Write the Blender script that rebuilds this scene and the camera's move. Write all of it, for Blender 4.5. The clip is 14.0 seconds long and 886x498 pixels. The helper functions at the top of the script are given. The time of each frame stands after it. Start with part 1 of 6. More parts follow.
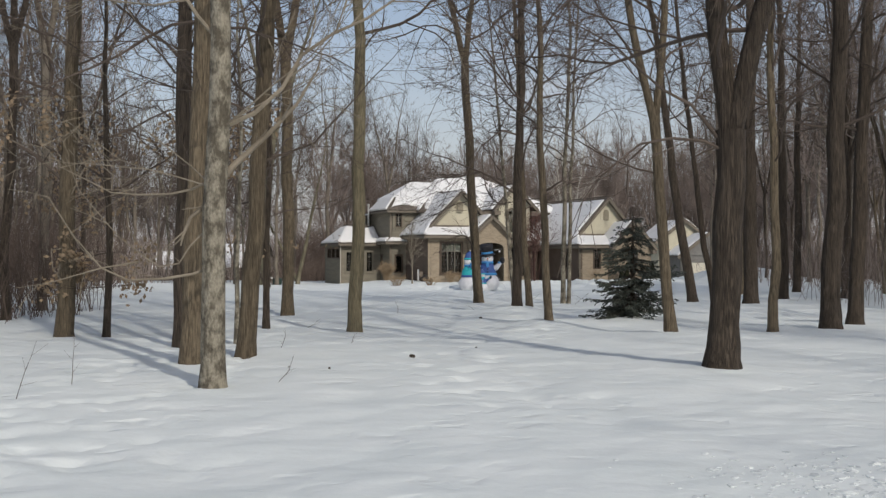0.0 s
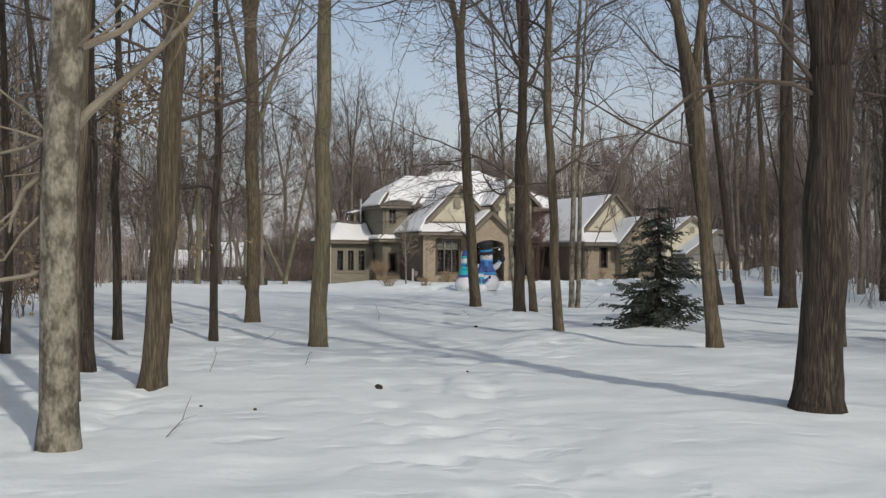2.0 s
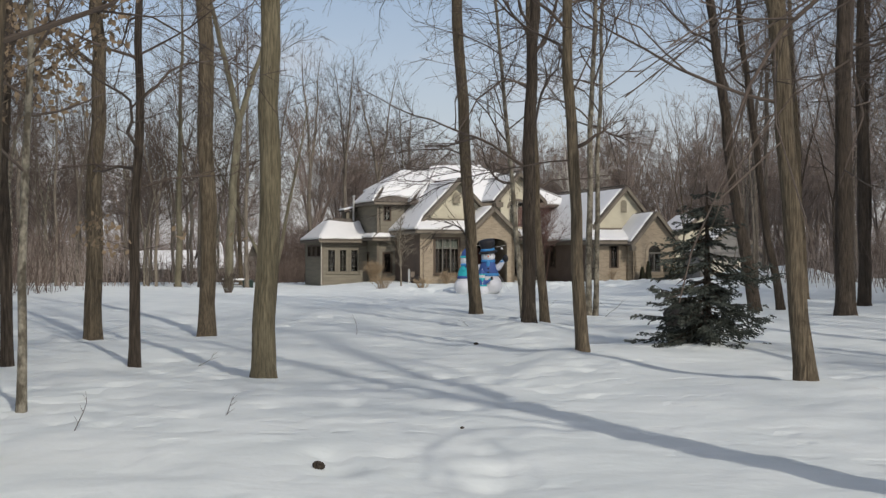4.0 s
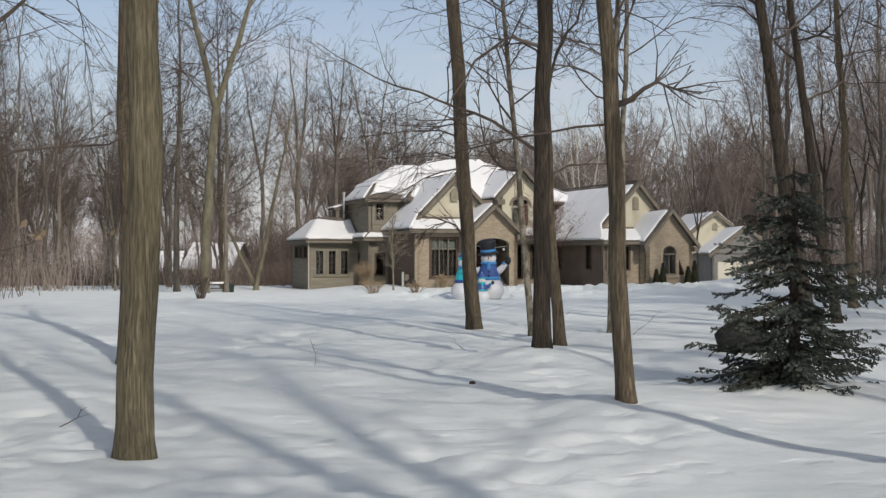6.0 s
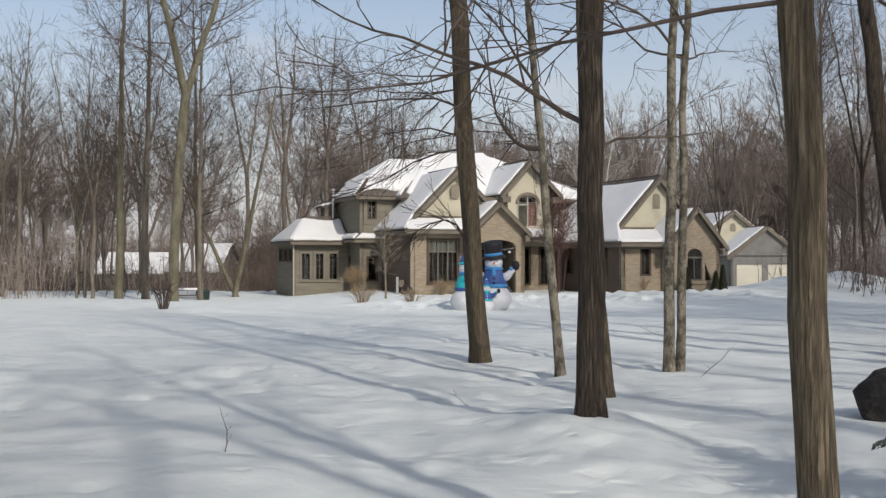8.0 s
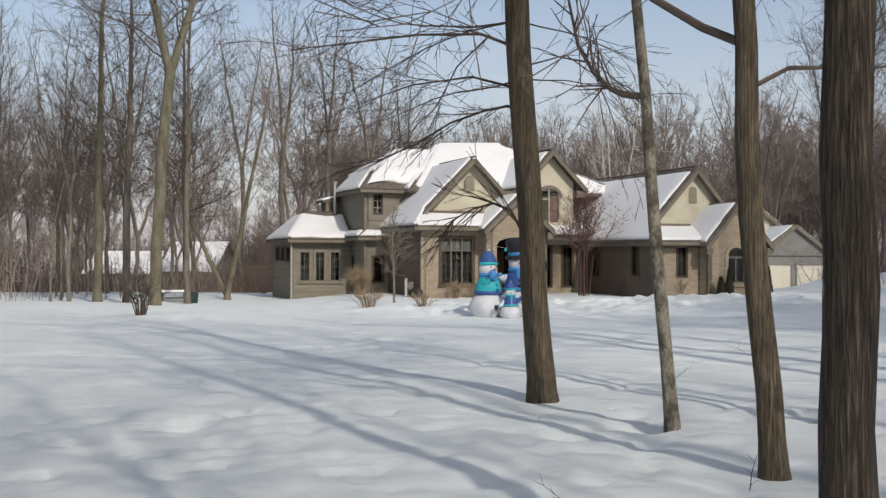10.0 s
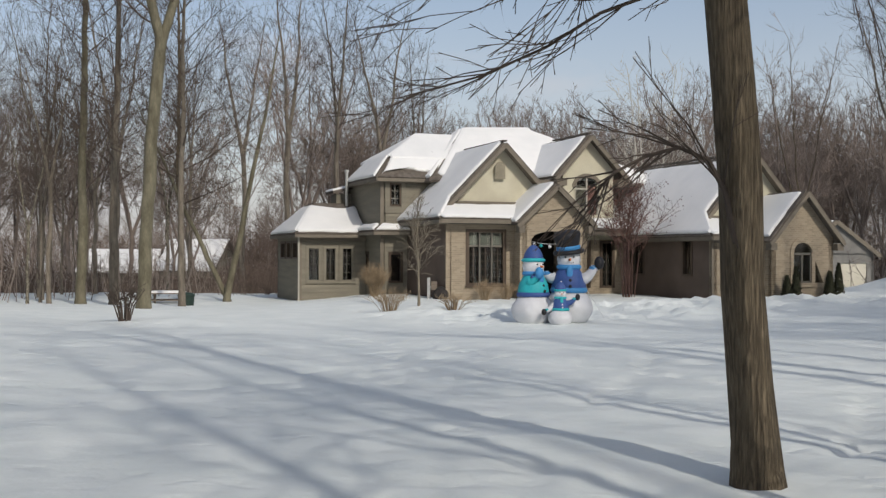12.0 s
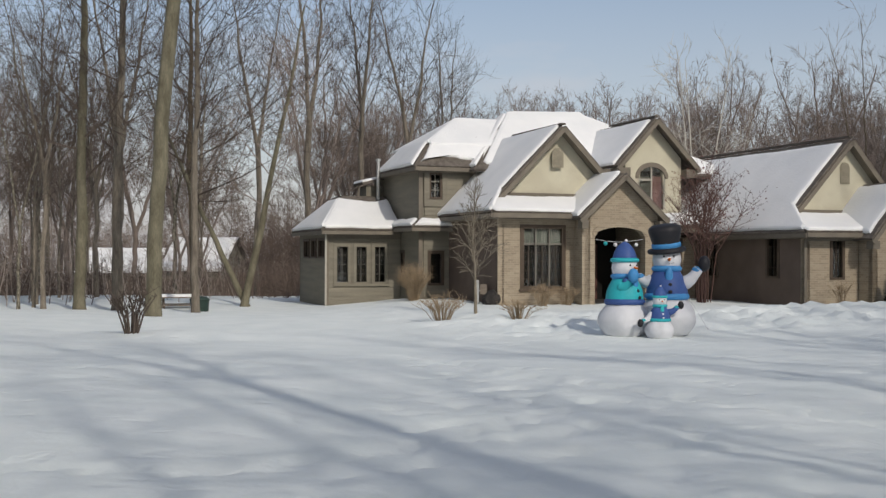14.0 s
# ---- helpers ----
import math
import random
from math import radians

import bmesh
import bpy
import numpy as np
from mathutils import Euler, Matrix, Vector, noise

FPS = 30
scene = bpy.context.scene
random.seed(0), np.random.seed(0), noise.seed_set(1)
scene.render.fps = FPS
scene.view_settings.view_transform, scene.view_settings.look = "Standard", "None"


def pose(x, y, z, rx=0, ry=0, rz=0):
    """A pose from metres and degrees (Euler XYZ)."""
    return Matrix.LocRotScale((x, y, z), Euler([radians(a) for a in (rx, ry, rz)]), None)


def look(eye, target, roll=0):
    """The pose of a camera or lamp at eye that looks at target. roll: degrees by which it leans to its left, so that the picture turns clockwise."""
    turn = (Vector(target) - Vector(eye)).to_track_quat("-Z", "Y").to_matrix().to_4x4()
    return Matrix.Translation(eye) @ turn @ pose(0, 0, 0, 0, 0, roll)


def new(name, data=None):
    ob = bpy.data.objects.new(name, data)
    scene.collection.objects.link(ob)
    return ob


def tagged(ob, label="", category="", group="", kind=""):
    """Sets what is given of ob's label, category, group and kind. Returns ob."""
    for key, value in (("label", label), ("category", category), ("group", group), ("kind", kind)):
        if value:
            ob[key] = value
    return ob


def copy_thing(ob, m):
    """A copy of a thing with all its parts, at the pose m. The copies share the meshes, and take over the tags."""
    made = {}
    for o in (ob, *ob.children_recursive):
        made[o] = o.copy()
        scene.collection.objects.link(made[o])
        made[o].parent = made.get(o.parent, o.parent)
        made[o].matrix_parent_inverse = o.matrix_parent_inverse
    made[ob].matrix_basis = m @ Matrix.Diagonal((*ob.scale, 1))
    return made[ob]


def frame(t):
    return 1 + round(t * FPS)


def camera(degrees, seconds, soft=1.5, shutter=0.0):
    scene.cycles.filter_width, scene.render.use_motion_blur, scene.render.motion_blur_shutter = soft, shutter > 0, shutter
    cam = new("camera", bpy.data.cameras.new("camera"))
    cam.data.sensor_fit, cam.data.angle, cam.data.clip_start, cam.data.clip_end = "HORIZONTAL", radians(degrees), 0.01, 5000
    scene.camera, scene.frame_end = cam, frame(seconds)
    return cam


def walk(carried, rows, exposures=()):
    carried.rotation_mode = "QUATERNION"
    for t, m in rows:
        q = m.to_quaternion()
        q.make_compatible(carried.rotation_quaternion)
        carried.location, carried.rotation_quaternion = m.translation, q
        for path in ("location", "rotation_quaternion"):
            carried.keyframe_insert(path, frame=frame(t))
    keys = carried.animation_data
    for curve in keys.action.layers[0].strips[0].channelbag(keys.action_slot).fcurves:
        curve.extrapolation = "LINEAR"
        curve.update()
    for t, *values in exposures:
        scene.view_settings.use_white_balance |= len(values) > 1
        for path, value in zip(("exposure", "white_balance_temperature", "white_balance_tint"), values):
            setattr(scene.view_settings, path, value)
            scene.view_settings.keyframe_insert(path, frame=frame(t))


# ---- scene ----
cam = camera(42.6, 14.0, soft=1.4)
PATH = [
    (0.0, 0.007, -0.007, 1.684, 90.459, -0.191, 0.038),
    (0.5, 0.089, 1.154, 1.678, 90.428, -0.221, 0.038),
    (1.0, 0.155, 2.352, 1.674, 90.417, -0.271, 0.04),
    (1.5, 0.216, 3.61, 1.66, 90.417, -0.199, 0.05),
    (2.0, 0.276, 4.935, 1.639, 90.416, -0.198, 0.058),
    (2.5, 0.324, 6.194, 1.628, 90.415, -0.096, 0.076),
    (3.0, 0.368, 7.518, 1.632, 90.393, -0.044, 0.089),
    (5.5, 0.585, 14.08, 1.663, 90.416, 0.042, 0.142),
    (6.0, 0.65, 15.587, 1.722, 90.404, 0.032, 0.142),
    (6.5, 0.699, 17.235, 1.779, 90.412, 0.013, 0.152),
    (7.0, 0.731, 18.932, 1.832, 90.42, 0.044, 0.159),
    (7.5, 0.755, 20.624, 1.881, 90.428, 0.025, 0.17),
    (10.0, 0.1, 27.845, 1.862, 90.415, -0.122, 0.212),
    (10.5, -0.103, 29.386, 1.789, 90.392, -0.139, 0.244),
    (11.0, -0.366, 30.849, 1.727, 90.369, -0.117, 0.263),
    (11.5, -0.665, 32.364, 1.72, 90.366, -0.106, 0.272),
    (12.0, -1.013, 33.782, 1.735, 90.392, -0.119, 0.244),
    (12.5, -1.422, 35.185, 1.763, 90.429, -0.151, 0.218),
    (13.0, -1.85, 36.755, 1.768, 90.425, -0.158, 0.25),
    (13.5, -2.316, 38.163, 1.719, 90.422, -0.178, 0.253),
    (14.0, -2.813, 39.575, 1.71, 90.388, -0.195, 0.286),
]
walk(cam, [(t, pose(x, y, z, rx, ry, rz)) for t, x, y, z, rx, ry, rz in PATH],
     exposures=[(0.0, -0.36, 6570, 10.0), (2.5, -0.33, 6570, 9.8), (7.0, -0.18, 6600, 10.0), (10.0, -0.15, 6620, 10.2), (11.5, -0.26, 6640, 9.8), (12.5, -0.27, 6600, 9.0), (14.0, -0.31, 6600, 9.5)])

# ---- world, sun, exposure ----
SUN_AZ, SUN_EL = 27.0, 34.0            # shadows fall this far to the left of straight ahead
sun_dir = Vector((math.sin(radians(SUN_AZ)) * math.cos(radians(SUN_EL)),
                  -math.cos(radians(SUN_AZ)) * math.cos(radians(SUN_EL)), math.sin(radians(SUN_EL))))
sun = new("sun", bpy.data.lights.new("sun", "SUN"))
sun.data.energy, sun.data.angle, sun.data.color = 2.5, radians(1.1), (1.0, 0.935, 0.85)
sun.matrix_world = look(tuple(sun_dir * 60), (0, 0, 0))

world = bpy.data.worlds.new("winter_sky")
scene.world = world
world.use_nodes = True
wn, wl = world.node_tree.nodes, world.node_tree.links
wn.clear()
sky = wn.new("ShaderNodeTexSky")
sky.sky_type, sky.sun_disc = "NISHITA", False
sky.sun_elevation, sky.sun_rotation = radians(SUN_EL), radians(180 - SUN_AZ)
sky.air_density, sky.dust_density, sky.ozone_density = 1.0, 1.8, 1.6
wtc = wn.new("ShaderNodeTexCoord")
wmap = wn.new("ShaderNodeMapping")
wmap.inputs["Scale"].default_value = (1.6, 1.6, 5.0)
wno = wn.new("ShaderNodeTexNoise")
wno.inputs["Scale"].default_value, wno.inputs["Detail"].default_value = 1.8, 7.0
wramp = wn.new("ShaderNodeValToRGB")
wramp.color_ramp.elements[0].position, wramp.color_ramp.elements[1].position = 0.42, 0.72
wmix = wn.new("ShaderNodeMixRGB")
wmix.inputs[2].default_value = (5.45, 5.35, 5.65, 1)
wbg, wout = wn.new("ShaderNodeBackground"), wn.new("ShaderNodeOutputWorld")
wbg.inputs["Strength"].default_value = 0.137
wscale = wn.new("ShaderNodeMath")
wscale.operation = "MULTIPLY"
wscale.inputs[1].default_value = 0.85
wl.new(wtc.outputs["Generated"], wmap.inputs["Vector"])
wl.new(wmap.outputs["Vector"], wno.inputs["Vector"])
wl.new(wno.outputs["Fac"], wramp.inputs["Fac"])
wl.new(wramp.outputs["Color"], wscale.inputs[0])
wsep, wlow, wmax = wn.new("ShaderNodeSeparateXYZ"), wn.new("ShaderNodeMapRange"), wn.new("ShaderNodeMath")
wlow.inputs["From Min"].default_value, wlow.inputs["From Max"].default_value = 0.0, 0.28     # haze thins with height
wlow.inputs["To Min"].default_value, wlow.inputs["To Max"].default_value = 0.78, 0.10
wmax.operation = "MAXIMUM"
wl.new(wtc.outputs["Generated"], wsep.inputs["Vector"])
wl.new(wsep.outputs["Z"], wlow.inputs["Value"])
wl.new(wscale.outputs["Value"], wmax.inputs[0])
wl.new(wlow.outputs["Result"], wmax.inputs[1])
wl.new(wmax.outputs["Value"], wmix.inputs[0])
wl.new(sky.outputs["Color"], wmix.inputs[1])
wl.new(wmix.outputs["Color"], wbg.inputs["Color"])
wl.new(wbg.outputs["Background"], wout.inputs["Surface"])


# ---- materials ----
def material(name, base, base2, rough=0.8, scale=3.0, stretch=(1, 1, 1), fine=40.0, bump=0.2, bump_at=0.02,
             metal=0.0, spec=0.3, per_object=0.0, detail=5.0, fine_mix=0.25, edge=0.18, furrow=0.0):
    """Two colours mixed by a coarse noise, a finer grain over it, and relief."""
    m = bpy.data.materials.new(name)
    m.use_nodes = True
    n, l = m.node_tree.nodes, m.node_tree.links
    b = n["Principled BSDF"]
    b.inputs["Roughness"].default_value, b.inputs["Metallic"].default_value = rough, metal
    b.inputs["Specular IOR Level"].default_value = spec
    tc, mp = n.new("ShaderNodeTexCoord"), n.new("ShaderNodeMapping")
    mp.inputs["Scale"].default_value = stretch
    l.new(tc.outputs["Object"], mp.inputs["Vector"])
    n1, n2 = n.new("ShaderNodeTexNoise"), n.new("ShaderNodeTexNoise")
    n1.inputs["Scale"].default_value, n1.inputs["Detail"].default_value = scale, detail
    n2.inputs["Scale"].default_value, n2.inputs["Detail"].default_value = fine, 3.0
    l.new(mp.outputs["Vector"], n1.inputs["Vector"])
    l.new(mp.outputs["Vector"], n2.inputs["Vector"])
    ramp = n.new("ShaderNodeValToRGB")
    ramp.color_ramp.elements[0].position, ramp.color_ramp.elements[1].position = 0.5 - edge, 0.5 + edge
    ramp.color_ramp.elements[0].color, ramp.color_ramp.elements[1].color = (*base, 1), (*base2, 1)
    l.new(n1.outputs["Fac"], ramp.inputs["Fac"])
    mix = n.new("ShaderNodeMixRGB")
    mix.blend_type = "OVERLAY"
    mix.inputs[0].default_value = fine_mix
    l.new(ramp.outputs["Color"], mix.inputs[1])
    l.new(n2.outputs["Fac"], mix.inputs[2])
    out = mix.outputs["Color"]
    if per_object:
        info, hsv = n.new("ShaderNodeObjectInfo"), n.new("ShaderNodeHueSaturation")
        mr = n.new("ShaderNodeMapRange")
        mr.inputs["To Min"].default_value, mr.inputs["To Max"].default_value = 1 - per_object, 1 + per_object
        l.new(info.outputs["Random"], mr.inputs["Value"])
        l.new(mr.outputs["Result"], hsv.inputs["Value"])
        l.new(out, hsv.inputs["Color"])
        out = hsv.outputs["Color"]
    height_from = n2.outputs["Fac"]
    if furrow:                                     # long upright cracks between ridges
        fm, fn, fr, fx = n.new("ShaderNodeMapping"), n.new("ShaderNodeTexNoise"), n.new("ShaderNodeMapRange"), n.new("ShaderNodeMixRGB")
        fm.inputs["Scale"].default_value = (1.0, 1.0, 0.055)
        fn.inputs["Scale"].default_value, fn.inputs["Detail"].default_value = 58.0, 3.0
        fn.inputs["Roughness"].default_value = 0.6
        fr.inputs["From Min"].default_value, fr.inputs["From Max"].default_value = 0.30, 0.58
        l.new(tc.outputs["Object"], fm.inputs["Vector"])
        l.new(fm.outputs["Vector"], fn.inputs["Vector"])
        l.new(fn.outputs["Fac"], fr.inputs["Value"])
        fx.blend_type = "MULTIPLY"
        fx.inputs[0].default_value = furrow
        l.new(out, fx.inputs[1])
        l.new(fr.outputs["Result"], fx.inputs[2])
        out, height_from = fx.outputs["Color"], fr.outputs["Result"]
    l.new(out, b.inputs["Base Color"])
    if bump:
        bp, add = n.new("ShaderNodeBump"), n.new("ShaderNodeMath")
        add.operation = "ADD"
        l.new(n1.outputs["Fac"], add.inputs[0])
        l.new(height_from, add.inputs[1])
        bp.inputs["Strength"].default_value, bp.inputs["Distance"].default_value = bump, bump_at
        l.new(add.outputs["Value"], bp.inputs["Height"])
        l.new(bp.outputs["Normal"], b.inputs["Normal"])
    return m


def glass_material(name):
    m = bpy.data.materials.new(name)
    m.use_nodes = True
    b = m.node_tree.nodes["Principled BSDF"]
    b.inputs["Base Color"].default_value = (0.75, 0.8, 0.8, 1)
    b.inputs["Roughness"].default_value = 0.02
    b.inputs["Transmission Weight"].default_value = 1.0
    b.inputs["IOR"].default_value = 1.45
    return m


def brick_material(name, c1, c2, mortar):
    """Coursed brick with pale joints and relief, laid on the wall by its own axes."""
    m = material(name, c1, c2, rough=0.9, scale=1.2, fine=30, bump=0.0)
    n, l = m.node_tree.nodes, m.node_tree.links
    b = n["Principled BSDF"]
    tc, sep, add, comb = (n.new("ShaderNodeTexCoord"), n.new("ShaderNodeSeparateXYZ"), n.new("ShaderNodeMath"),
                          n.new("ShaderNodeCombineXYZ"))
    l.new(tc.outputs["Object"], sep.inputs["Vector"])
    l.new(sep.outputs["X"], add.inputs[0])
    l.new(sep.outputs["Y"], add.inputs[1])
    l.new(add.outputs["Value"], comb.inputs["X"])
    l.new(sep.outputs["Z"], comb.inputs["Y"])
    br = n.new("ShaderNodeTexBrick")
    br.inputs["Scale"].default_value = 1.0
    br.inputs["Brick Width"].default_value, br.inputs["Row Height"].default_value = 0.225, 0.078
    br.inputs["Mortar Size"].default_value = 0.007
    br.inputs["Color1"].default_value, br.inputs["Color2"].default_value = (*c1, 1), (*c2, 1)
    br.inputs["Mortar"].default_value = (*mortar, 1)
    l.new(comb.outputs["Vector"], br.inputs["Vector"])
    old = b.inputs["Base Color"].links[0].from_socket
    mx = n.new("ShaderNodeMixRGB")
    mx.inputs[0].default_value = 0.68
    l.new(old, mx.inputs[1])
    l.new(br.outputs["Color"], mx.inputs[2])
    l.new(mx.outputs["Color"], b.inputs["Base Color"])
    bp = n.new("ShaderNodeBump")
    bp.invert = True
    bp.inputs["Strength"].default_value, bp.inputs["Distance"].default_value = 0.6, 0.01
    l.new(br.outputs["Fac"], bp.inputs["Height"])
    l.new(bp.outputs["Normal"], b.inputs["Normal"])
    return m


SNOW = material("snow", (0.78, 0.787, 0.78), (0.845, 0.845, 0.832), rough=0.7, scale=0.9, fine=14, bump=0.35, bump_at=0.05,
                spec=0.25, fine_mix=0.06)
LAWN = material("lawn_snow", (0.732, 0.784, 0.772), (0.81, 0.852, 0.835), rough=0.7, scale=0.9, fine=14, bump=0.0, spec=0.25, fine_mix=0.06)


def crust(m):
    """Old dimples and crusted patches in the lying snow, over a fine grain."""
    n, l = m.node_tree.nodes, m.node_tree.links
    tc = n.new("ShaderNodeTexCoord")
    warp, wm = n.new("ShaderNodeTexNoise"), n.new("ShaderNodeVectorMath")
    warp.inputs["Scale"].default_value, warp.inputs["Detail"].default_value = 1.7, 3.0
    wm.operation = "MULTIPLY_ADD"
    wm.inputs[1].default_value = (0.9, 0.9, 0.0)
    l.new(tc.outputs["Object"], warp.inputs["Vector"])
    l.new(warp.outputs["Color"], wm.inputs[0])
    l.new(tc.outputs["Object"], wm.inputs[2])
    vor, pit = n.new("ShaderNodeTexVoronoi"), n.new("ShaderNodeMapRange")
    vor.inputs["Scale"].default_value = 2.1
    pit.interpolation_type = "SMOOTHSTEP"
    pit.inputs["From Min"].default_value, pit.inputs["From Max"].default_value = 0.02, 0.42
    l.new(wm.outputs["Vector"], vor.inputs["Vector"])
    l.new(vor.outputs["Distance"], pit.inputs["Value"])
    where, mask = n.new("ShaderNodeTexNoise"), n.new("ShaderNodeMapRange")
    where.inputs["Scale"].default_value, where.inputs["Detail"].default_value = 0.23, 4.0
    mask.inputs["From Min"].default_value, mask.inputs["From Max"].default_value = 0.36, 0.52
    mask.inputs["To Max"].default_value = -0.03
    l.new(tc.outputs["Object"], where.inputs["Vector"])
    l.new(where.outputs["Fac"], mask.inputs["Value"])
    # each dimple is lopsided: a shallow slope in, a steep far wall shaped to catch sun flecks
    off, osep, ramp = n.new("ShaderNodeVectorMath"), n.new("ShaderNodeSeparateXYZ"), n.new("ShaderNodeMapRange")
    off.operation = "SUBTRACT"
    l.new(wm.outputs["Vector"], off.inputs[0])
    l.new(vor.outputs["Position"], off.inputs[1])
    l.new(off.outputs["Vector"], osep.inputs["Vector"])
    ramp.inputs["From Min"].default_value, ramp.inputs["From Max"].default_value = -0.2, 0.14
    l.new(osep.outputs["Y"], ramp.inputs["Value"])
    hollow, depth_at = n.new("ShaderNodeMath"), n.new("ShaderNodeMath")
    hollow.operation, depth_at.operation = "SUBTRACT", "MULTIPLY"
    hollow.inputs[0].default_value = 1.0
    l.new(pit.outputs["Result"], hollow.inputs[1])
    l.new(hollow.outputs["Value"], depth_at.inputs[0])
    l.new(ramp.outputs["Result"], depth_at.inputs[1])
    deep = n.new("ShaderNodeMath")
    deep.operation = "MULTIPLY"
    l.new(depth_at.outputs["Value"], deep.inputs[0])
    l.new(mask.outputs["Result"], deep.inputs[1])
    rough, grain, add, add2 = n.new("ShaderNodeTexNoise"), n.new("ShaderNodeTexNoise"), n.new("ShaderNodeMath"), n.new("ShaderNodeMath")
    rough.inputs["Scale"].default_value, rough.inputs["Detail"].default_value = 2.2, 3.5
    grain.inputs["Scale"].default_value, grain.inputs["Detail"].default_value = 16.0, 3.0
    for q in (rough, grain):
        l.new(tc.outputs["Object"], q.inputs["Vector"])
    add.operation = add2.operation = "MULTIPLY_ADD"
    add.inputs[1].default_value, add2.inputs[1].default_value = 0.04, 0.004
    l.new(rough.outputs["Fac"], add.inputs[0])
    l.new(deep.outputs["Value"], add.inputs[2])
    l.new(grain.outputs["Fac"], add2.inputs[0])
    l.new(add.outputs["Value"], add2.inputs[2])
    bp = n.new("ShaderNodeBump")
    bp.inputs["Strength"].default_value, bp.inputs["Distance"].default_value = 1.0, 1.0
    l.new(add2.outputs["Value"], bp.inputs["Height"])
    l.new(bp.outputs["Normal"], n["Principled BSDF"].inputs["Normal"])


crust(LAWN)
SLUSH = material("dirty_snow", (0.52, 0.56, 0.57), (0.76, 0.80, 0.79), rough=0.6, scale=6, fine=40, bump=0.3, bump_at=0.02)
SHINGLE = material("roof_shingle", (0.10, 0.085, 0.07), (0.16, 0.14, 0.12), rough=0.95, scale=5, fine=30, bump=0.5)
BRICK = brick_material("tan_brick", (0.385, 0.322, 0.235), (0.255, 0.206, 0.15), (0.40, 0.35, 0.275))
STUCCO = material("cream_stucco", (0.56, 0.53, 0.41), (0.49, 0.455, 0.35), rough=0.95, scale=1.5, fine=60, bump=0.15, bump_at=0.005)
SIDING = material("taupe_siding", (0.225, 0.205, 0.158), (0.18, 0.165, 0.13), rough=0.75, scale=2, fine=50, bump=0.1, bump_at=0.004,
                  stretch=(0.3, 0.3, 3), per_object=0.05)
TRIM = material("taupe_trim", (0.19, 0.165, 0.128), (0.15, 0.13, 0.103), rough=0.6, scale=2, fine=40, bump=0.05)
DARKTRIM = material("brown_window_frame", (0.10, 0.075, 0.055), (0.075, 0.055, 0.04), rough=0.5, scale=3, bump=0.05)
SASH = material("pale_sash", (0.42, 0.40, 0.34), (0.36, 0.34, 0.29), rough=0.5, scale=3, bump=0.03)
# brown side cladding, its colour darkened further for the shade on these walls
SIDEWALL = material("shade_brown_side_cladding", (0.15, 0.112, 0.088), (0.115, 0.088, 0.07), rough=0.85, scale=1.2, fine=30, bump=0.1, bump_at=0.005)
MULLION = material("grey_mullion", (0.15, 0.14, 0.118), (0.12, 0.112, 0.098), rough=0.5, scale=3, bump=0.03)
VENTSLAT = material("tan_louvre", (0.30, 0.27, 0.205), (0.25, 0.225, 0.17), rough=0.7, scale=6, bump=0.05)
SHUTTER = material("red_brown_shutter", (0.12, 0.05, 0.04), (0.09, 0.04, 0.032), rough=0.6, scale=4, bump=0.1)
BLIND = material("pale_blind", (0.11, 0.115, 0.098), (0.09, 0.095, 0.08), rough=0.8, scale=2, bump=0.0)
# near-black colour standing in for unlit rooms and the porch's depth
INTERIOR = material("shade_black_interior", (0.016, 0.014, 0.012), (0.011, 0.01, 0.009), rough=0.9, scale=1, bump=0.0)
GLASS = glass_material("window_glass")
GARAGEDOOR = material("cream_garage_door", (0.62, 0.58, 0.48), (0.56, 0.53, 0.44), rough=0.6, scale=1, bump=0.05)
GREYSIDING = material("grey_siding", (0.22, 0.215, 0.2), (0.18, 0.175, 0.165), rough=0.8, scale=2, bump=0.1)
METAL = material("galvanised_pipe", (0.62, 0.62, 0.6), (0.5, 0.5, 0.48), rough=0.4, metal=0.7, scale=4, bump=0.05)
BARK = material("grey_brown_bark", (0.125, 0.098, 0.066), (0.23, 0.186, 0.126), rough=0.95, scale=3.5, stretch=(3, 3, 0.5),
                fine=14, bump=0.9, bump_at=0.03, per_object=0.18, fine_mix=0.5, furrow=0.5, edge=0.3)
BARKDARK = material("dark_bark", (0.062, 0.048, 0.036), (0.125, 0.10, 0.076), rough=0.95, scale=3.5, stretch=(3.5, 3.5, 0.45),
                    fine=13, bump=1.0, bump_at=0.04, per_object=0.15, fine_mix=0.5, furrow=0.55, edge=0.3)
BARKPALE = material("pale_blotched_bark", (0.095, 0.083, 0.062), (0.25, 0.228, 0.178), rough=0.9, scale=6.5, stretch=(1.4, 1.4, 0.8),
                    fine=26, bump=0.7, bump_at=0.02, fine_mix=0.55, edge=0.10)
BARKOLIVE = material("olive_smooth_bark", (0.135, 0.115, 0.072), (0.265, 0.23, 0.15), rough=0.9, scale=2.6, stretch=(3, 3, 0.45),
                     fine=18, bump=0.8, bump_at=0.025, fine_mix=0.5, furrow=0.5, edge=0.3)
BARKGREEN = material("pale_green_bark", (0.10, 0.09, 0.06), (0.20, 0.182, 0.127), rough=0.9, scale=2.2, stretch=(2, 2, 0.6),
                     fine=16, bump=0.6, bump_at=0.025, fine_mix=0.4)
TWIG = material("brown_twig", (0.065, 0.051, 0.042), (0.12, 0.096, 0.079), rough=0.95, scale=2, bump=0.0, per_object=0.2)
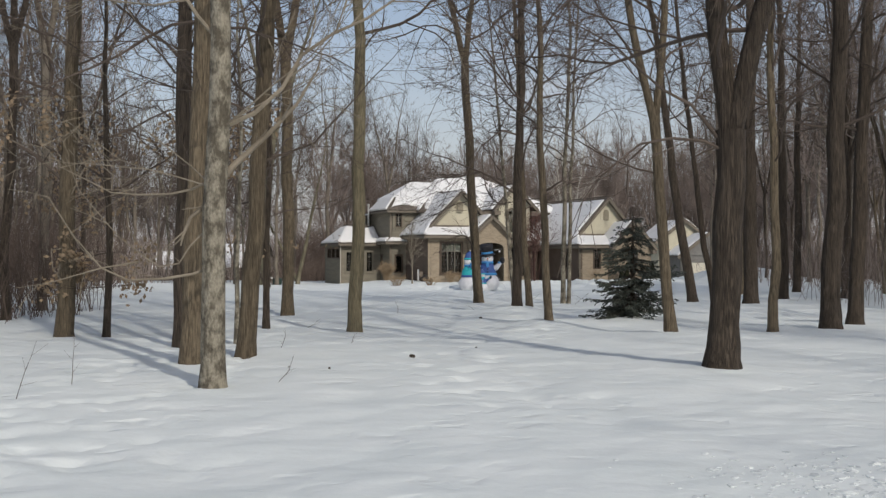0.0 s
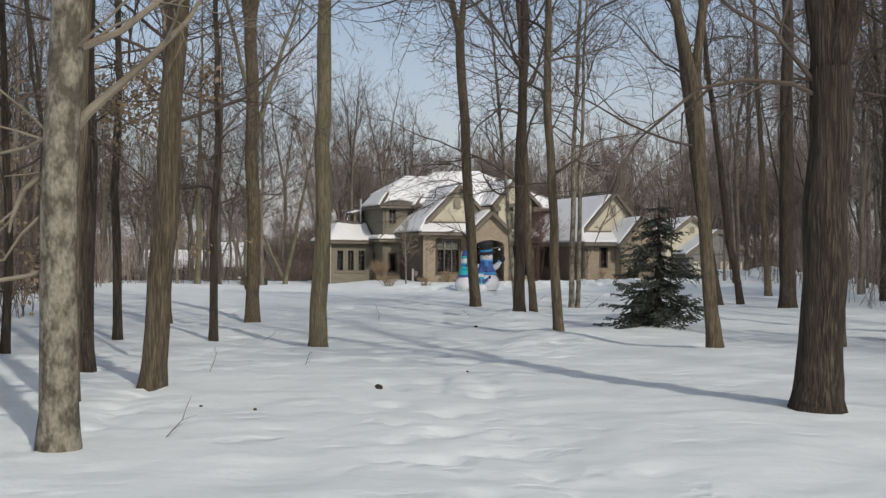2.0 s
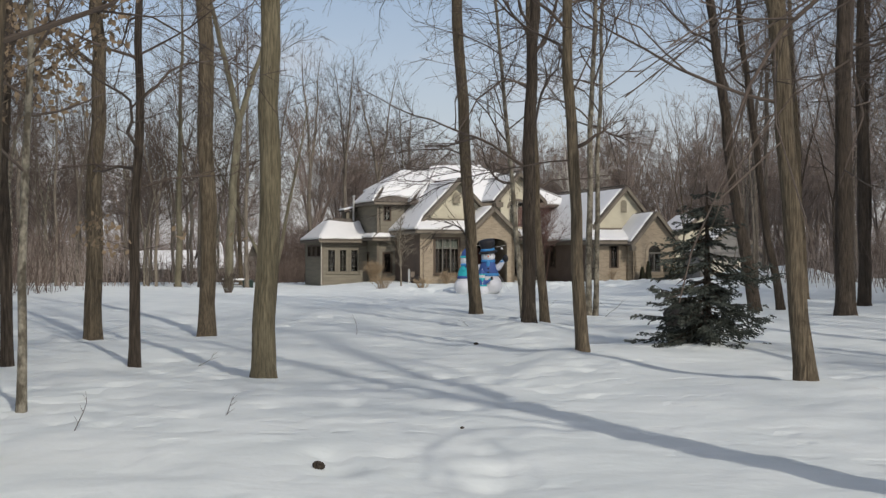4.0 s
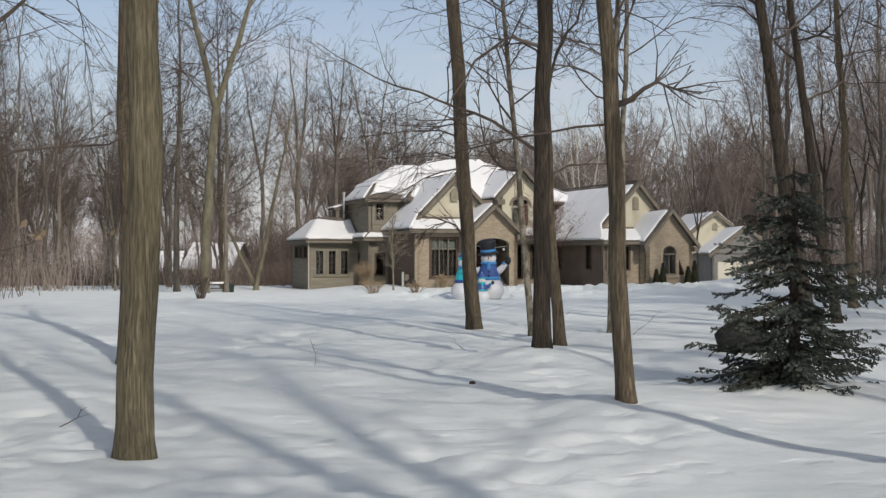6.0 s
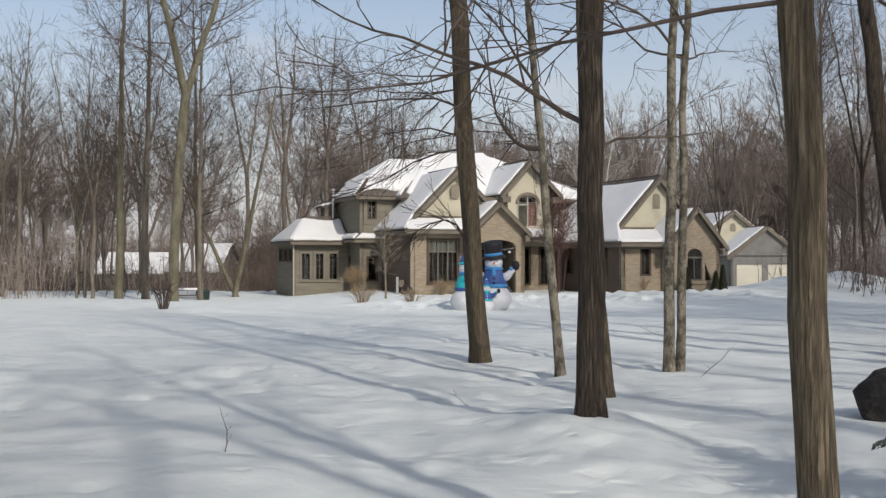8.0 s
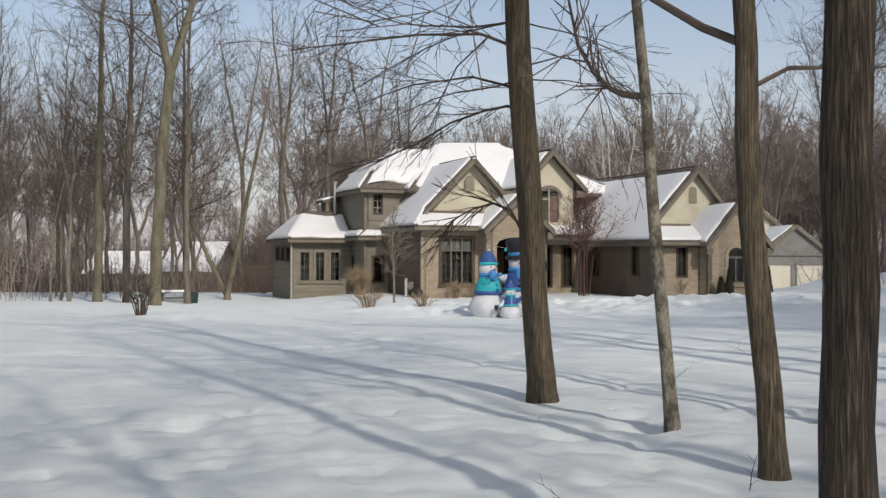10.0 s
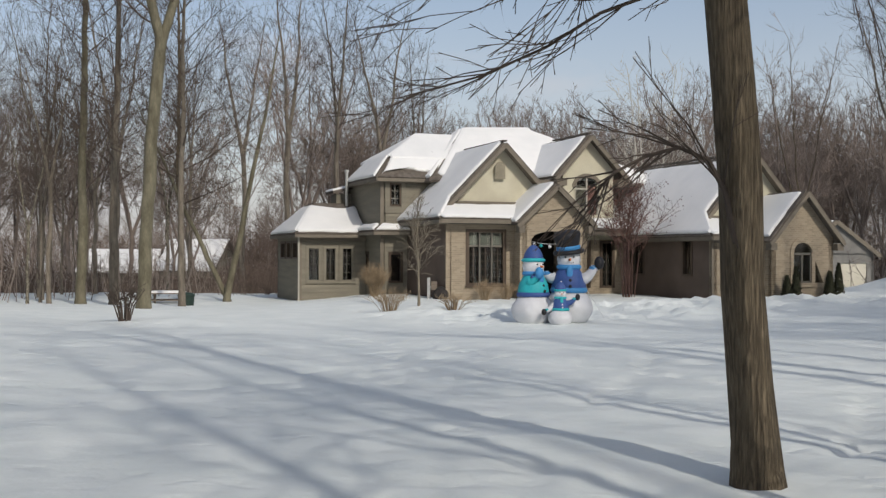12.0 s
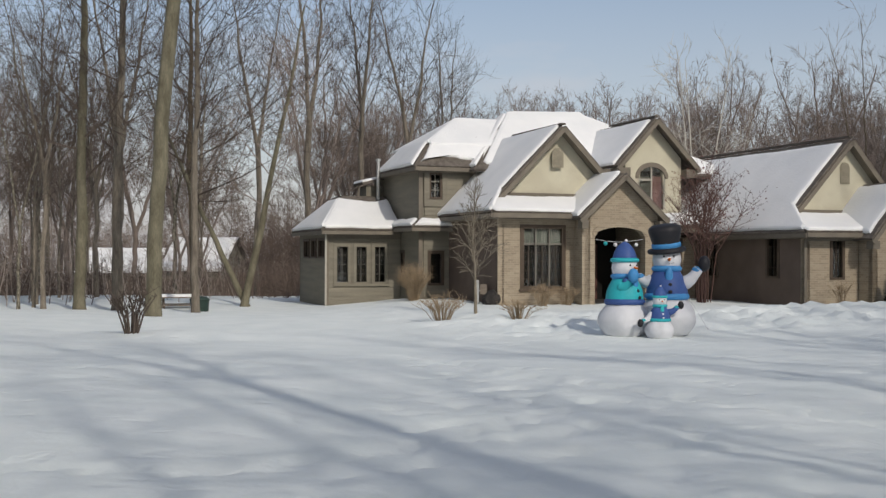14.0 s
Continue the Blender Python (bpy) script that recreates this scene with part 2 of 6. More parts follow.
# far twigs coloured paler to carry their blending with the bright sky
FARTWIG = material("sky_paled_twig", (0.175, 0.145, 0.124), (0.29, 0.247, 0.216), rough=0.95, scale=0.25, bump=0.0, per_object=0.2)
WOODBARK = material("woodland_bark", (0.115, 0.097, 0.076), (0.215, 0.187, 0.15), rough=0.95, scale=2.5, stretch=(3, 3, 0.5),
                    fine=10, bump=0.6, bump_at=0.03, per_object=0.25, fine_mix=0.4)
BIRCH = material("white_birch_bark", (0.42, 0.39, 0.34), (0.6, 0.57, 0.5), rough=0.8, scale=3, stretch=(1, 1, 4), bump=0.2)
PALETWIG = material("pale_branch", (0.17, 0.145, 0.11), (0.27, 0.235, 0.18), rough=0.95, scale=3, bump=0.0)
# brush twigs coloured dark brown to carry the shadow inside the brush
BRUSHTWIG = material("shadow_dark_brush_twig", (0.075, 0.056, 0.045), (0.14, 0.107, 0.088), rough=0.95, scale=0.6, bump=0.0)
# woodland twigs coloured lighter to carry the sun on the crowns
WOODTWIG = material("sunlit_woodland_twig", (0.185, 0.149, 0.127), (0.31, 0.255, 0.222), rough=0.95, scale=0.6, bump=0.0, per_object=0.2)
TANTWIG = material("tan_shrub_twig", (0.24, 0.18, 0.115), (0.34, 0.26, 0.17), rough=0.95, scale=5, bump=0.0)
REDTWIG = material("reddish_shrub_twig", (0.085, 0.05, 0.043), (0.145, 0.085, 0.072), rough=0.95, scale=5, bump=0.0)
REDLEAF = material("red_brown_leaf", (0.13, 0.06, 0.05), (0.21, 0.105, 0.085), rough=0.85, scale=9, bump=0.0)
DEADLEAF = material("dead_leaf", (0.20, 0.145, 0.09), (0.31, 0.235, 0.155), rough=0.85, scale=9, bump=0.0)
NEEDLE = material("spruce_needle", (0.048, 0.058, 0.049), (0.092, 0.102, 0.083), rough=0.8, scale=6, bump=0.0)
YEW = material("dark_evergreen", (0.03, 0.035, 0.02), (0.06, 0.06, 0.035), rough=0.85, scale=9, bump=0.0)
ROCK = material("dark_boulder", (0.022, 0.02, 0.019), (0.05, 0.045, 0.042), rough=0.9, scale=3, fine=15, bump=0.7, bump_at=0.05)


def cloth(name, c, rough=0.55):
    return material(name, tuple(v * 0.9 for v in c), c, rough=rough, scale=4, fine=25, bump=0.12, bump_at=0.03, fine_mix=0.08)


NYLON_WHITE = cloth("white_nylon", (0.66, 0.67, 0.70))
NYLON_BLUE = cloth("blue_nylon", (0.05, 0.10, 0.29))
NYLON_SKY = cloth("bright_blue_nylon", (0.06, 0.26, 0.55))
NYLON_TEAL = cloth("teal_nylon", (0.03, 0.42, 0.47))
NYLON_BLACK = cloth("black_nylon", (0.02, 0.02, 0.024))
NYLON_ORANGE = cloth("orange_nylon", (0.75, 0.19, 0.03))
GREENPLASTIC = material("green_plastic", (0.022, 0.042, 0.034), (0.032, 0.055, 0.045), rough=0.5, scale=4, bump=0.05)
WEATHERED = material("weathered_wood", (0.17, 0.14, 0.11), (0.25, 0.21, 0.17), rough=0.9, scale=4, stretch=(1, 6, 6), bump=0.3)


# ---- helpers of this scene ----
def part(name, bm, mat, parent=None, label="", smooth=False):
    """Link a bmesh as one mesh object, under a thing or a part if one is given."""
    me = bpy.data.meshes.new(name)
    bmesh.ops.recalc_face_normals(bm, faces=bm.faces)
    bm.to_mesh(me)
    bm.free()
    return mesh_part(name, me, mat, parent, label, smooth)


def mesh_part(name, me, mat, parent=None, label="", smooth=False):
    me.materials.append(mat)
    if smooth:
        me.polygons.foreach_set("use_smooth", [True] * len(me.polygons))
    ob = new(name, me)
    if parent is not None:
        ob.parent = parent
    if label:
        tagged(ob, label)
    return ob


def empty(name, m, label, category, group="", kind=""):
    ob = new(name)
    ob.matrix_world = m
    return tagged(ob, label, category, group, kind)


def box(bm, x0, x1, y0, y1, z0, z1):
    v = [bm.verts.new((x, y, z)) for z in (z0, z1) for y in (y0, y1) for x in (x0, x1)]
    for f in ((0, 2, 3, 1), (4, 5, 7, 6), (0, 1, 5, 4), (2, 6, 7, 3), (0, 4, 6, 2), (1, 3, 7, 5)):
        bm.faces.new([v[i] for i in f])


def boxes(*many):
    bm = bmesh.new()
    for b in many:
        box(bm, *b)
    return bm


def slab(pts, thick, up=None):
    """A plane polygon thickened along its normal (upwards)."""
    bm = bmesh.new()
    pts = [Vector(p) for p in pts]
    nrm = Vector((0, 0, 0))
    for i, p in enumerate(pts):
        q = pts[(i + 1) % len(pts)]
        nrm += p.cross(q)
    nrm.normalize()
    if nrm.z < 0 or (abs(nrm.z) < 1e-4 and nrm.y > 0):
        nrm = -nrm
    low, top = [bm.verts.new(p) for p in pts], [bm.verts.new(p + nrm * thick) for p in pts]
    bm.faces.new(low)
    bm.faces.new(top)
    for i in range(len(pts)):
        j = (i + 1) % len(pts)
        bm.faces.new((low[i], low[j], top[j], top[i]))
    return bm


def snow_slab(pts, thick, seed, wander=0.10, lift=0.0, tight=()):
    """Snow lying on a roof plane: uneven rim, rounded shoulder, slightly lumpy top. Edges in tight run on into the next slope."""
    rng = random.Random(seed)
    pts = [Vector(p) for p in pts]
    nrm = Vector((0, 0, 0))
    for i, p in enumerate(pts):
        nrm += p.cross(pts[(i + 1) % len(pts)])
    nrm.normalize()
    if nrm.z < 0:
        nrm = -nrm
    mid = sum(pts, Vector()) / len(pts)
    rim = []
    for i, p in enumerate(pts):
        q = pts[(i + 1) % len(pts)]
        n = max(2, int((q - p).length / 0.16))
        away = (q - p).cross(nrm).normalized()
        if away.dot(mid - p) > 0:
            away = -away
        for k in range(n):
            c = p.lerp(q, k / n)
            if i in tight:
                c = c + away * 0.13
            else:
                c = c + (mid - c).normalized() * (rng.random() * wander * 0.6 + wander * 0.9 * (0.5 + noise.noise((k * 0.23 + seed * 7.3, i * 3.1, 0.5))))
            rim.append(c)
    bm = bmesh.new()
    rings = []
    for inset, h in ((0.0, 0.0), (0.015, 0.45), (0.07, 0.82), (0.22, 1.0)):
        ring = []
        for c in rim:
            way = mid - c
            d = way.length
            ring.append(bm.verts.new(c + way * min(inset / max(d, 0.01), 0.5) + nrm * (lift + h * thick)))
        rings.append(ring)
    n = len(rim)
    for a, b in zip(rings, rings[1:]):
        for i in range(n):
            bm.faces.new((a[i], a[(i + 1) % n], b[(i + 1) % n], b[i]))
    prev = rings[-1]
    for share in (0.35, 0.7):
        ring = []
        for v in rings[-1]:
            c = v.co.lerp(mid + nrm * (lift + thick), share)
            ring.append(bm.verts.new(c + nrm * 0.0))
        for i in range(n):
            bm.faces.new((prev[i], prev[(i + 1) % n], ring[(i + 1) % n], ring[i]))
        prev = ring
    bm.faces.new(prev)
    return bm


def tube(V, F, pts, rad, n, rough=0.0, rng=None):
    """A tapered tube along pts, appended to the lists V and F."""
    a = None
    start = len(V)
    for i, p in enumerate(pts):
        t = pts[min(i + 1, len(pts) - 1)] - pts[max(i - 1, 0)]
        t = t.normalized() if t.length > 1e-9 else Vector((0, 0, 1))
        if a is None:
            a = Vector((1, 0, 0)) if abs(t.x) < 0.8 else Vector((0, 1, 0))
        a = a - t * a.dot(t)
        a.normalize()
        b = t.cross(a)
        for k in range(n):
            w = 2 * math.pi * k / n
            r = rad[i] * (1 + (rng.random() - 0.5) * rough if rough else 1)
            V.append(p + (a * math.cos(w) + b * math.sin(w)) * r)
    for i in range(len(pts) - 1):
        for k in range(n):
            o, q = start + i * n, (k + 1) % n
            F.append((o + k, o + q, o + n + q, o + n + k))


def listed(name, V, F):
    me = bpy.data.meshes.new(name)
    me.from_pydata([tuple(v) for v in V], [], F)
    me.update()
    return me


# ---- ground ----
def drop(x, a, b):
    t = min(1, max(0, (x - a) / (b - a)))
    return t * t * (3 - 2 * t)


TRAILS = [((0.6, 46.9), (1.1, 48.4), (1.9, 50.6), (2.6, 54.0)), ((-3.6, 61.0), (-2.2, 56.5), (0.6, 52.0), (3.0, 49.0)),
          ((-6.0, 12.0), (-3.6, 13.4), (-2.9, 15.4), (-3.4, 19.5)), ((2.5, 43.6), (3.3, 45.6), (4.3, 48.2)), ((-7.5, 48.3), (-6.3, 48.5), (-4.6, 48.6), (-2.9, 50.0), (-1.4, 52.4))]
PRINTS = []
for trail in TRAILS:
    side = 1
    for (ax, ay), (bx, by) in zip(trail, trail[1:]):
        n = int(math.hypot(bx - ax, by - ay) / 0.32)
        for k in range(n):
            side = -side
            nx, ny = (by - ay), -(bx - ax)
            ln = math.hypot(nx, ny)
            PRINTS.append((ax + (bx - ax) * k / n + side * 0.07 * nx / ln, ay + (by - ay) * k / n + side * 0.07 * ny / ln, 0.12, 0.085))
tread = random.Random(14)
for _ in range(2600):                                   # old dimples, in patches
    px, py = tread.uniform(-8.5, 6.5), tread.uniform(8.5, 44)
    if noise.noise((px * 0.3 + 2, py * 0.22, 4.4)) > 0.02 + 0.3 * tread.random():
        PRINTS.append((px, py, tread.uniform(0.09, 0.17), tread.uniform(0.03, 0.075)))
for _ in range(85):                                    # trodden snow in front of the house
    PRINTS.append((tread.gauss(-1.9, 1.0), tread.gauss(52.5, 2.3), tread.uniform(0.09, 0.13), tread.uniform(0.05, 0.09)))
PRINT_AT = {}
for p in PRINTS:
    for cx in (-1, 0, 1):
        for cy in (-1, 0, 1):
            PRINT_AT.setdefault((math.floor(p[0] * 2) + cx, math.floor(p[1] * 2) + cy), []).append(p)


# low rises and hollows of the lawn: x, y, height, half-widths
MOUNDS = [
    (-7.21, 24.32, -0.10, 2.5, 2.5),
    (-4.91, 21.3, -0.07, 1.6, 1.8),
    (-4.25, 27.25, -0.04, 1.6, 2),
    (-4.83, 35.2, -0.19, 2.2, 3),
    (1.32, 42.33, -0.03, 1.3, 1.8),
    (2.23, 33.76, 0.24, 1, 1.6),
    (2.58, 27.76, 0.21, 1.1, 2.2),
    (2.78, 37.35, -0.05, 0.9, 1.3),
    (4.74, 23.63, 0.12, 1.5, 2),
    (3.98, 16.21, 0.04, 1.6, 2),
    (10.34, 38.23, 0.13, 3, 3),
    (4.9, 29.53, 0.19, 1.4, 1.8),
    (5.5, 34.3, 0.13, 1.5, 1.8),
    (1, 29.96, 0.09, 0.8, 1.5),
    (-1.32, 32.57, 0.06, 1.2, 2),
    (-0.47, 18.1, 0.04, 1.2, 2),
    (1.6, 67.6, 0.03, 1.5, 1.5),
    (-3, 72.4, -0.14, 1.5, 1.2),
    (-0.83, 71.9, 0.07, 1.2, 1.2),
    (-2.01, 73.2, 0.14, 0.8, 1),
]


def height(x, y, fine=False):
    z = 0.06
    for mx, my, mh, wx, wy in MOUNDS:
        if abs(x - mx) < 3 * wx and abs(y - my) < 3 * wy:
            z += mh * math.exp(-((x - mx) / wx) ** 2 - ((y - my) / wy) ** 2)
    z -= 0.36 * math.exp(-((y - 67) / 7.5) ** 2) * drop(x, -22, -4) * (1 - drop(x, 6, 12) * 0.7)
    z -= 0.75 * drop(y, 94, 112)
    z -= 0.30 * drop(-x, 3, 9) * drop(y, 70, 82)
    z -= 1.2 * drop(-x, 11, 24) * drop(y, 94, 126)
    z += 1.1 * math.exp(-((x - 25.5) / 2.6) ** 2 - ((y - 93) / 2.5) ** 2) + 0.8 * math.exp(-((x - 21.5) / 2.2) ** 2 - ((y - 90) / 2.2) ** 2)
    z += 0.35 * drop(-x, 18, 40) * (1 - drop(y, 60, 90))
    z += 0.10 * noise.noise((x * 0.16, y * 0.12, 3.1)) + 0.03 * noise.noise((x * 0.45, y * 0.4, 7.7))
    if fine:
        z += 0.24 * math.exp(-((x + 9.0) / 1.7) ** 2 - ((y - 66.9) / 1.1) ** 2) + 0.14 * math.exp(-((x + 2.6) / 1.6) ** 2 - ((y - 71.2) / 0.9) ** 2)
        z += 0.022 * noise.noise((x * 1.3, y * 1.1, 1.3)) + 0.014 * noise.noise((x * 3.1, y * 2.6, 5.2))
        lump = noise.noise((x * 0.9 + 11, y * 1.5, 9.4))
        z += 0.06 * max(0.0, lump - 0.25) - 0.05 * max(0.0, -0.3 - lump)
        bank = drop(y - 0.35 * x, 66, 70) * (1 - drop(y - 0.35 * x, 73, 76)) * drop(x, -4, 2)
        if bank > 0:
            z += bank * (0.12 + 0.22 * noise.noise((x * 1.1, y * 1.4, 4.2)) + 0.16 * noise.noise((x * 3.3, y * 3.0, 2.2)))
        pit = noise.voronoi((x * 0.85, y * 0.75, 0.0))[0][0]
        patch = noise.noise((x * 0.22 + 40, y * 0.2, 6.0))
        if pit < 0.45 and patch > -0.15:
            z -= 0.022 * math.exp(-(pit / 0.17) ** 2) * min(1.0, (patch + 0.15) * 4)
        for px, py, pr, pd in PRINT_AT.get((math.floor(x * 2), math.floor(y * 2)), ()):
            d2 = ((x - px) ** 2 + (y - py) ** 2) / pr ** 2
            if d2 < 5:
                z -= pd * math.exp(-d2 * (0.7 if y < py else 1.5))
    return z


def axis(edges):
    out = []
    for a, b, step in edges:
        n = max(1, round((b - a) / step))
        out += [a + (b - a) * i / n for i in range(n)]
    return out + [edges[-1][1]]


GX = axis([(-1600, -200, 350), (-200, -60, 14), (-60, -14, 1.6), (-14, -9, 0.5), (-9, -5, 0.17), (-5, 5, 0.11), (5, 9, 0.17), (9, 16, 0.28), (16, 60, 1.6), (60, 200, 14), (200, 1600, 350)])
GY = axis([(-1600, -100, 300), (-100, -10, 6), (-10, 4, 1.0), (4, 8, 0.2), (8, 36, 0.11), (36, 60, 0.12), (60, 66, 0.18), (66, 80, 0.17), (80, 86, 0.5), (86, 150, 2), (150, 300, 12), (300, 2400, 350)])
V, F = [], []
for y in GY:
    for x in GX:
        V.append((x, y, height(x, y, -14 < x < 16 and 4 < y < 86)))
w = len(GX)
for j in range(len(GY) - 1):
    for i in range(w - 1):
        F.append((j * w + i, j * w + i + 1, (j + 1) * w + i + 1, (j + 1) * w + i))
ground = mesh_part("ground", listed("ground", V, F), LAWN, smooth=True)
tagged(ground, "snow-covered lawn with soft drifts, old footprints and long tree shadows", "snow", kind="structure")


# ---- the house ----
HOUSE_AT = pose(-0.21, 79.76, 0, 0, 0, 20.7)
house = empty("house", HOUSE_AT, "large tan brick and cream stucco house with steep snow-covered gables", "house")


def wall_frame(p0, p1):
    """Along the wall, inwards, up: the outside is on the right of the way from p0 to p1."""
    d = Vector((p1[0] - p0[0], p1[1] - p0[1], 0))
    length = d.length
    d.normalize()
    m = Matrix(((d.x, -d.y, 0, p0[0]), (d.y, d.x, 0, p0[1]), (0, 0, 1, 0), (0, 0, 0, 1)))
    return m, length


def wall(parent, p0, p1, z0, z1, holes=(), mat=BRICK, th=0.22, name="wall", label=""):
    m, length = wall_frame(p0, p1)
    ss = sorted({0, length, *[h[0] for h in holes], *[h[1] for h in holes]})
    zs = sorted({z0, z1, *[h[2] for h in holes], *[h[3] for h in holes]})
    bm = bmesh.new()
    for a, b in zip(ss, ss[1:]):
        for c, d in zip(zs, zs[1:]):
            if not any(h[0] <= a and b <= h[1] and h[2] <= c and d <= h[3] for h in holes):
                box(bm, a, b, 0, th, c, d)
    bmesh.ops.remove_doubles(bm, verts=bm.verts, dist=1e-4)
    bm.transform(m)
    return part(name, bm, mat, parent, label)


def window(parent, p0, p1, s0, s1, z0, z1, cols=2, rows=3, frame_mat=DARKTRIM, bar_mat=None, sill=True, blind=0.0, trim=0.07, label="", transom=0.0):
    """A window in an opening of the wall p0-p1: frame, sill, panes and glazing bars."""
    m, _ = wall_frame(p0, p1)
    bar_mat = bar_mat or frame_mat
    t = 0.055
    bm = boxes((s0 - trim, s0 + t, -0.03, 0.12, z0, z1), (s1 - t, s1 + trim, -0.03, 0.12, z0, z1),
               (s0 - trim, s1 + trim, -0.035, 0.12, z1 - t, z1 + trim), (s0 - trim, s1 + trim, -0.03, 0.12, z0 - trim * 0.5, z0 + t))
    bm.transform(m)
    win = part("window", bm, frame_mat, parent, label)
    if sill:
        bm = boxes((s0 - trim - 0.04, s1 + trim + 0.04, -0.09, 0.02, z0 - trim * 0.5 - 0.07, z0 - trim * 0.5))
        bm.transform(m)
        part("sill", bm, frame_mat, win)
    zt = z1 - (z1 - z0) * transom if transom else z1
    w = (s1 - s0) / cols
    spans = [(z0, zt)] + ([(zt, z1)] if transom else [])
    for za, zb in spans:
        for c in range(cols):
            bm = boxes((s0 + c * w + 0.012, s0 + (c + 1) * w - 0.012, 0.06, 0.068, za + 0.01, zb - 0.01))
            bm.transform(m)
            pane = part("pane", bm, GLASS, win)
            pane.visible_shadow = False
    for c in range(1, cols):
        bm = boxes((s0 + c * w - 0.03, s0 + c * w + 0.03, 0.02, 0.11, z0, z1))
        bm.transform(m)
        part("mullion", bm, bar_mat, win)
    if transom:
        bm = boxes((s0, s1, 0.015, 0.11, zt - 0.035, zt + 0.035))
        bm.transform(m)
        part("transom_bar", bm, bar_mat, win)
    if rows > 1:
        bm = bmesh.new()
        for r in range(1, rows):
            zz = z0 + (zt - z0) * r / rows
            box(bm, s0, s1, 0.045, 0.083, zz - 0.009, zz + 0.009)
        for c in range(cols):
            mid = s0 + (c + 0.5) * w
            box(bm, mid - 0.008, mid + 0.008, 0.046, 0.082, z0, zt)
        bm.transform(m)
        part("glazing_bars", bm, frame_mat if transom else bar_mat, win)
    # dark sheet close behind the panes, added to hold the room's darkness
    bm = boxes((s0 - 0.1, s1 + 0.1, 0.24, 0.26, z0 - 0.1, z1 + 0.1))
    bm.transform(m)
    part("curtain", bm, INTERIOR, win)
    if blind:
        bm = boxes((s0 + 0.02, s1 - 0.02, 0.16, 0.17, z1 - (z1 - z0) * blind, z1))
        bm.transform(m)
        part("blind", bm, BLIND, win)
    return win


def siding(parent, p0, p1, z0, z1, holes=(), step=0.17, mat=SIDING):
    """Lapped boards in front of a wall, each its own piece, cut round the openings."""
    m, length = wall_frame(p0, p1)
    z = z0
    while z < z1 - 0.02:
        top = min(z + step, z1)
        cuts = sorted((h[0] - 0.1, h[1] + 0.1) for h in holes if h[2] - 0.08 < top - 0.03 and z + 0.03 < h[3] + 0.08)
        s, runs = 0.0, []
        for a, b in cuts:
            if a > s + 0.03:
                runs.append((s, a))
            s = b
        if s < length - 0.03:
            runs.append((s, length))
        for a, b in runs:
            bm = bmesh.new()
            v = [bm.verts.new(q) for q in ((a, -0.035, z), (b, -0.035, z), (b, -0.008, top + 0.01), (a, -0.008, top + 0.01),
                                           (a, -0.002, z), (b, -0.002, z))]
            bm.faces.new((v[0], v[1], v[2], v[3]))
            bm.faces.new((v[0], v[4], v[5], v[1]))
            bm.faces.new((v[0], v[3], v[4]))
            bm.faces.new((v[1], v[5], v[2]))
            bm.faces.new((v[4], v[3], v[2], v[5]))
            bm.transform(m)
            part("siding_board", bm, mat, parent)
        z = top


def strips(us, low, high, y0, y1):
    """A wall in a plane of constant depth, between two outlines."""
    bm = bmesh.new()
    cols = []
    for u in us:
        cols.append([bm.verts.new((u, y, z)) for y in (y0, y1) for z in (low(u), high(u))])
    for a, b in zip(cols, cols[1:]):
        bm.faces.new((a[0], b[0], b[1], a[1]))
        bm.faces.new((a[2], a[3], b[3], b[2]))
        bm.faces.new((a[1], b[1], b[3], a[3]))
        bm.faces.new((a[0], a[2], b[2], b[0]))
    bm.faces.new((cols[0][0], cols[0][1], cols[0][3], cols[0][2]))
    bm.faces.new((cols[-1][0], cols[-1][2], cols[-1][3], cols[-1][1]))
    return bm


def beam(p, q, w, h):
    """A board from p to q: w across (level), h upright to it."""
    p, q = Vector(p), Vector(q)
    d = (q - p).normalized()
    side = d.cross(Vector((0, 0, 1)))
    side = side.normalized() if side.length > 1e-4 else Vector((1, 0, 0))
    up = side.cross(d)
    bm = bmesh.new()
    v = [bm.verts.new(c + side * a * w / 2 + up * b * h / 2) for c in (p, q) for a, b in ((-1, -1), (1, -1), (1, 1), (-1, 1))]
    for f in ((0, 1, 2, 3), (4, 7, 6, 5), (0, 4, 5, 1), (1, 5, 6, 2), (2, 6, 7, 3), (3, 7, 4, 0)):
        bm.faces.new([v[i] for i in f])
    return bm


def roof(parent, pts, snow=None, seed=1, thick=0.12, depth=0.11, wander=0.1, label="", tight=()):
    ob = part("roof", slab(pts, thick), SHINGLE, parent, label)
    if snow is not None:
        part("roof_snow", snow_slab(pts if snow is True else snow, depth, seed, wander, thick, tight), SNOW, ob, "snow lying on the roof")
    return ob


def arch_top(c, half, spring, rise):
    return lambda u: spring + rise * math.sqrt(max(0.0, 1 - ((u - c) / half) ** 2))


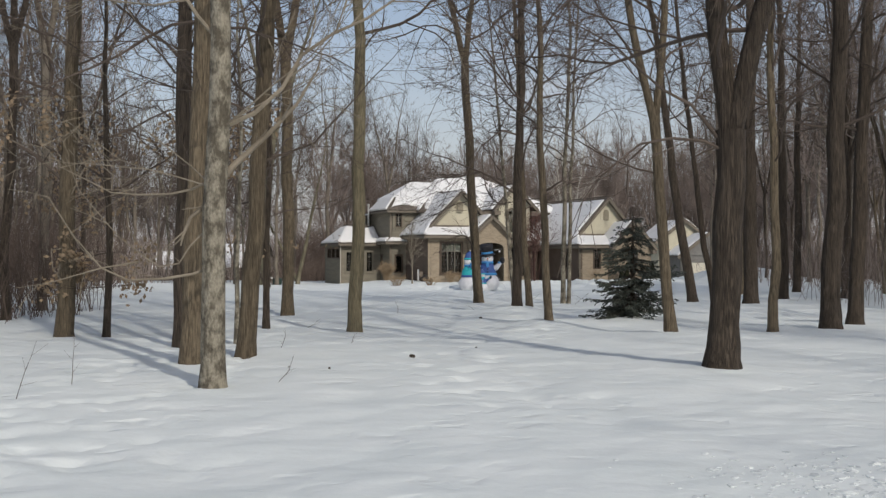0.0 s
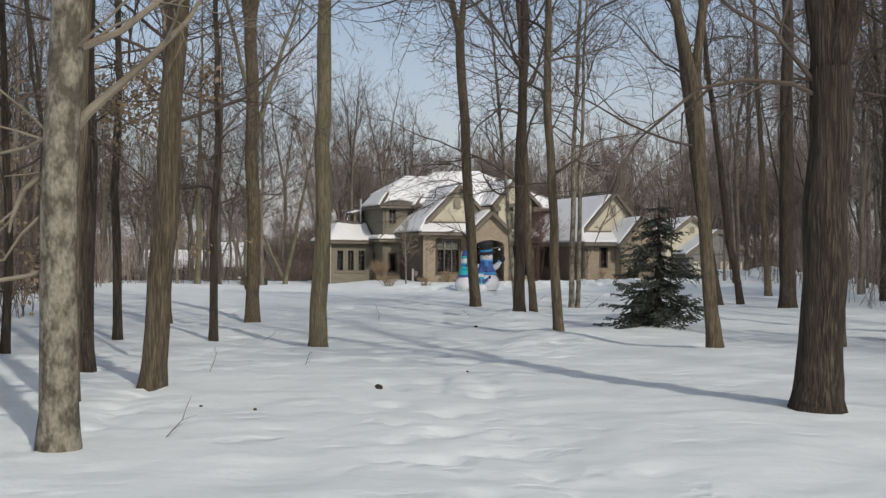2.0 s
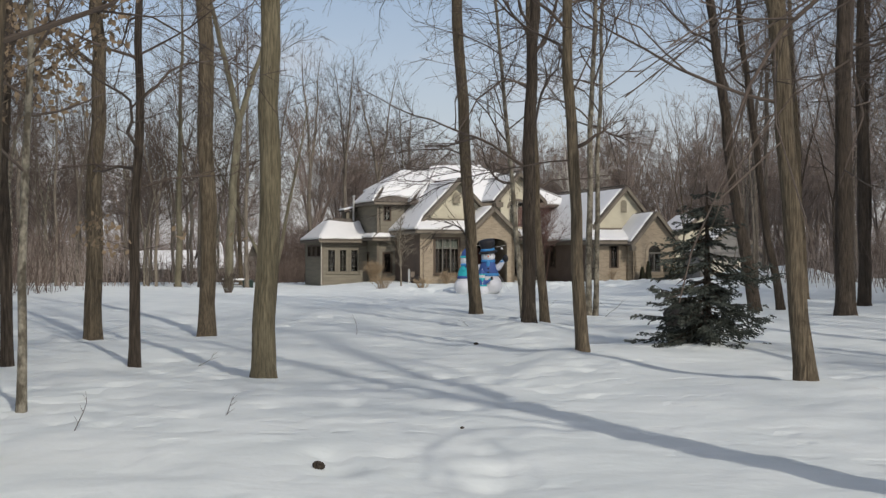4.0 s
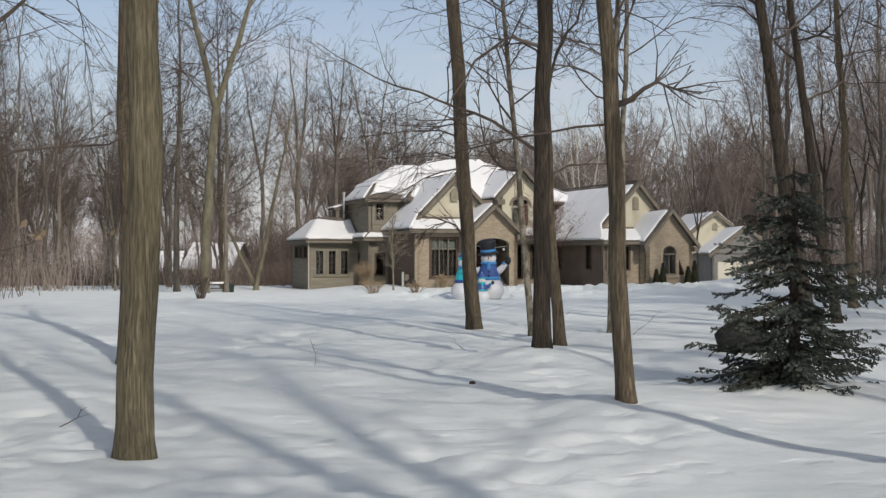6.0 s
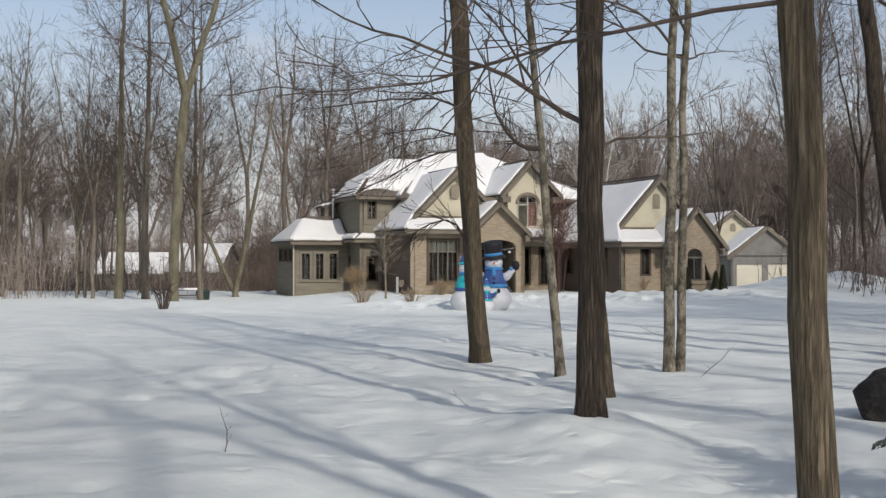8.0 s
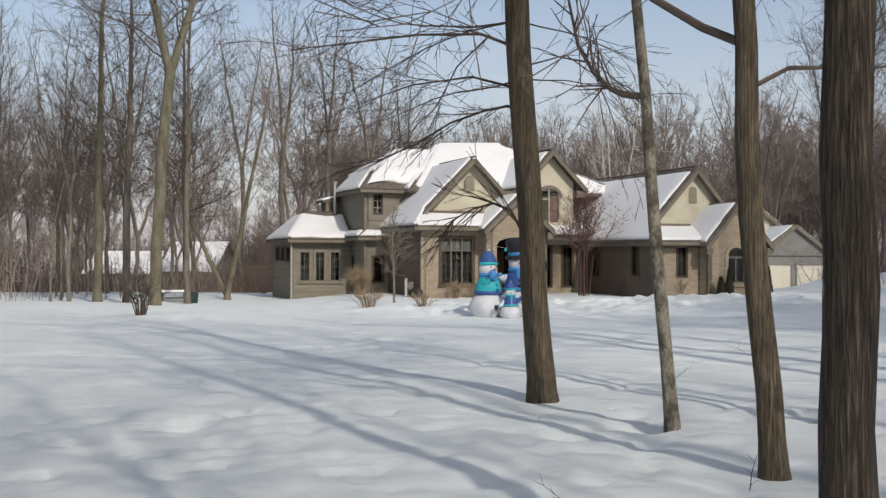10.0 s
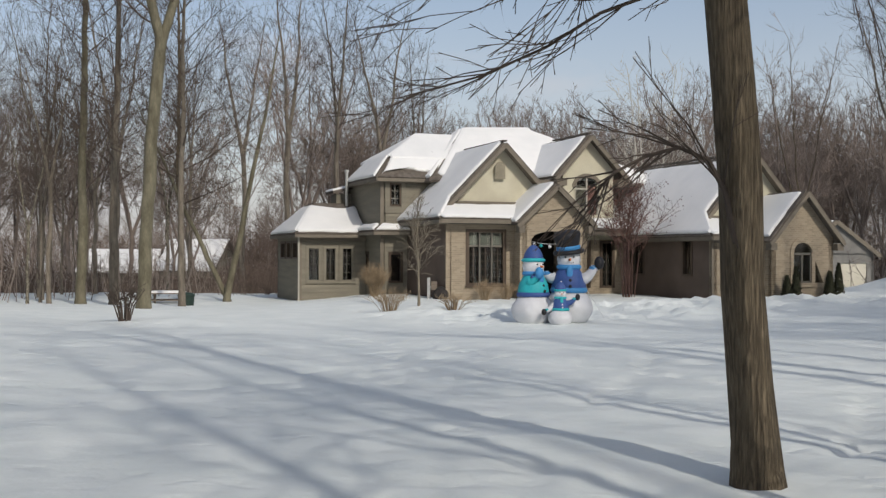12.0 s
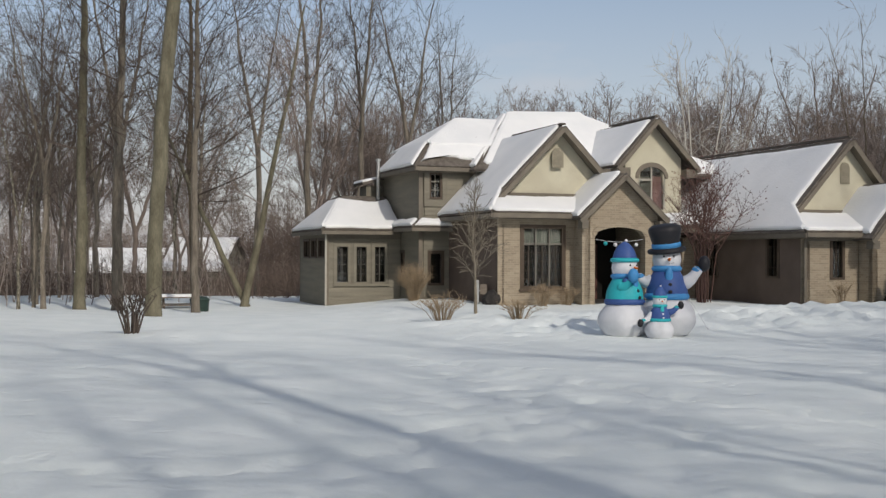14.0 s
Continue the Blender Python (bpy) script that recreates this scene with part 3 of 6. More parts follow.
def vent(parent, c, y, z0, z1, w):
    """An arched louvred gable vent."""
    half = w / 2
    spring = z1 - half * 0.9
    n = 10
    us = [c - half + w * i / n for i in range(n + 1)]
    ob = part("gable_vent", strips(us, lambda u: z0, arch_top(c, half, spring, z1 - spring), y - 0.03, y - 0.003), VENTSLAT, parent, "tan arched louvred vent")
    z = z0 + 0.05
    while z < z1 - 0.1:
        k = half - 0.06 if z + 0.045 < spring else (half - 0.06) * math.sqrt(max(0.03, 1 - ((z + 0.045 - spring) / (z1 - 0.05 - spring)) ** 2))
        bm = bmesh.new()
        v = [bm.verts.new(q) for q in ((c - k, y - 0.033, z + 0.045), (c + k, y - 0.033, z + 0.045), (c + k, y - 0.05, z), (c - k, y - 0.05, z),
                                       (c - k, y - 0.032, z), (c + k, y - 0.032, z))]
        for f in ((0, 1, 2, 3), (3, 2, 5, 4), (0, 3, 4), (1, 5, 2)):
            bm.faces.new([v[i] for i in f])
        part("louvre", bm, VENTSLAT, ob)
        z += 0.065
    return ob


# front study wing
FW0, FW1 = (-0.93, 0.0), (2.05, 0.0)
hole = (0.93, 2.53, 0.62, 2.78)
wall(house, FW0, FW1, -0.6, 3.2, [hole], label="tan brick front wall")
window(house, FW0, FW1, *hole, cols=3, rows=5, bar_mat=MULLION, transom=0.28, blind=0.28, trim=0.09, label="wide dark-framed window with three lights and a transom")
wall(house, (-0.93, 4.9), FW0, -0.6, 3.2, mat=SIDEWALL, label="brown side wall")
wall(house, (2.05, 0.0), (2.05, -0.8), -0.6, 3.2)
part("quoin_strip", boxes((-0.96, -0.78, -0.028, -0.003, -0.4, 3.0)), BRICK, house)
part("gable_wall", slab([(-0.55, 0.95, 3.85), (4.25, 0.95, 3.85), (1.85, 0.95, 6.36)], 0.15), STUCCO, house, "cream stucco gable")
part("gable_band", boxes((-0.45, 2.85, 0.75, 0.797, 3.86, 4.03)), TRIM, house)
vent(house, 1.76, 0.795, 4.98, 5.70, 0.46)
roof(house, [(1.85, 0.45, 6.40), (-0.72, 0.45, 3.79), (-1.3, -0.42, 3.2), (-1.3, 4.9, 3.2), (1.85, 6.2, 6.40)],
     snow=[(1.82, 0.62, 6.37), (-0.56, 0.62, 3.95), (-1.27, -0.3, 3.23), (-1.27, 4.86, 3.23), (1.72, 7.2, 6.27)], seed=3, wander=0.07, tight=(1, 3, 4))
roof(house, [(1.85, 0.45, 6.40), (1.85, 6.2, 6.40), (4.6, 6.2, 3.6), (4.6, 0.45, 3.6)], snow=[(2.0, 0.8, 6.25), (2.0, 6.1, 6.25), (4.5, 6.1, 3.7), (4.5, 0.8, 3.7)], seed=4, tight=(3,))
part("ridge_cap", beam((1.85, 0.5, 6.56), (1.85, 4.9, 6.56), 0.2, 0.06), SHINGLE, house)
part("rake_board", beam((1.87, 0.42, 6.38), (-0.76, 0.42, 3.70), 0.07, 0.16), TRIM, house)
part("rake_board", beam((1.83, 0.42, 6.38), (3.75, 0.42, 4.43), 0.07, 0.16), TRIM, house)
part("soffit", slab([(1.85, 0.45, 6.34), (-0.74, 0.45, 3.71), (-0.74, 0.93, 3.71), (1.85, 0.93, 6.34)], 0.04), TRIM, house)
part("soffit", slab([(1.85, 0.45, 6.34), (3.8, 0.45, 4.36), (3.8, 0.93, 4.36), (1.85, 0.93, 6.34)], 0.04), TRIM, house)
roof(house, [(-1.3, -0.42, 3.2), (2.2, -0.42, 3.2), (3.0, 0.95, 3.86), (-0.6, 0.95, 3.86)],
     snow=[(-1.25, -0.44, 3.19), (2.1, -0.44, 3.19), (2.9, 0.74, 3.76), (-0.6, 0.74, 3.76)], seed=5, depth=0.10, wander=0.06, tight=(1, 3))
part("gutter", boxes((-1.34, 2.15, -0.53, -0.40, 3.08, 3.24)), TRIM, house, "taupe gutter and fascia")
part("gutter", boxes((-1.42, -1.29, -0.5, 4.88, 3.08, 3.22)), TRIM, house)
part("soffit", boxes((-1.3, 2.05, -0.42, 0.0, 3.05, 3.09)), TRIM, house)
part("soffit", boxes((-1.3, -0.93, 0.0, 4.9, 3.05, 3.09)), TRIM, house)
part("frieze", boxes((-0.93, 2.05, -0.06, -0.003, 2.86, 3.05)), BRICK, house)

# porch
PC = 3.48
arch = arch_top(PC, 1.02, 2.42, 0.40)
gab = lambda u: 4.60 - 0.925 * abs(u - PC)
us = [1.95, 2.2, 2.459] + [PC - 1.02 + 2.04 * i / 16 for i in range(17)] + [4.501, 4.75, 5.0]
part("porch_wall", strips(us, lambda u: arch(u) if abs(u - PC) < 1.0201 else -0.6, gab, -0.8, -0.5), BRICK, house, "tan brick porch front with a wide arch")
wall(house, (5.0, -0.8), (5.0, 2.3), -0.6, 3.05)
part("arch_trim", strips([PC - 1.1 + 2.2 * i / 20 for i in range(21)], arch_top(PC, 1.13, 2.36, 0.42), arch_top(PC, 1.16, 2.48, 0.52), -0.83, -0.803), BRICK, house)
roof(house, [(PC, -1.14, 4.62), (1.76, -1.14, 3.03), (1.76, 2.6, 3.03), (PC, 2.6, 4.62)],
     snow=[(PC - 0.02, -0.95, 4.6), (1.9, -0.95, 3.16), (1.9, 2.6, 3.16), (PC - 0.02, 2.6, 4.6)], seed=6, wander=0.05, tight=(1, 3))
roof(house, [(PC, -1.14, 4.62), (PC, 2.6, 4.62), (5.2, 2.6, 3.03), (5.2, -1.14, 3.03)], snow=[(PC + 0.1, -0.9, 4.5), (PC + 0.1, 2.6, 4.5), (5.1, 2.6, 3.1), (5.1, -0.9, 3.1)], seed=7)
part("rake_board", beam((PC + 0.02, -1.17, 4.58), (1.72, -1.17, 2.95), 0.07, 0.16), TRIM, house)
part("rake_board", beam((PC - 0.02, -1.17, 4.58), (5.24, -1.17, 2.95), 0.07, 0.16), TRIM, house)
for a, b in ((1.78, 2.04), (4.9, 5.16)):
    part("eave_return", boxes((a, b, -1.12, -0.80, 2.72, 3.02)), TRIM, house)
# entry wall coloured near-black for the shade inside the porch
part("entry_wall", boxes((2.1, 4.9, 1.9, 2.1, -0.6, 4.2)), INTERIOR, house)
ed = part("entry_door", boxes((3.0, 3.95, 1.82, 1.9, 0.1, 2.2)), SHUTTER, house, "dark wooden front door")
part("door_handle", boxes((3.08, 3.14, 1.77, 1.82, 1.05, 1.2)), METAL, ed)
part("porch_floor", boxes((2.06, 4.98, -0.6, 1.9, -0.3, 0.12)), ROCK, house)

# upper gable and the wall behind the porch
G, GV = 6.6, 2.3
gwin = arch_top(G, 0.62, 4.85, 0.45)
ggab = lambda u: 7.02 - 1.05 * abs(u - G)
us = [5.42, 5.7] + [G - 0.62 + 1.24 * i / 10 for i in range(11)] + [7.6, 7.94]
part("gable_wall", strips(us, lambda u: gwin(u) if abs(u - G) < 0.62 else 3.6, ggab, GV, GV + 0.2), STUCCO, house, "cream stucco upper gable")
part("gable_wall", strips([5.42, G - 0.62, G + 0.62, 7.94], lambda u: 2.5, lambda u: 3.6, GV, GV + 0.2), STUCCO, house)
aw = part("window", strips([G - 0.72 + 1.44 * i / 14 for i in range(15)], arch_top(G, 0.60, 4.82, 0.44), arch_top(G, 0.74, 4.84, 0.60), GV - 0.05, GV + 0.06), TRIM, house, "arched upper window with a pale sash")
part("sash", boxes((G - 0.62, G - 0.54, GV, GV + 0.1, 3.6, 4.95), (G - 0.03, G + 0.03, GV, GV + 0.1, 3.6, 5.25), (G - 0.6, G, GV, GV + 0.1, 4.72, 4.8), (G + 0.54, G + 0.62, GV, GV + 0.1, 3.6, 4.95)), SASH, aw)
part("curtain", boxes((G + 0.03, G + 0.54, GV + 0.12, GV + 0.14, 3.62, 4.9)), SHUTTER, aw, "dark red-brown curtain")
pane = part("pane", strips([G - 0.6 + 1.2 * i / 10 for i in range(11)], lambda u: 3.6, arch_top(G, 0.61, 4.82, 0.44), GV + 0.07, GV + 0.078), GLASS, aw)
pane.visible_shadow = False
roof(house, [(G, 1.86, 7.06), (4.9, 1.86, 5.19), (4.9, 7.2, 5.19), (G, 7.2, 7.06)], snow=[(G - 0.05, 2.1, 7.0), (5.0, 2.1, 5.29), (5.0, 7.2, 5.29), (G - 0.05, 7.2, 7.0)], seed=8, wander=0.06, tight=(1, 2))
roof(house, [(G, 1.86, 7.06), (G, 7.2, 7.06), (8.46, 7.2, 5.19), (8.46, 1.86, 5.19)], snow=[(G + 0.1, 2.1, 6.95), (G + 0.1, 7.2, 6.95), (8.4, 7.2, 5.25), (8.4, 2.1, 5.25)], seed=9)
part("ridge_cap", beam((G, 1.9, 7.22), (G, 5.6, 7.22), 0.2, 0.06), SHINGLE, house)
part("rake_board", beam((G + 0.02, 1.83, 7.03), (4.86, 1.83, 5.10), 0.07, 0.155), TRIM, house)
part("rake_board", beam((G - 0.02, 1.83, 7.03), (8.50, 1.83, 5.10), 0.07, 0.155), TRIM, house)
for a, b in ((4.95, 5.42), (7.94, 8.42)):
    part("eave_return", boxes((a, b, 1.88, 2.5, 4.86, 5.18)), TRIM, house)
part("eave_band", boxes((3.2, 5.0, 2.3, 2.5, 4.9, 5.12)), TRIM, house)
LW0, LW1 = (5.22, GV), (8.6, GV)
lh = [(0.95, 1.5, 0.4, 2.4), (2.1, 2.7, 0.4, 2.4)]
wall(house, LW0, LW1, -0.6, 2.5, lh, mat=BRICK)
for h in lh:
    window(house, LW0, LW1, *h, cols=1, rows=3, sill=False, label="narrow dark window beside the porch")
roof(house, [(5.2, 1.4, 2.82), (8.6, 1.4, 2.82), (8.6, 2.3, 3.35), (5.2, 2.3, 3.35)], snow=[(5.25, 1.5, 2.88), (8.5, 1.5, 2.88), (8.5, 2.26, 3.33), (5.25, 2.26, 3.33)], seed=10)
part("fascia", boxes((5.2, 8.6, 1.33, 1.4, 2.68, 2.84)), TRIM, house)

# main block: two storeys under hipped roofs
DF0, DF1 = (-2.14, 4.9), (0.9, 4.9)
dh, bh = (0.41, 0.90, 3.98, 4.96), (0.40, 0.95, 0.62, 1.88)
wall(house, DF0, DF1, -0.6, 5.15, [dh, bh], mat=SIDING, label="taupe lap-sided wall")
window(house, DF0, DF1, *dh, cols=1, rows=3, bar_mat=SASH, sill=False, trim=0.05)
window(house, DF0, DF1, *bh, cols=1, rows=1, sill=False, trim=0.06)
siding(house, DF0, DF1, 3.15, 4.95, [dh, (-0.1, 0.10, 3.0, 5.2)])
siding(house, DF0, DF1, -0.4, 2.75, [bh, (-0.1, 0.06, -1, 5.2)])
part("window_panel", boxes((-1.98, -1.76, 4.83, 4.9, 3.66, 5.06), (-1.22, -1.02, 4.83, 4.9, 3.66, 5.06), (-1.76, -1.22, 4.83, 4.9, 3.66, 3.93)), SIDING, house)
part("corner_board", boxes((-2.20, -2.04, 4.83, 4.9, 3.1, 5.1), (-2.20, -2.04, 4.83, 4.9, -0.4, 2.8)), TRIM, house)
part("frieze", boxes((-2.05, 0.9, 4.82, 4.87, 4.97, 5.12)), TRIM, house)
lwh = [(2.6, 3.2, 0.9, 1.9)]
wall(house, (-2.14, 10.0), DF0, -0.6, 5.15, lwh, mat=SIDING, label="shaded taupe side wall")
window(house, (-2.14, 10.0), DF0, *lwh[0], cols=1, rows=2, sill=False)
wall(house, (0.9, 4.9), (8.6, 4.9), 3.0, 5.2, mat=STUCCO)
wall(house, (8.6, 11.0), (-2.14, 11.0), -0.6, 5.2, mat=SIDING)
wall(house, (-2.14, 11.0), (-2.14, 10.0), -0.6, 5.15, mat=SIDING)
wall(house, (8.6, 4.9), (8.6, 11.0), 2.5, 5.2, mat=SIDING)
roof(house, [(-2.40, 4.55, 5.13), (1.4, 4.55, 5.13), (1.4, 5.5, 6.06), (-1.58, 5.5, 6.06)], snow=[(-2.25, 4.7, 5.28), (-1.6, 5.0, 5.57), (-0.7, 4.9, 5.47), (0.3, 4.78, 5.36), (1.35, 4.62, 5.2), (1.4, 5.7, 6.2), (-1.5, 5.7, 6.2)], seed=11, wander=0.10, label="bare brown shingles with melting snow", tight=(5, 3))
roof(house, [(-2.40, 4.55, 5.13), (-1.58, 5.5, 6.06), (-1.58, 8.8, 6.06), (-2.40, 9.6, 5.13)], snow=[(-2.38, 4.75, 5.16), (-1.55, 5.55, 6.1), (-1.5, 8.8, 6.14), (-2.38, 9.4, 5.16)], seed=12, wander=0.05, tight=(1,))
roof(house, [(-2.40, 9.6, 5.13), (-1.58, 8.8, 6.06), (8.0, 8.8, 6.06), (9.0, 9.6, 5.13)], snow=None)
part("gutter", boxes((-2.46, 0.6, 4.46, 4.56, 5.02, 5.17)), TRIM, house, "taupe gutter and fascia")
part("gutter", boxes((-2.49, -2.39, 4.5, 9.6, 5.02, 5.17)), TRIM, house)
part("soffit", boxes((-2.4, 0.9, 4.55, 4.9, 5.02, 5.06), (-2.4, -2.14, 4.9, 9.5, 5.02, 5.06)), TRIM, house)
roof(house, [(-1.58, 5.5, 6.06), (3.4, 5.5, 6.06), (3.4, 7.5, 7.28), (0.36, 7.5, 7.28)], snow=[(-1.55, 5.48, 6.05), (3.4, 5.48, 6.05), (3.4, 7.55, 7.3), (0.36, 7.55, 7.3)], seed=13, wander=0.04, tight=(0, 1, 2, 3))
roof(house, [(-1.58, 5.5, 6.06), (0.36, 7.5, 7.28), (-1.58, 9.5, 6.06)], snow=[(-1.58, 5.55, 6.06), (0.4, 7.5, 7.3), (-1.58, 9.4, 6.06)], seed=14, wander=0.04, tight=(0, 2))
roof(house, [(-0.2, 3.9, 5.0), (12.4, 3.9, 5.0), (6.2, 7.75, 7.86), (2.75, 7.65, 7.70)], snow=[(0.3, 4.2, 5.2), (11.8, 4.0, 5.07), (6.2, 7.72, 7.84), (2.78, 7.62, 7.69)], seed=15, wander=0.06, tight=(2, 3))
roof(house, [(-0.2, 3.9, 5.0), (2.75, 7.65, 7.70), (-0.2, 11.4, 5.0)], snow=[(-0.1, 4.2, 5.1), (2.7, 7.65, 7.66), (-0.1, 11.0, 5.1)], seed=16, wander=0.04, tight=(0, 1))
roof(house, [(12.4, 3.9, 5.0), (12.4, 11.4, 5.0), (6.2, 7.75, 7.86)], snow=[(12.2, 4.2, 5.1), (12.2, 11.0, 5.1), (6.6, 7.75, 7.68)], seed=17)
roof(house, [(-0.2, 11.4, 5.0), (2.75, 7.65, 7.70), (6.2, 7.75, 7.86), (12.4, 11.4, 5.0)])
part("ridge_cap", beam((2.85, 7.70, 7.86), (6.2, 7.78, 8.02), 0.22, 0.05), SHINGLE, house)
part("plumbing_vent", beam((0.5, 5.85, 6.2), (0.62, 5.85, 6.5), 0.11, 0.11), SHINGLE, house)
# skirt roof at first-floor level beside the two-storey block
roof(house, [(-2.55, 4.45, 2.80), (-0.95, 4.45, 2.80), (-0.95, 4.88, 3.06), (-2.16, 4.88, 3.06)], snow=True, seed=18, depth=0.11, wander=0.04)
roof(house, [(-2.55, 4.45, 2.80), (-2.16, 4.88, 3.06), (-2.16, 7.2, 3.06), (-2.55, 7.2, 2.80)], snow=True, seed=19, depth=0.11, wander=0.04)
part("gutter", boxes((-2.62, -0.95, 4.36, 4.46, 2.68, 2.82), (-2.64, -2.55, 4.4, 7.0, 2.68, 2.82)), TRIM, house)

# sunroom
SF0, SF1 = (-5.24, 7.2), (-2.16, 7.2)
shs = [(0.37, 0.93, 0.63, 2.15), (1.17, 1.70, 0.63, 2.15), (1.94, 2.48, 0.63, 2.15)]
wall(house, SF0, SF1, -0.7, 2.7, shs, mat=SIDING, label="taupe lap-sided sunroom wall")
for h in shs:
    window(house, SF0, SF1, *h, cols=1, rows=4, frame_mat=SIDING, bar_mat=MULLION, trim=0.08)
siding(house, SF0, SF1, -0.55, 2.42, shs)
part("frieze", boxes((-5.26, -2.16, 7.13, 7.2, 2.42, 2.66)), TRIM, house)
slh = [(0.8, 1.8, 1.65, 2.4), (2.1, 3.0, 1.65, 2.4), (3.3, 4.3, 1.65, 2.4)]
wall(house, (-5.24, 11.8), SF0, -0.7, 2.7, slh, mat=SIDING)
for h in slh:
    window(house, (-5.24, 11.8), SF0, *h, cols=2, rows=1, sill=False, trim=0.05)
wall(house, (-2.14, 11.8), (-5.24, 11.8), -0.7, 2.7, mat=SIDING)
part("corner_board", boxes((-5.29, -5.16, 7.14, 7.2, -0.5, 2.6)), TRIM, house)
roof(house, [(-5.48, 6.8, 2.68), (-2.16, 6.78, 2.68), (-2.16, 9.2, 4.12), (-4.1, 9.2, 4.12)], snow=[(-5.42, 6.84, 2.71), (-2.2, 6.82, 2.70), (-2.18, 8.95, 3.97), (-2.7, 8.75, 3.85), (-3.4, 8.85, 3.9), (-4.25, 8.9, 3.94)], seed=20, wander=0.06, tight=(5,))
roof(house, [(-5.48, 6.8, 2.68), (-4.1, 9.2, 4.12), (-4.1, 10.2, 4.12), (-5.48, 12.1, 2.68)], snow=[(-5.45, 6.95, 2.71), (-4.2, 9.0, 4.0), (-4.2, 10.2, 4.0), (-5.45, 11.9, 2.71)], seed=21, wander=0.05, tight=(0,))
roof(house, [(-5.48, 12.1, 2.68), (-4.1, 10.2, 4.12), (-2.16, 10.2, 4.12), (-2.16, 12.1, 2.68)])
roof(house, [(-4.1, 9.2, 4.12), (-2.16, 9.2, 4.12), (-2.16, 10.2, 4.12), (-4.1, 10.2, 4.12)])
part("gutter", boxes((-5.54, -2.6, 6.70, 6.81, 2.58, 2.72), (-5.56, -5.47, 6.72, 12.1, 2.58, 2.72)), TRIM, house)
bm = boxes((-5.35, -5.28, 7.02, 7.09, -0.35, 2.6))
part("downpipe", bm, SASH, house, "pale downpipe at the sunroom corner")
part("downpipe", beam((-5.3, 7.05, -0.32), (-5.9, 8.9, -0.42), 0.07, 0.07), SASH, house)
V, F = [], []
tube(V, F, [Vector((-2.56, 9.0, z)) for z in (4.0, 5.72)], [0.075, 0.075], 10)
pipe = mesh_part("flue_pipe", listed("flue_pipe", V, F), METAL, house, "galvanised flue pipe", smooth=True)
V, F = [], []
tube(V, F, [Vector((-2.56, 9.0, z)) for z in (5.70, 5.72, 5.80, 5.82)], [0.02, 0.12, 0.12, 0.02], 10)
mesh_part("cap", listed("cap", V, F), METAL, pipe)
roof(house, [(-3.1, 9.4, 4.72), (-2.16, 9.4, 4.95), (-2.16, 10.8, 4.95), (-3.1, 10.8, 4.72)], snow=True, seed=22, depth=0.1, wander=0.03)
part("chase", boxes((-2.9, -2.16, 9.6, 10.6, 4.1, 4.72)), SIDING, house)

# east wing with its own front gable
E0, E1, EU = (8.6, -4.45), (10.86, -4.45), 11.45
eh = (1.1, 1.63, 0.98, 2.5)
wall(house, E0, E1, -0.6, 2.65, [eh], label="tan brick wing wall")
window(house, E0, E1, *eh, cols=1, rows=4, trim=0.05, sill=False)
elh = [(7.84, 8.52, 1.0, 2.48), (3.9, 4.72, 0.96, 2.48)]
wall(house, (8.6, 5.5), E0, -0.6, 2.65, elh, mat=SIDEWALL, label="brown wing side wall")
for h in elh:
    window(house, (8.6, 5.5), E0, *h, cols=1, rows=4, trim=0.05, sill=False)
part("wall_outlet", boxes((9.0, 9.22, -4.50, -4.452, -0.02, 0.12)), SASH, house, "small pale wall outlet")
part("corner_board", boxes((8.57, 8.68, -4.48, -4.452, -0.5, 2.6)), TRIM, house)
part("gable_wall", slab([(9.1, -2.95, 3.2), (13.8, -2.95, 3.2), (EU, -2.95, 5.88)], 0.15), STUCCO, house, "cream stucco wing gable")
part("gable_band", boxes((9.22, 11.9, -3.17, -3.103, 3.26, 3.44)), TRIM, house)
vent(house, EU - 0.05, -3.105, 4.4, 5.18, 0.42)
roof(house, [(EU, -3.45, 5.92), (8.98, -3.45, 3.24), (8.3, -4.9, 2.53), (8.3, 5.5, 2.53), (EU, 7.5, 5.92)],
     snow=[(EU - 0.1, -3.25, 5.8), (9.12, -3.25, 3.39), (8.36, -4.8, 2.59), (8.36, 5.4, 2.59), (EU - 0.1, 7.4, 5.8)], seed=23, wander=0.06, tight=(1, 3))
roof(house, [(EU, -3.45, 5.92), (EU, 7.5, 5.92), (14.5, 7.5, 2.53), (14.5, -3.45, 2.53)], snow=[(EU + 0.12, -3.2, 5.8), (EU + 0.12, 7.4, 5.8), (14.4, 7.4, 2.6), (14.4, -3.2, 2.6)], seed=24)
part("ridge_cap", beam((EU, -3.4, 6.1), (EU, 7.4, 6.1), 0.22, 0.06), SHINGLE, house)
part("rake_board", beam((EU + 0.02, -3.48, 5.9), (8.94, -3.48, 3.16), 0.07, 0.155), TRIM, house)
part("rake_board", beam((EU - 0.02, -3.48, 5.9), (13.0, -3.48, 4.15), 0.07, 0.155), TRIM, house)
part("soffit", slab([(EU, -3.43, 5.86), (8.98, -3.43, 3.18), (8.98, -3.0, 3.18), (EU, -3.0, 5.86)], 0.04), TRIM, house)
part("soffit", slab([(EU, -3.43, 5.86), (13.0, -3.43, 4.1), (13.0, -3.0, 4.1), (EU, -3.0, 5.86)], 0.04), TRIM, house)
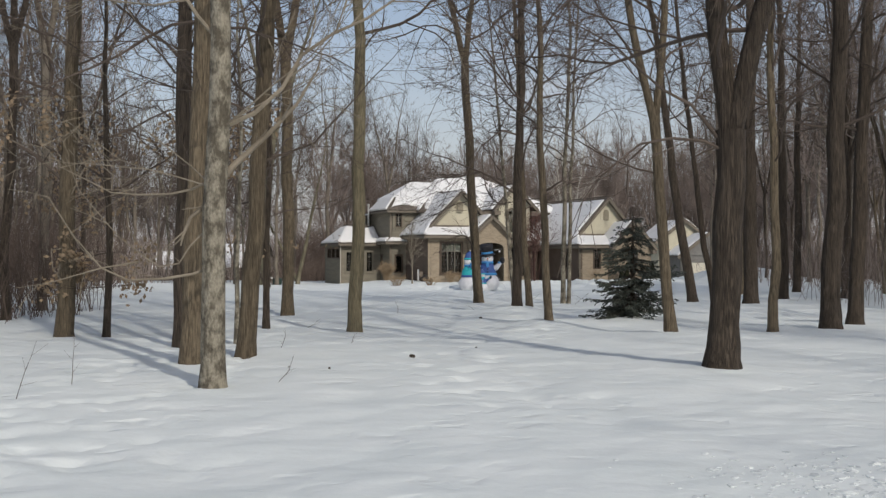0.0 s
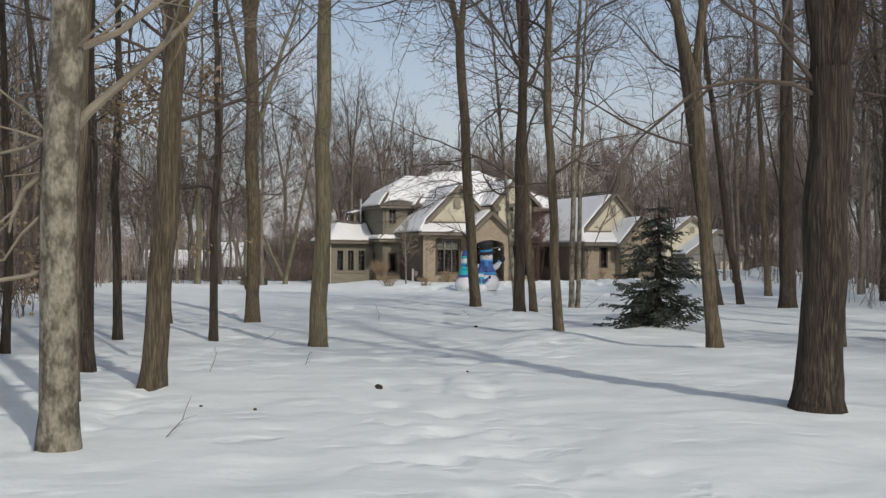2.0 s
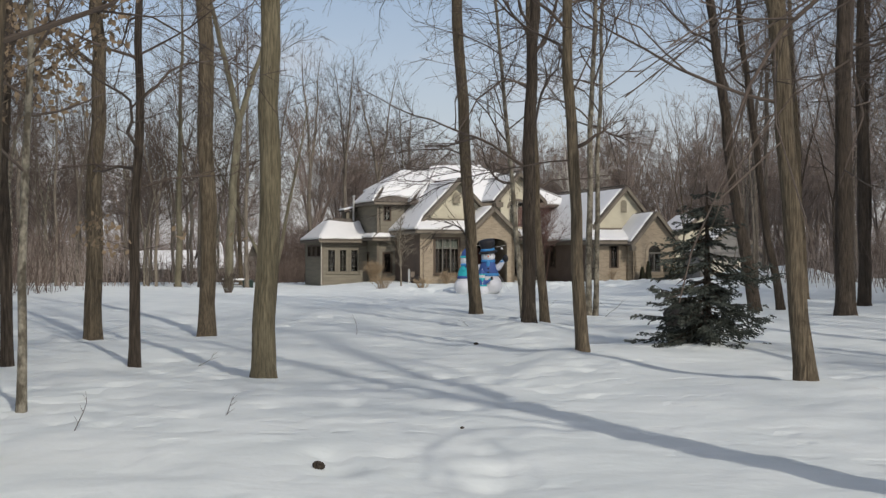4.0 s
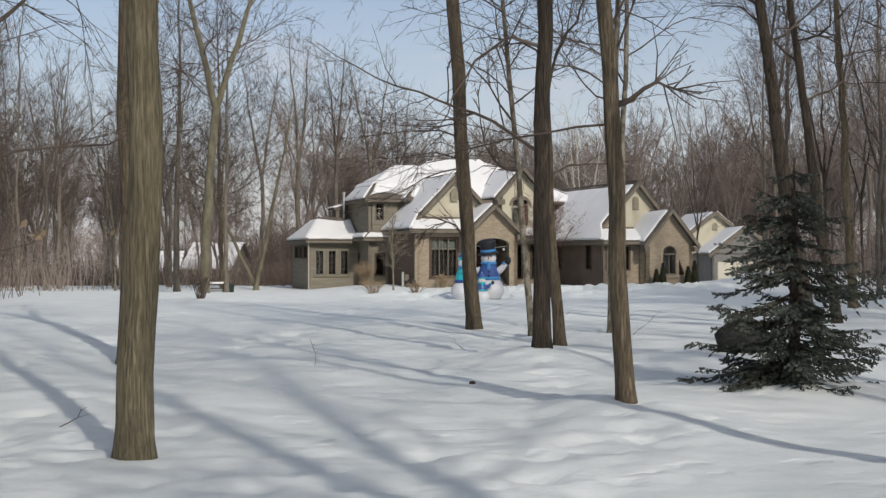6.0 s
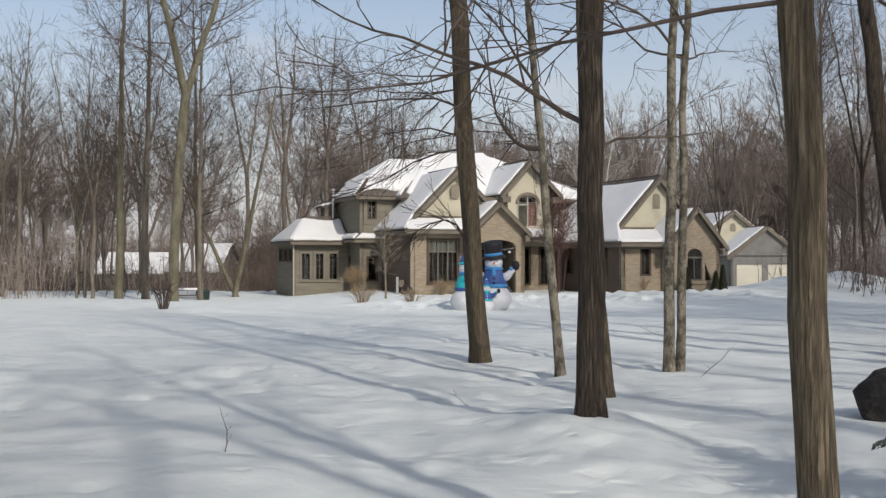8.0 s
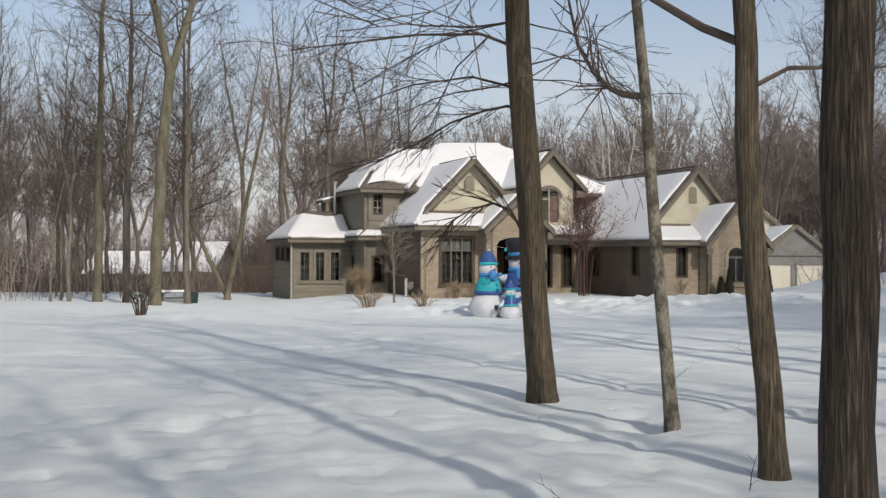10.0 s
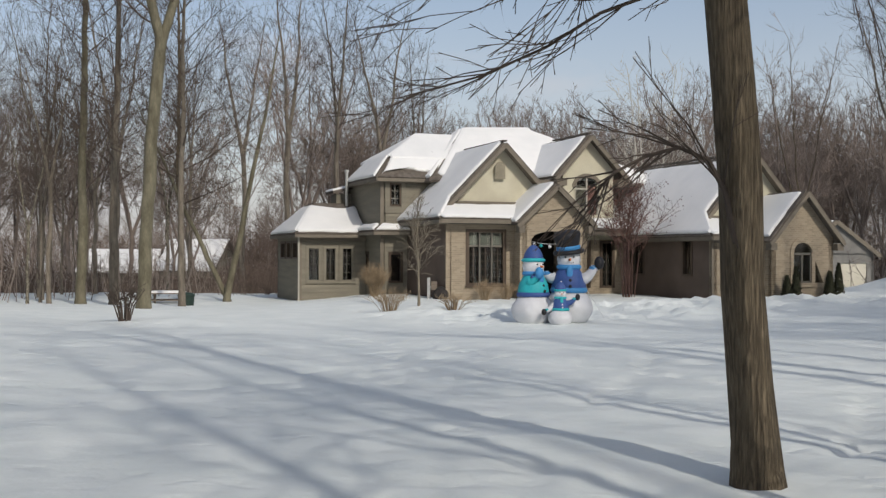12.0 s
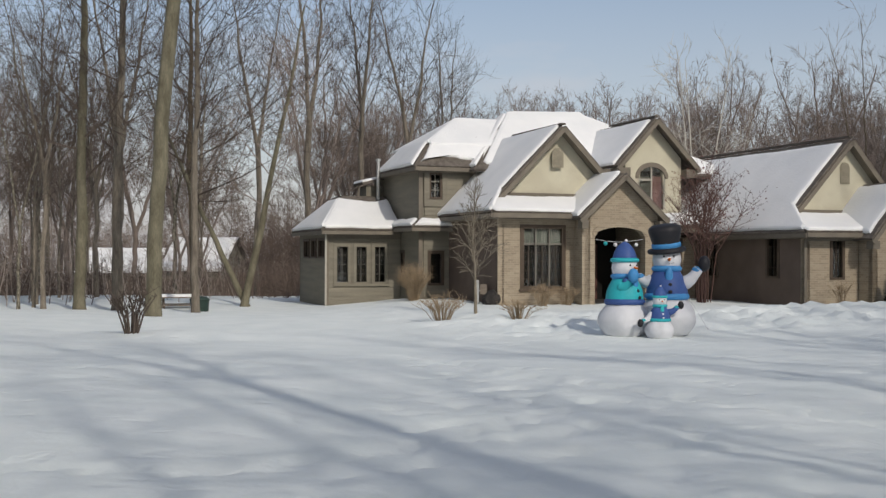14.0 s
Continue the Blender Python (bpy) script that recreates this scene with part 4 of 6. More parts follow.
roof(house, [(8.3, -4.9, 2.53), (11.2, -4.9, 2.53), (12.2, -3.0, 3.24), (9.0, -3.0, 3.24)], snow=[(8.36, -4.9, 2.53), (11.1, -4.9, 2.53), (12.1, -3.2, 3.17), (9.05, -3.2, 3.17)], seed=25, depth=0.11, wander=0.06, tight=(1, 3))
part("gutter", boxes((8.3, 11.0, -5.0, -4.88, 2.42, 2.57), (8.26, 8.36, -4.95, 5.4, 2.42, 2.55)), TRIM, house)
part("frieze", boxes((8.6, 10.86, -4.51, -4.455, 2.3, 2.48)), TRIM, house)
part("soffit", boxes((8.36, 11.0, -4.88, -4.45, 2.38, 2.42), (8.36, 8.6, -4.45, 5.4, 2.38, 2.42)), TRIM, house)
wall(house, (14.0, -4.45), (14.0, 7.5), -0.6, 2.6, mat=BRICK)
wall(house, (14.0, 7.5), (8.6, 7.5), -0.6, 5.0, mat=SIDING)

# small front gable of the wing
WC, WV = 12.36, -5.15
warch = arch_top(WC, 0.46, 1.95, 0.4)
wgab = lambda u: 4.28 - 1.15 * abs(u - WC)
us = [10.88, 11.3] + [WC - 0.46 + 0.92 * i / 10 for i in range(11)] + [13.4, 13.86]
part("gable_wall", strips(us, lambda u: warch(u) if abs(u - WC) < 0.46 else 0.72, wgab, WV, WV + 0.2), BRICK, house, "tan brick front gable")
part("gable_wall", strips([10.88, WC - 0.46, WC + 0.46, 13.86], lambda u: -0.6, lambda u: 0.72, WV, WV + 0.2), BRICK, house)
wall(house, (10.88, -4.45), (10.88, WV), -0.6, 2.5)
wall(house, (13.86, WV), (13.86, -4.0), -0.6, 2.5)
aw = part("window", strips([WC - 0.6 + 1.2 * i / 14 for i in range(15)], arch_top(WC, 0.45, 1.93, 0.4), arch_top(WC, 0.61, 1.95, 0.56), WV - 0.05, WV + 0.06), BRICK, house, "arched window with a brick surround")
for a, b in ((WC - 0.6, WC - 0.44), (WC + 0.44, WC + 0.6)):
    part("jamb", boxes((a, b, WV - 0.04, WV + 0.06, 0.72, 1.96)), BRICK, aw)
part("sill", boxes((WC - 0.65, WC + 0.65, WV - 0.1, WV + 0.06, 0.56, 0.72)), BRICK, aw)
part("sash", boxes((WC - 0.45, WC - 0.39, WV + 0.02, WV + 0.1, 0.72, 1.95), (WC + 0.39, WC + 0.45, WV + 0.02, WV + 0.1, 0.72, 1.95), (WC - 0.03, WC + 0.03, WV + 0.02, WV + 0.1, 0.72, 1.9), (WC - 0.45, WC + 0.45, WV + 0.02, WV + 0.1, 1.84, 1.92), (WC - 0.45, WC + 0.45, WV + 0.02, WV + 0.1, 0.72, 0.79)), MULLION, aw)
pane = part("pane", strips([WC - 0.44 + 0.88 * i / 10 for i in range(11)], lambda u: 0.72, arch_top(WC, 0.45, 1.93, 0.4), WV + 0.06, WV + 0.068), GLASS, aw)
pane.visible_shadow = False
roof(house, [(WC, -5.5, 4.32), (10.62, -5.5, 2.32), (10.62, -2.6, 2.32), (WC, -2.6, 4.32)], snow=[(WC - 0.04, -5.3, 4.27), (10.85, -5.3, 2.58), (10.85, -2.6, 2.58), (WC - 0.04, -2.6, 4.27)], seed=26, wander=0.05, tight=(1, 2))
roof(house, [(WC, -5.5, 4.32), (WC, -2.6, 4.32), (14.1, -2.6, 2.32), (14.1, -5.5, 2.32)], snow=[(WC + 0.1, -5.3, 4.2), (WC + 0.1, -2.6, 4.2), (14.0, -2.6, 2.42), (14.0, -5.3, 2.42)], seed=27)
part("rake_board", beam((WC + 0.02, -5.53, 4.29), (10.58, -5.53, 2.24), 0.07, 0.155), TRIM, house)
part("rake_board", beam((WC - 0.02, -5.53, 4.29), (14.14, -5.53, 2.24), 0.07, 0.155), TRIM, house)
for a, b in ((10.62, 10.92), (13.82, 14.12)):
    part("eave_return", boxes((a, b, -5.48, -5.15, 2.02, 2.3)), TRIM, house)

# unseen ceilings and floors inside, coloured near-black to keep the rooms dim
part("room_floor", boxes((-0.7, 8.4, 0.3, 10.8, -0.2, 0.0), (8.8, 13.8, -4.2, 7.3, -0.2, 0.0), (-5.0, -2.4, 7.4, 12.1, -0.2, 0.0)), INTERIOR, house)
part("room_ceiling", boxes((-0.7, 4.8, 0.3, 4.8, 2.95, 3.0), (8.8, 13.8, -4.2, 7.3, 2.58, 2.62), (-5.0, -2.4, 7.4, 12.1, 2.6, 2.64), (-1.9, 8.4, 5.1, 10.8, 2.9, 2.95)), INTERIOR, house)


# ---- the garage behind, and far houses ----
def garage():
    g = empty("garage", pose(27.35, 117.2, -0.75, 0, 0, 8), "grey-sided double garage with two cream doors under snowy gables", "garage")
    doors = [(0.55, 2.8, 0.0, 2.05), (3.3, 5.55, 0.0, 2.05)]
    wall(g, (-3.05, 0), (3.05, 0), 0.0, 2.8, doors, mat=GREYSIDING, label="grey lap-sided front")
    part("gable_wall", slab([(-3.05, 0, 2.8), (3.05, 0, 2.8), (0, 0, 5.1)], 0.15), GREYSIDING, g)
    for s0, s1, z0, z1 in doors:
        d = part("garage_door", boxes((s0 - 3.05, s1 - 3.05, 0.08, 0.13, z0, z1)), GARAGEDOOR, g, "closed cream panelled garage door")
        for k in range(4):
            part("door_panel", boxes((s0 - 3.0, s1 - 3.1, 0.06, 0.085, 0.04 + k * 0.51, 0.5 + k * 0.51)), GARAGEDOOR, d)
    wall(g, (-3.05, 6.5), (-3.05, 0), 0, 2.8, mat=GREYSIDING)
    wall(g, (3.05, 0), (3.05, 6.5), 0, 2.8, mat=GREYSIDING)
    roof(g, [(0, -0.35, 5.15), (-3.4, -0.35, 2.6), (-3.4, 7, 2.6), (0, 7, 5.15)], snow=[(-0.05, -0.2, 5.1), (-3.3, -0.2, 2.68), (-3.3, 7, 2.68), (-0.05, 7, 5.1)], seed=31)
    roof(g, [(0, -0.35, 5.15), (0, 7, 5.15), (3.4, 7, 2.6), (3.4, -0.35, 2.6)], snow=[(0.3, -0.2, 4.95), (0.3, 7, 4.95), (3.3, 7, 2.7), (3.3, -0.2, 2.7)], seed=32)
    for x in (-3.45, 3.45):
        part("rake_board", beam((0, -0.4, 5.1), (x, -0.4, 2.52), 0.08, 0.3), TRIM, g)
    # taller cream gable rising behind
    part("gable_wall", slab([(-4.1, 4.0, 1.0), (1.5, 4.0, 1.0), (1.5, 4.0, 4.3), (-1.3, 4.0, 6.5), (-4.1, 4.0, 4.3)], 0.2), STUCCO, g, "cream stucco gable")
    vent(g, -1.3, 3.78, 4.9, 5.6, 0.5)
    roof(g, [(-1.3, 3.5, 6.6), (-4.5, 3.5, 4.1), (-4.5, 11, 4.1), (-1.3, 11, 6.6)], snow=[(-1.35, 3.7, 6.55), (-4.4, 3.7, 4.2), (-4.4, 11, 4.2), (-1.35, 11, 6.55)], seed=33)
    roof(g, [(-1.3, 3.5, 6.6), (-1.3, 11, 6.6), (1.9, 11, 4.1), (1.9, 3.5, 4.1)], snow=True, seed=34)
    wall(g, (-4.1, 11), (-4.1, 4.0), 0, 4.3, mat=STUCCO)
    for x in (-4.55, 1.95):
        part("rake_board", beam((-1.3, 3.45, 6.55), (x, 3.45, 4.02), 0.08, 0.3), TRIM, g)
    return g


garage()


def far_house(x, y, turn, w, d, eave, ridge, label):
    h = empty("far_house", pose(x, y, height(x, y), 0, 0, turn), label, "house", "neighbouring houses")
    hw = [(0.8, 1.8, 1.0, 2.0), (w - 2.0, w - 1.0, 1.0, 2.0)]
    wall(h, (0, 0), (w, 0), -0.5, eave, hw, mat=SIDING)
    for q in hw:
        window(h, (0, 0), (w, 0), *q, cols=2, rows=1, sill=False)
    for p, q in (((0, d), (0, 0)), ((w, 0), (w, d)), ((w, d), (0, d))):
        wall(h, p, q, -0.5, eave, mat=SIDING)
    for s in (0, w - 0.15):
        bm = bmesh.new()
        v = [bm.verts.new((s + a, b, c)) for a in (0, 0.15) for b, c in ((0, eave), (d, eave), (d / 2, ridge))]
        for f in ((0, 1, 2), (3, 5, 4), (0, 3, 4, 1), (1, 4, 5, 2), (2, 5, 3, 0)):
            bm.faces.new([v[i] for i in f])
        part("gable_wall", bm, SIDING, h)
    roof(h, [(-0.4, -0.4, eave - 0.15), (w + 0.4, -0.4, eave - 0.15), (w + 0.4, d / 2, ridge), (-0.4, d / 2, ridge)], snow=True, seed=int(x) % 50, depth=0.2)
    roof(h, [(-0.4, d / 2, ridge), (w + 0.4, d / 2, ridge), (w + 0.4, d + 0.4, eave - 0.15), (-0.4, d + 0.4, eave - 0.15)], snow=True, seed=int(y) % 50, depth=0.2)


far_house(-36.2, 142, 4, 6.8, 7, 2.3, 4.4, "low far house with a snowy roof among the trees")
far_house(-27.6, 138, -10, 5.2, 7, 2.6, 5.4, "far house with a snowy roof behind bare trunks")


# ---- trees ----
def sprout(rng, V, F, start, way, length, r0, level, P, tips):
    """One limb with its smaller limbs, recursively."""
    if level + 1 == P["levels"]:
        d = (way + Vector((rng.gauss(0, 1), rng.gauss(0, 1), rng.gauss(0, 1))) * 0.15).normalized()
        a = d.orthogonal().normalized()
        b = d.cross(a)
        o, r1 = len(V), max(P["thin"], r0 * 0.8)
        if P["sliver"]:
            w = rng.uniform(0, 6.28)
            c = (a * math.cos(w) + b * math.sin(w)) * P["thin"]
            d = (d + Vector((0, 0, 0.4))).normalized()
            length = max(length, 0.35) * rng.uniform(1.6, 3.0)
            V += [start + c, start - c, start + d * length]
            F.append((o, o + 1, o + 2))
            tips.append(V[-1])
            return
        V += [start + a * r1, start + (b * 0.87 - a * 0.5) * r1, start - (b * 0.87 + a * 0.5) * r1, start + d * length]
        F += [(o, o + 1, o + 3), (o + 1, o + 2, o + 3), (o + 2, o, o + 3)]
        tips.append(V[-1])
        return
    n = max(1 if level > 1 else 2, int(length / P["seg"][level]))
    pts, p, d = [start.copy()], start.copy(), way.normalized()
    for i in range(n):
        d = d + Vector((rng.gauss(0, 1), rng.gauss(0, 1), rng.gauss(0, 1))) * P["curl"][level] + Vector((0, 0, P["rise"][level]))
        d.normalize()
        p = p + d * (length / n)
        pts.append(p.copy())
    rad = [max(P["thin"], r0 * (1 - 0.85 * i / n)) for i in range(n + 1)]
    if P["flat"] and level + 2 == P["levels"]:
        c = (pts[-1] - pts[0]).cross(Vector((rng.gauss(0, 1), rng.gauss(0, 1), rng.gauss(0, 1)))).normalized() * rad[0]
        o = len(V)
        V += [pts[0] + c, pts[0] - c, pts[-1]]
        F.append((o, o + 1, o + 2))
    else:
        tube(V, F, pts, rad, P["sides"][level])
    if level + 1 < P["levels"]:
        k = max(1, int(length * P["many"][level] + rng.random()))
        for j in range(k):
            t = 0.18 + 0.8 * (j + rng.random()) / k
            i = min(n - 1, int(t * n))
            q = pts[i].lerp(pts[i + 1], t * n - i)
            axis_ = (pts[i + 1] - pts[i]).normalized()
            side = axis_.cross(Vector((rng.gauss(0, 1), rng.gauss(0, 1), rng.gauss(0, 1))))
            if side.length < 1e-3:
                continue
            ang = radians(rng.uniform(*P["spread"]))
            cd = axis_ * math.cos(ang) + side.normalized() * math.sin(ang)
            cl = length * rng.uniform(0.32, 0.62) * (1.15 - 0.6 * t)
            sprout(rng, V, F, q, cd, cl, rad[i] * rng.uniform(0.45, 0.65), level + 1, P, tips)


def fine_tree(seg=(0.45, 0.38, 0.32, 0.3), many=(1.8, 3.2, 5.0), levels=4, thin=0.004):
    return dict(sliver=False, flat=False, spread=(24, 54), seg=seg, many=many, levels=levels, thin=thin, curl=(0.2, 0.26, 0.28, 0.2), rise=(0.02, 0.02, 0.01, 0.0), sides=(6, 4, 3, 3))


NEAR = fine_tree()
DROOP = fine_tree(seg=(0.3, 0.26, 0.22, 0.2), many=(2.6, 3.4, 5.0), levels=4, thin=0.0035)
DROOP["spread"], DROOP["curl"], DROOP["rise"] = (14, 36), (0.10, 0.14, 0.17, 0.15), (-0.012, -0.02, -0.02, 0.0)
HIGH = fine_tree(seg=(0.9, 0.7, 0.5, 0.5), many=(1.35, 2.3, 2.9), levels=4, thin=0.008)
MID = fine_tree(seg=(1.1, 1.0, 1.6, 0.6), many=(1.5, 2.3, 5.5), levels=4, thin=0.0105)
BACK = fine_tree(seg=(1.6, 1.4, 2.0, 0.8), many=(1.5, 2.4, 7.0), levels=4, thin=0.016)
BACK["sides"] = (3, 3, 3, 3)
FAR = fine_tree(seg=(2.4, 2.2, 1.0, 1.0), many=(1.6, 6.0), levels=3, thin=0.028)
FAR["sides"] = (3, 3, 3, 3)
MID["sides"] = (4, 3, 3, 3)
for q in (MID, BACK, FAR):
    q["flat"] = True
NEAR["flat"] = HIGH["flat"] = False
MID["sliver"] = BACK["sliver"] = FAR["sliver"] = True
for q in (MID, BACK, FAR):                              # woodland crowns sweep upwards
    q["curl"], q["rise"] = (0.12, 0.17, 0.2, 0.2), (0.07, 0.07, 0.05, 0.0)
RICH = fine_tree(seg=(1.1, 1.0, 1.6, 0.6), many=(1.5, 2.6, 6.0), levels=4, thin=0.0075)
RICH["sides"], RICH["flat"], RICH["sliver"] = (3, 3, 3, 3), True, True
RICH["curl"], RICH["rise"] = MID["curl"], MID["rise"]


def tree_meshes(seed, H, r, lean=(0.0, 0.0), first=5.0, fork=0.0, limbs=22, P=NEAR, wobble=0.05, reach=0.36, trunk_sides=12, low=(), fork_spread=0.16, bend=None, tilts=(12, 40, 32), prongs=2, drawn=(), low_form=None, shoots=4, fork_shift=0.0):
    """Trunk and crown of a bare tree rising from the origin. lean: run per metre of height."""
    rng = random.Random(seed)
    tv, tf, cv, cf, tips = [], [], [], [], []

    def leader(base, way, length, r0, z_from, flare):
        n = max(5, int(length / 0.7))
        pts, rad, p, d = [], [], base.copy(), way.normalized()
        off = Vector((0, 0, 0))
        for i in range(n + 1):
            t = i / n
            rr = r0 * (1 - 0.82 * t ** 1.15)
            h = t * length
            if flare:
                rr *= 1 + 0.26 * math.exp(-h / 0.2)
            pts.append(p + off * min(1.0, h / 1.5))
            rad.append(max(rr, 0.012))
            off = off * 0.8 + Vector((rng.gauss(0, 1), rng.gauss(0, 1), 0)) * wobble * 0.55
            p = p + d * (length / n)
            if bend and flare and bend[0] < p.z < bend[1]:
                d = (d + Vector((bend[2], 0, 0))).normalized()
        if flare:
            pts.insert(0, base - Vector((0, 0, 0.35)))
            rad.insert(0, rad[0] * 1.15)
            q0, q1 = pts[1], pts[2]
            for s in (0.2, 0.45):
                pts.insert(2 if s == 0.2 else 3, q0.lerp(q1, s))
                rad.insert(2 if s == 0.2 else 3, r0 * (1 + 0.26 * math.exp(-s * 0.7 / 0.2)))
        tube(tv, tf, pts, rad, trunk_sides, 0.10, rng)
        return pts, rad

    up = Vector((lean[0], lean[1], 1))
    leaders = []
    if fork:
        pts, rad = leader(Vector((0, 0, 0)), up, fork / up.normalized().z, r, 0, True)
        stem = (pts, rad)
        tip = pts[-1]
        # keep the trunk stout up to the fork
        tv.clear(), tf.clear()
        rad = [max(a, r * (0.98 - 0.12 * i / len(rad))) for i, a in enumerate(rad)]
        tube(tv, tf, pts, rad, trunk_sides, 0.10, rng)
        az = rng.uniform(-0.5, 0.5)
        for k in range(prongs):
            w = az + 6.2832 * k / prongs
            w = up + Vector((math.cos(w), math.sin(w), 0)) * fork_spread * rng.uniform(0.7, 1.35) + Vector((fork_shift, 0, 0))
            leaders.append(leader(tip - up.normalized() * 0.15, w, (H - fork), r * rng.uniform(0.62, 0.74), fork, False))
    else:
        leaders.append(leader(Vector((0, 0, 0)), up, H, r, 0, True))
        stem = leaders[0]
    turn = rng.uniform(0, 6.28)
    for pts, rad in leaders:
        count = limbs if len(leaders) == 1 else int(limbs * 1.3 / len(leaders))
        z0 = max(first, pts[0].z + 0.5)
        z1 = pts[-1].z
        for k in range(count):
            z = z0 + (z1 - z0) * ((k + rng.random()) / count) ** 0.9
            i = 0
            while i < len(pts) - 2 and pts[i + 1].z < z:
                i += 1
            q = pts[i].lerp(pts[i + 1], min(1, max(0, (z - pts[i].z) / max(0.01, pts[i + 1].z - pts[i].z))))
            turn += 2.4 + rng.uniform(-0.5, 0.5)
            h = (z - z0) / max(0.1, z1 - z0)
            tilt = radians(rng.uniform(tilts[0], tilts[1]) + tilts[2] * h)
            way = Vector((math.cos(turn) * math.cos(tilt), math.sin(turn) * math.cos(tilt), math.sin(tilt)))
            length = H * reach * rng.uniform(0.55, 1.0) * (1.0 - 0.62 * h)
            sprout(rng, cv, cf, q, way, length, min(rad[i] * 0.42, 0.0062 * length + 0.005), 0, HIGH if P is NEAR and z > 10.5 else P, tips)
    for z, az, el, length, rr in low:
        i = 0
        pts, rad = stem
        while i < len(pts) - 2 and pts[i + 1].z < z:
            i += 1
        way = Vector((math.cos(radians(az)) * math.cos(radians(el)), math.sin(radians(az)) * math.cos(radians(el)), math.sin(radians(el))))
        sprout(rng, cv, cf, pts[i].lerp(pts[i + 1], 0.5), way, length, min(rr, 0.009 + 0.55 * rr), 0, low_form or P, tips)
    for line, r0 in drawn:                              # a limb with a bow of its own
        line = [Vector(q) for q in line]
        n = len(line)
        tube(cv, cf, line, [r0 * (1 - 0.75 * i / (n - 1)) for i in range(n)], 7)
        form = low_form or P
        for i in range(n // 2 - 1 if low_form else n // 2, n):
            for _ in range(shoots):
                noise_by = 0.28 if low_form else 0.45
                d = (line[i] - line[i - 1]).normalized() + Vector((rng.gauss(0, noise_by), rng.gauss(0, noise_by), rng.gauss(-0.02, noise_by)))
                sprout(rng, cv, cf, line[i - 1].lerp(line[i], rng.random()), d, rng.uniform(0.35, 1.0 if low_form else 0.75), r0 * 0.3, 1, form, tips)
    return (tv, tf), (cv, cf), tips


def leaf_mesh(rng, tips, count, size=0.11, spread=0.3):
    V, F = [], []
    for _ in range(count):
        p = rng.choice(tips) + Vector((rng.gauss(0, 1), rng.gauss(0, 1), rng.gauss(0, 1) - 0.3)) * spread * 0.4
        a = Vector((rng.gauss(0, 1), rng.gauss(0, 1), rng.gauss(0, 1) - 0.8)).normalized() * size * rng.uniform(0.6, 1.3)
        b = a.cross(Vector((rng.gauss(0, 1), rng.gauss(0, 1), rng.gauss(0, 1)))).normalized() * size * 0.35
        o = len(V)
        V += [p, p + a * 0.5 + b, p + a, p + a * 0.5 - b]
        F += [(o, o + 1, o + 2), (o, o + 2, o + 3)]
    return listed("dead_leaves", V, F)


def tree(seed, x, y, r, H=18.0, bark=BARK, label="bare deciduous tree with grey-brown bark standing in the snow", leaves=0, group="bare trees on the lawn", m=None, leaf_low=99, twig=None, **kw):
    (tv, tf), (cv, cf), tips = tree_meshes(seed, H, r, **kw)
    t = empty("tree", m or pose(x, y, height(x, y, True) - 0.02), label, "tree", group)
    mesh_part("trunk", listed("trunk", tv, tf), bark, t, smooth=True)
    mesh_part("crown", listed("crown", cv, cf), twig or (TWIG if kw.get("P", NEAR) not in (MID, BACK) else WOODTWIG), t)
    low = [q for q in tips if q.z < leaf_low]
    if leaves and low:
        mesh_part("dead_leaves", leaf_mesh(random.Random(seed), low, leaves), DEADLEAF, t, "curled tan leaves still hanging")
    return t


PALE_L = "slim tree with pale blotched bark standing in the snow"
DARK_L = "stout dark-barked bare tree standing in the snow"
tree(1, -8.12, 24.32, 0.19, lean=(0.03, 0), first=2.3, bark=BARK, leaves=2600, leaf_low=5.0, limbs=30, label="bare tree with tan leaves clinging to its low branches")
tree(2, -7.21, 24.32, 0.08, H=11, lean=(0.0, 0), first=2.2, bark=BARKDARK, leaves=520, leaf_low=2.3, low=((1.35, 182, 6, 1.3, 0.012), (1.5, 200, 2, 1.1, 0.011), (1.7, 165, 8, 1.4, 0.012), (1.45, 20, 4, 0.8, 0.01), (1.6, 340, 10, 1.0, 0.01)), label="slim dark young tree with a few dry leaves")
tree(3, -3.79, 17.08, 0.16, lean=(0.02, 0), first=4.2)
tree(4, -4.91, 21.3, 0.15, lean=(-0.005, 0.01), first=4.8, bark=BARKDARK)
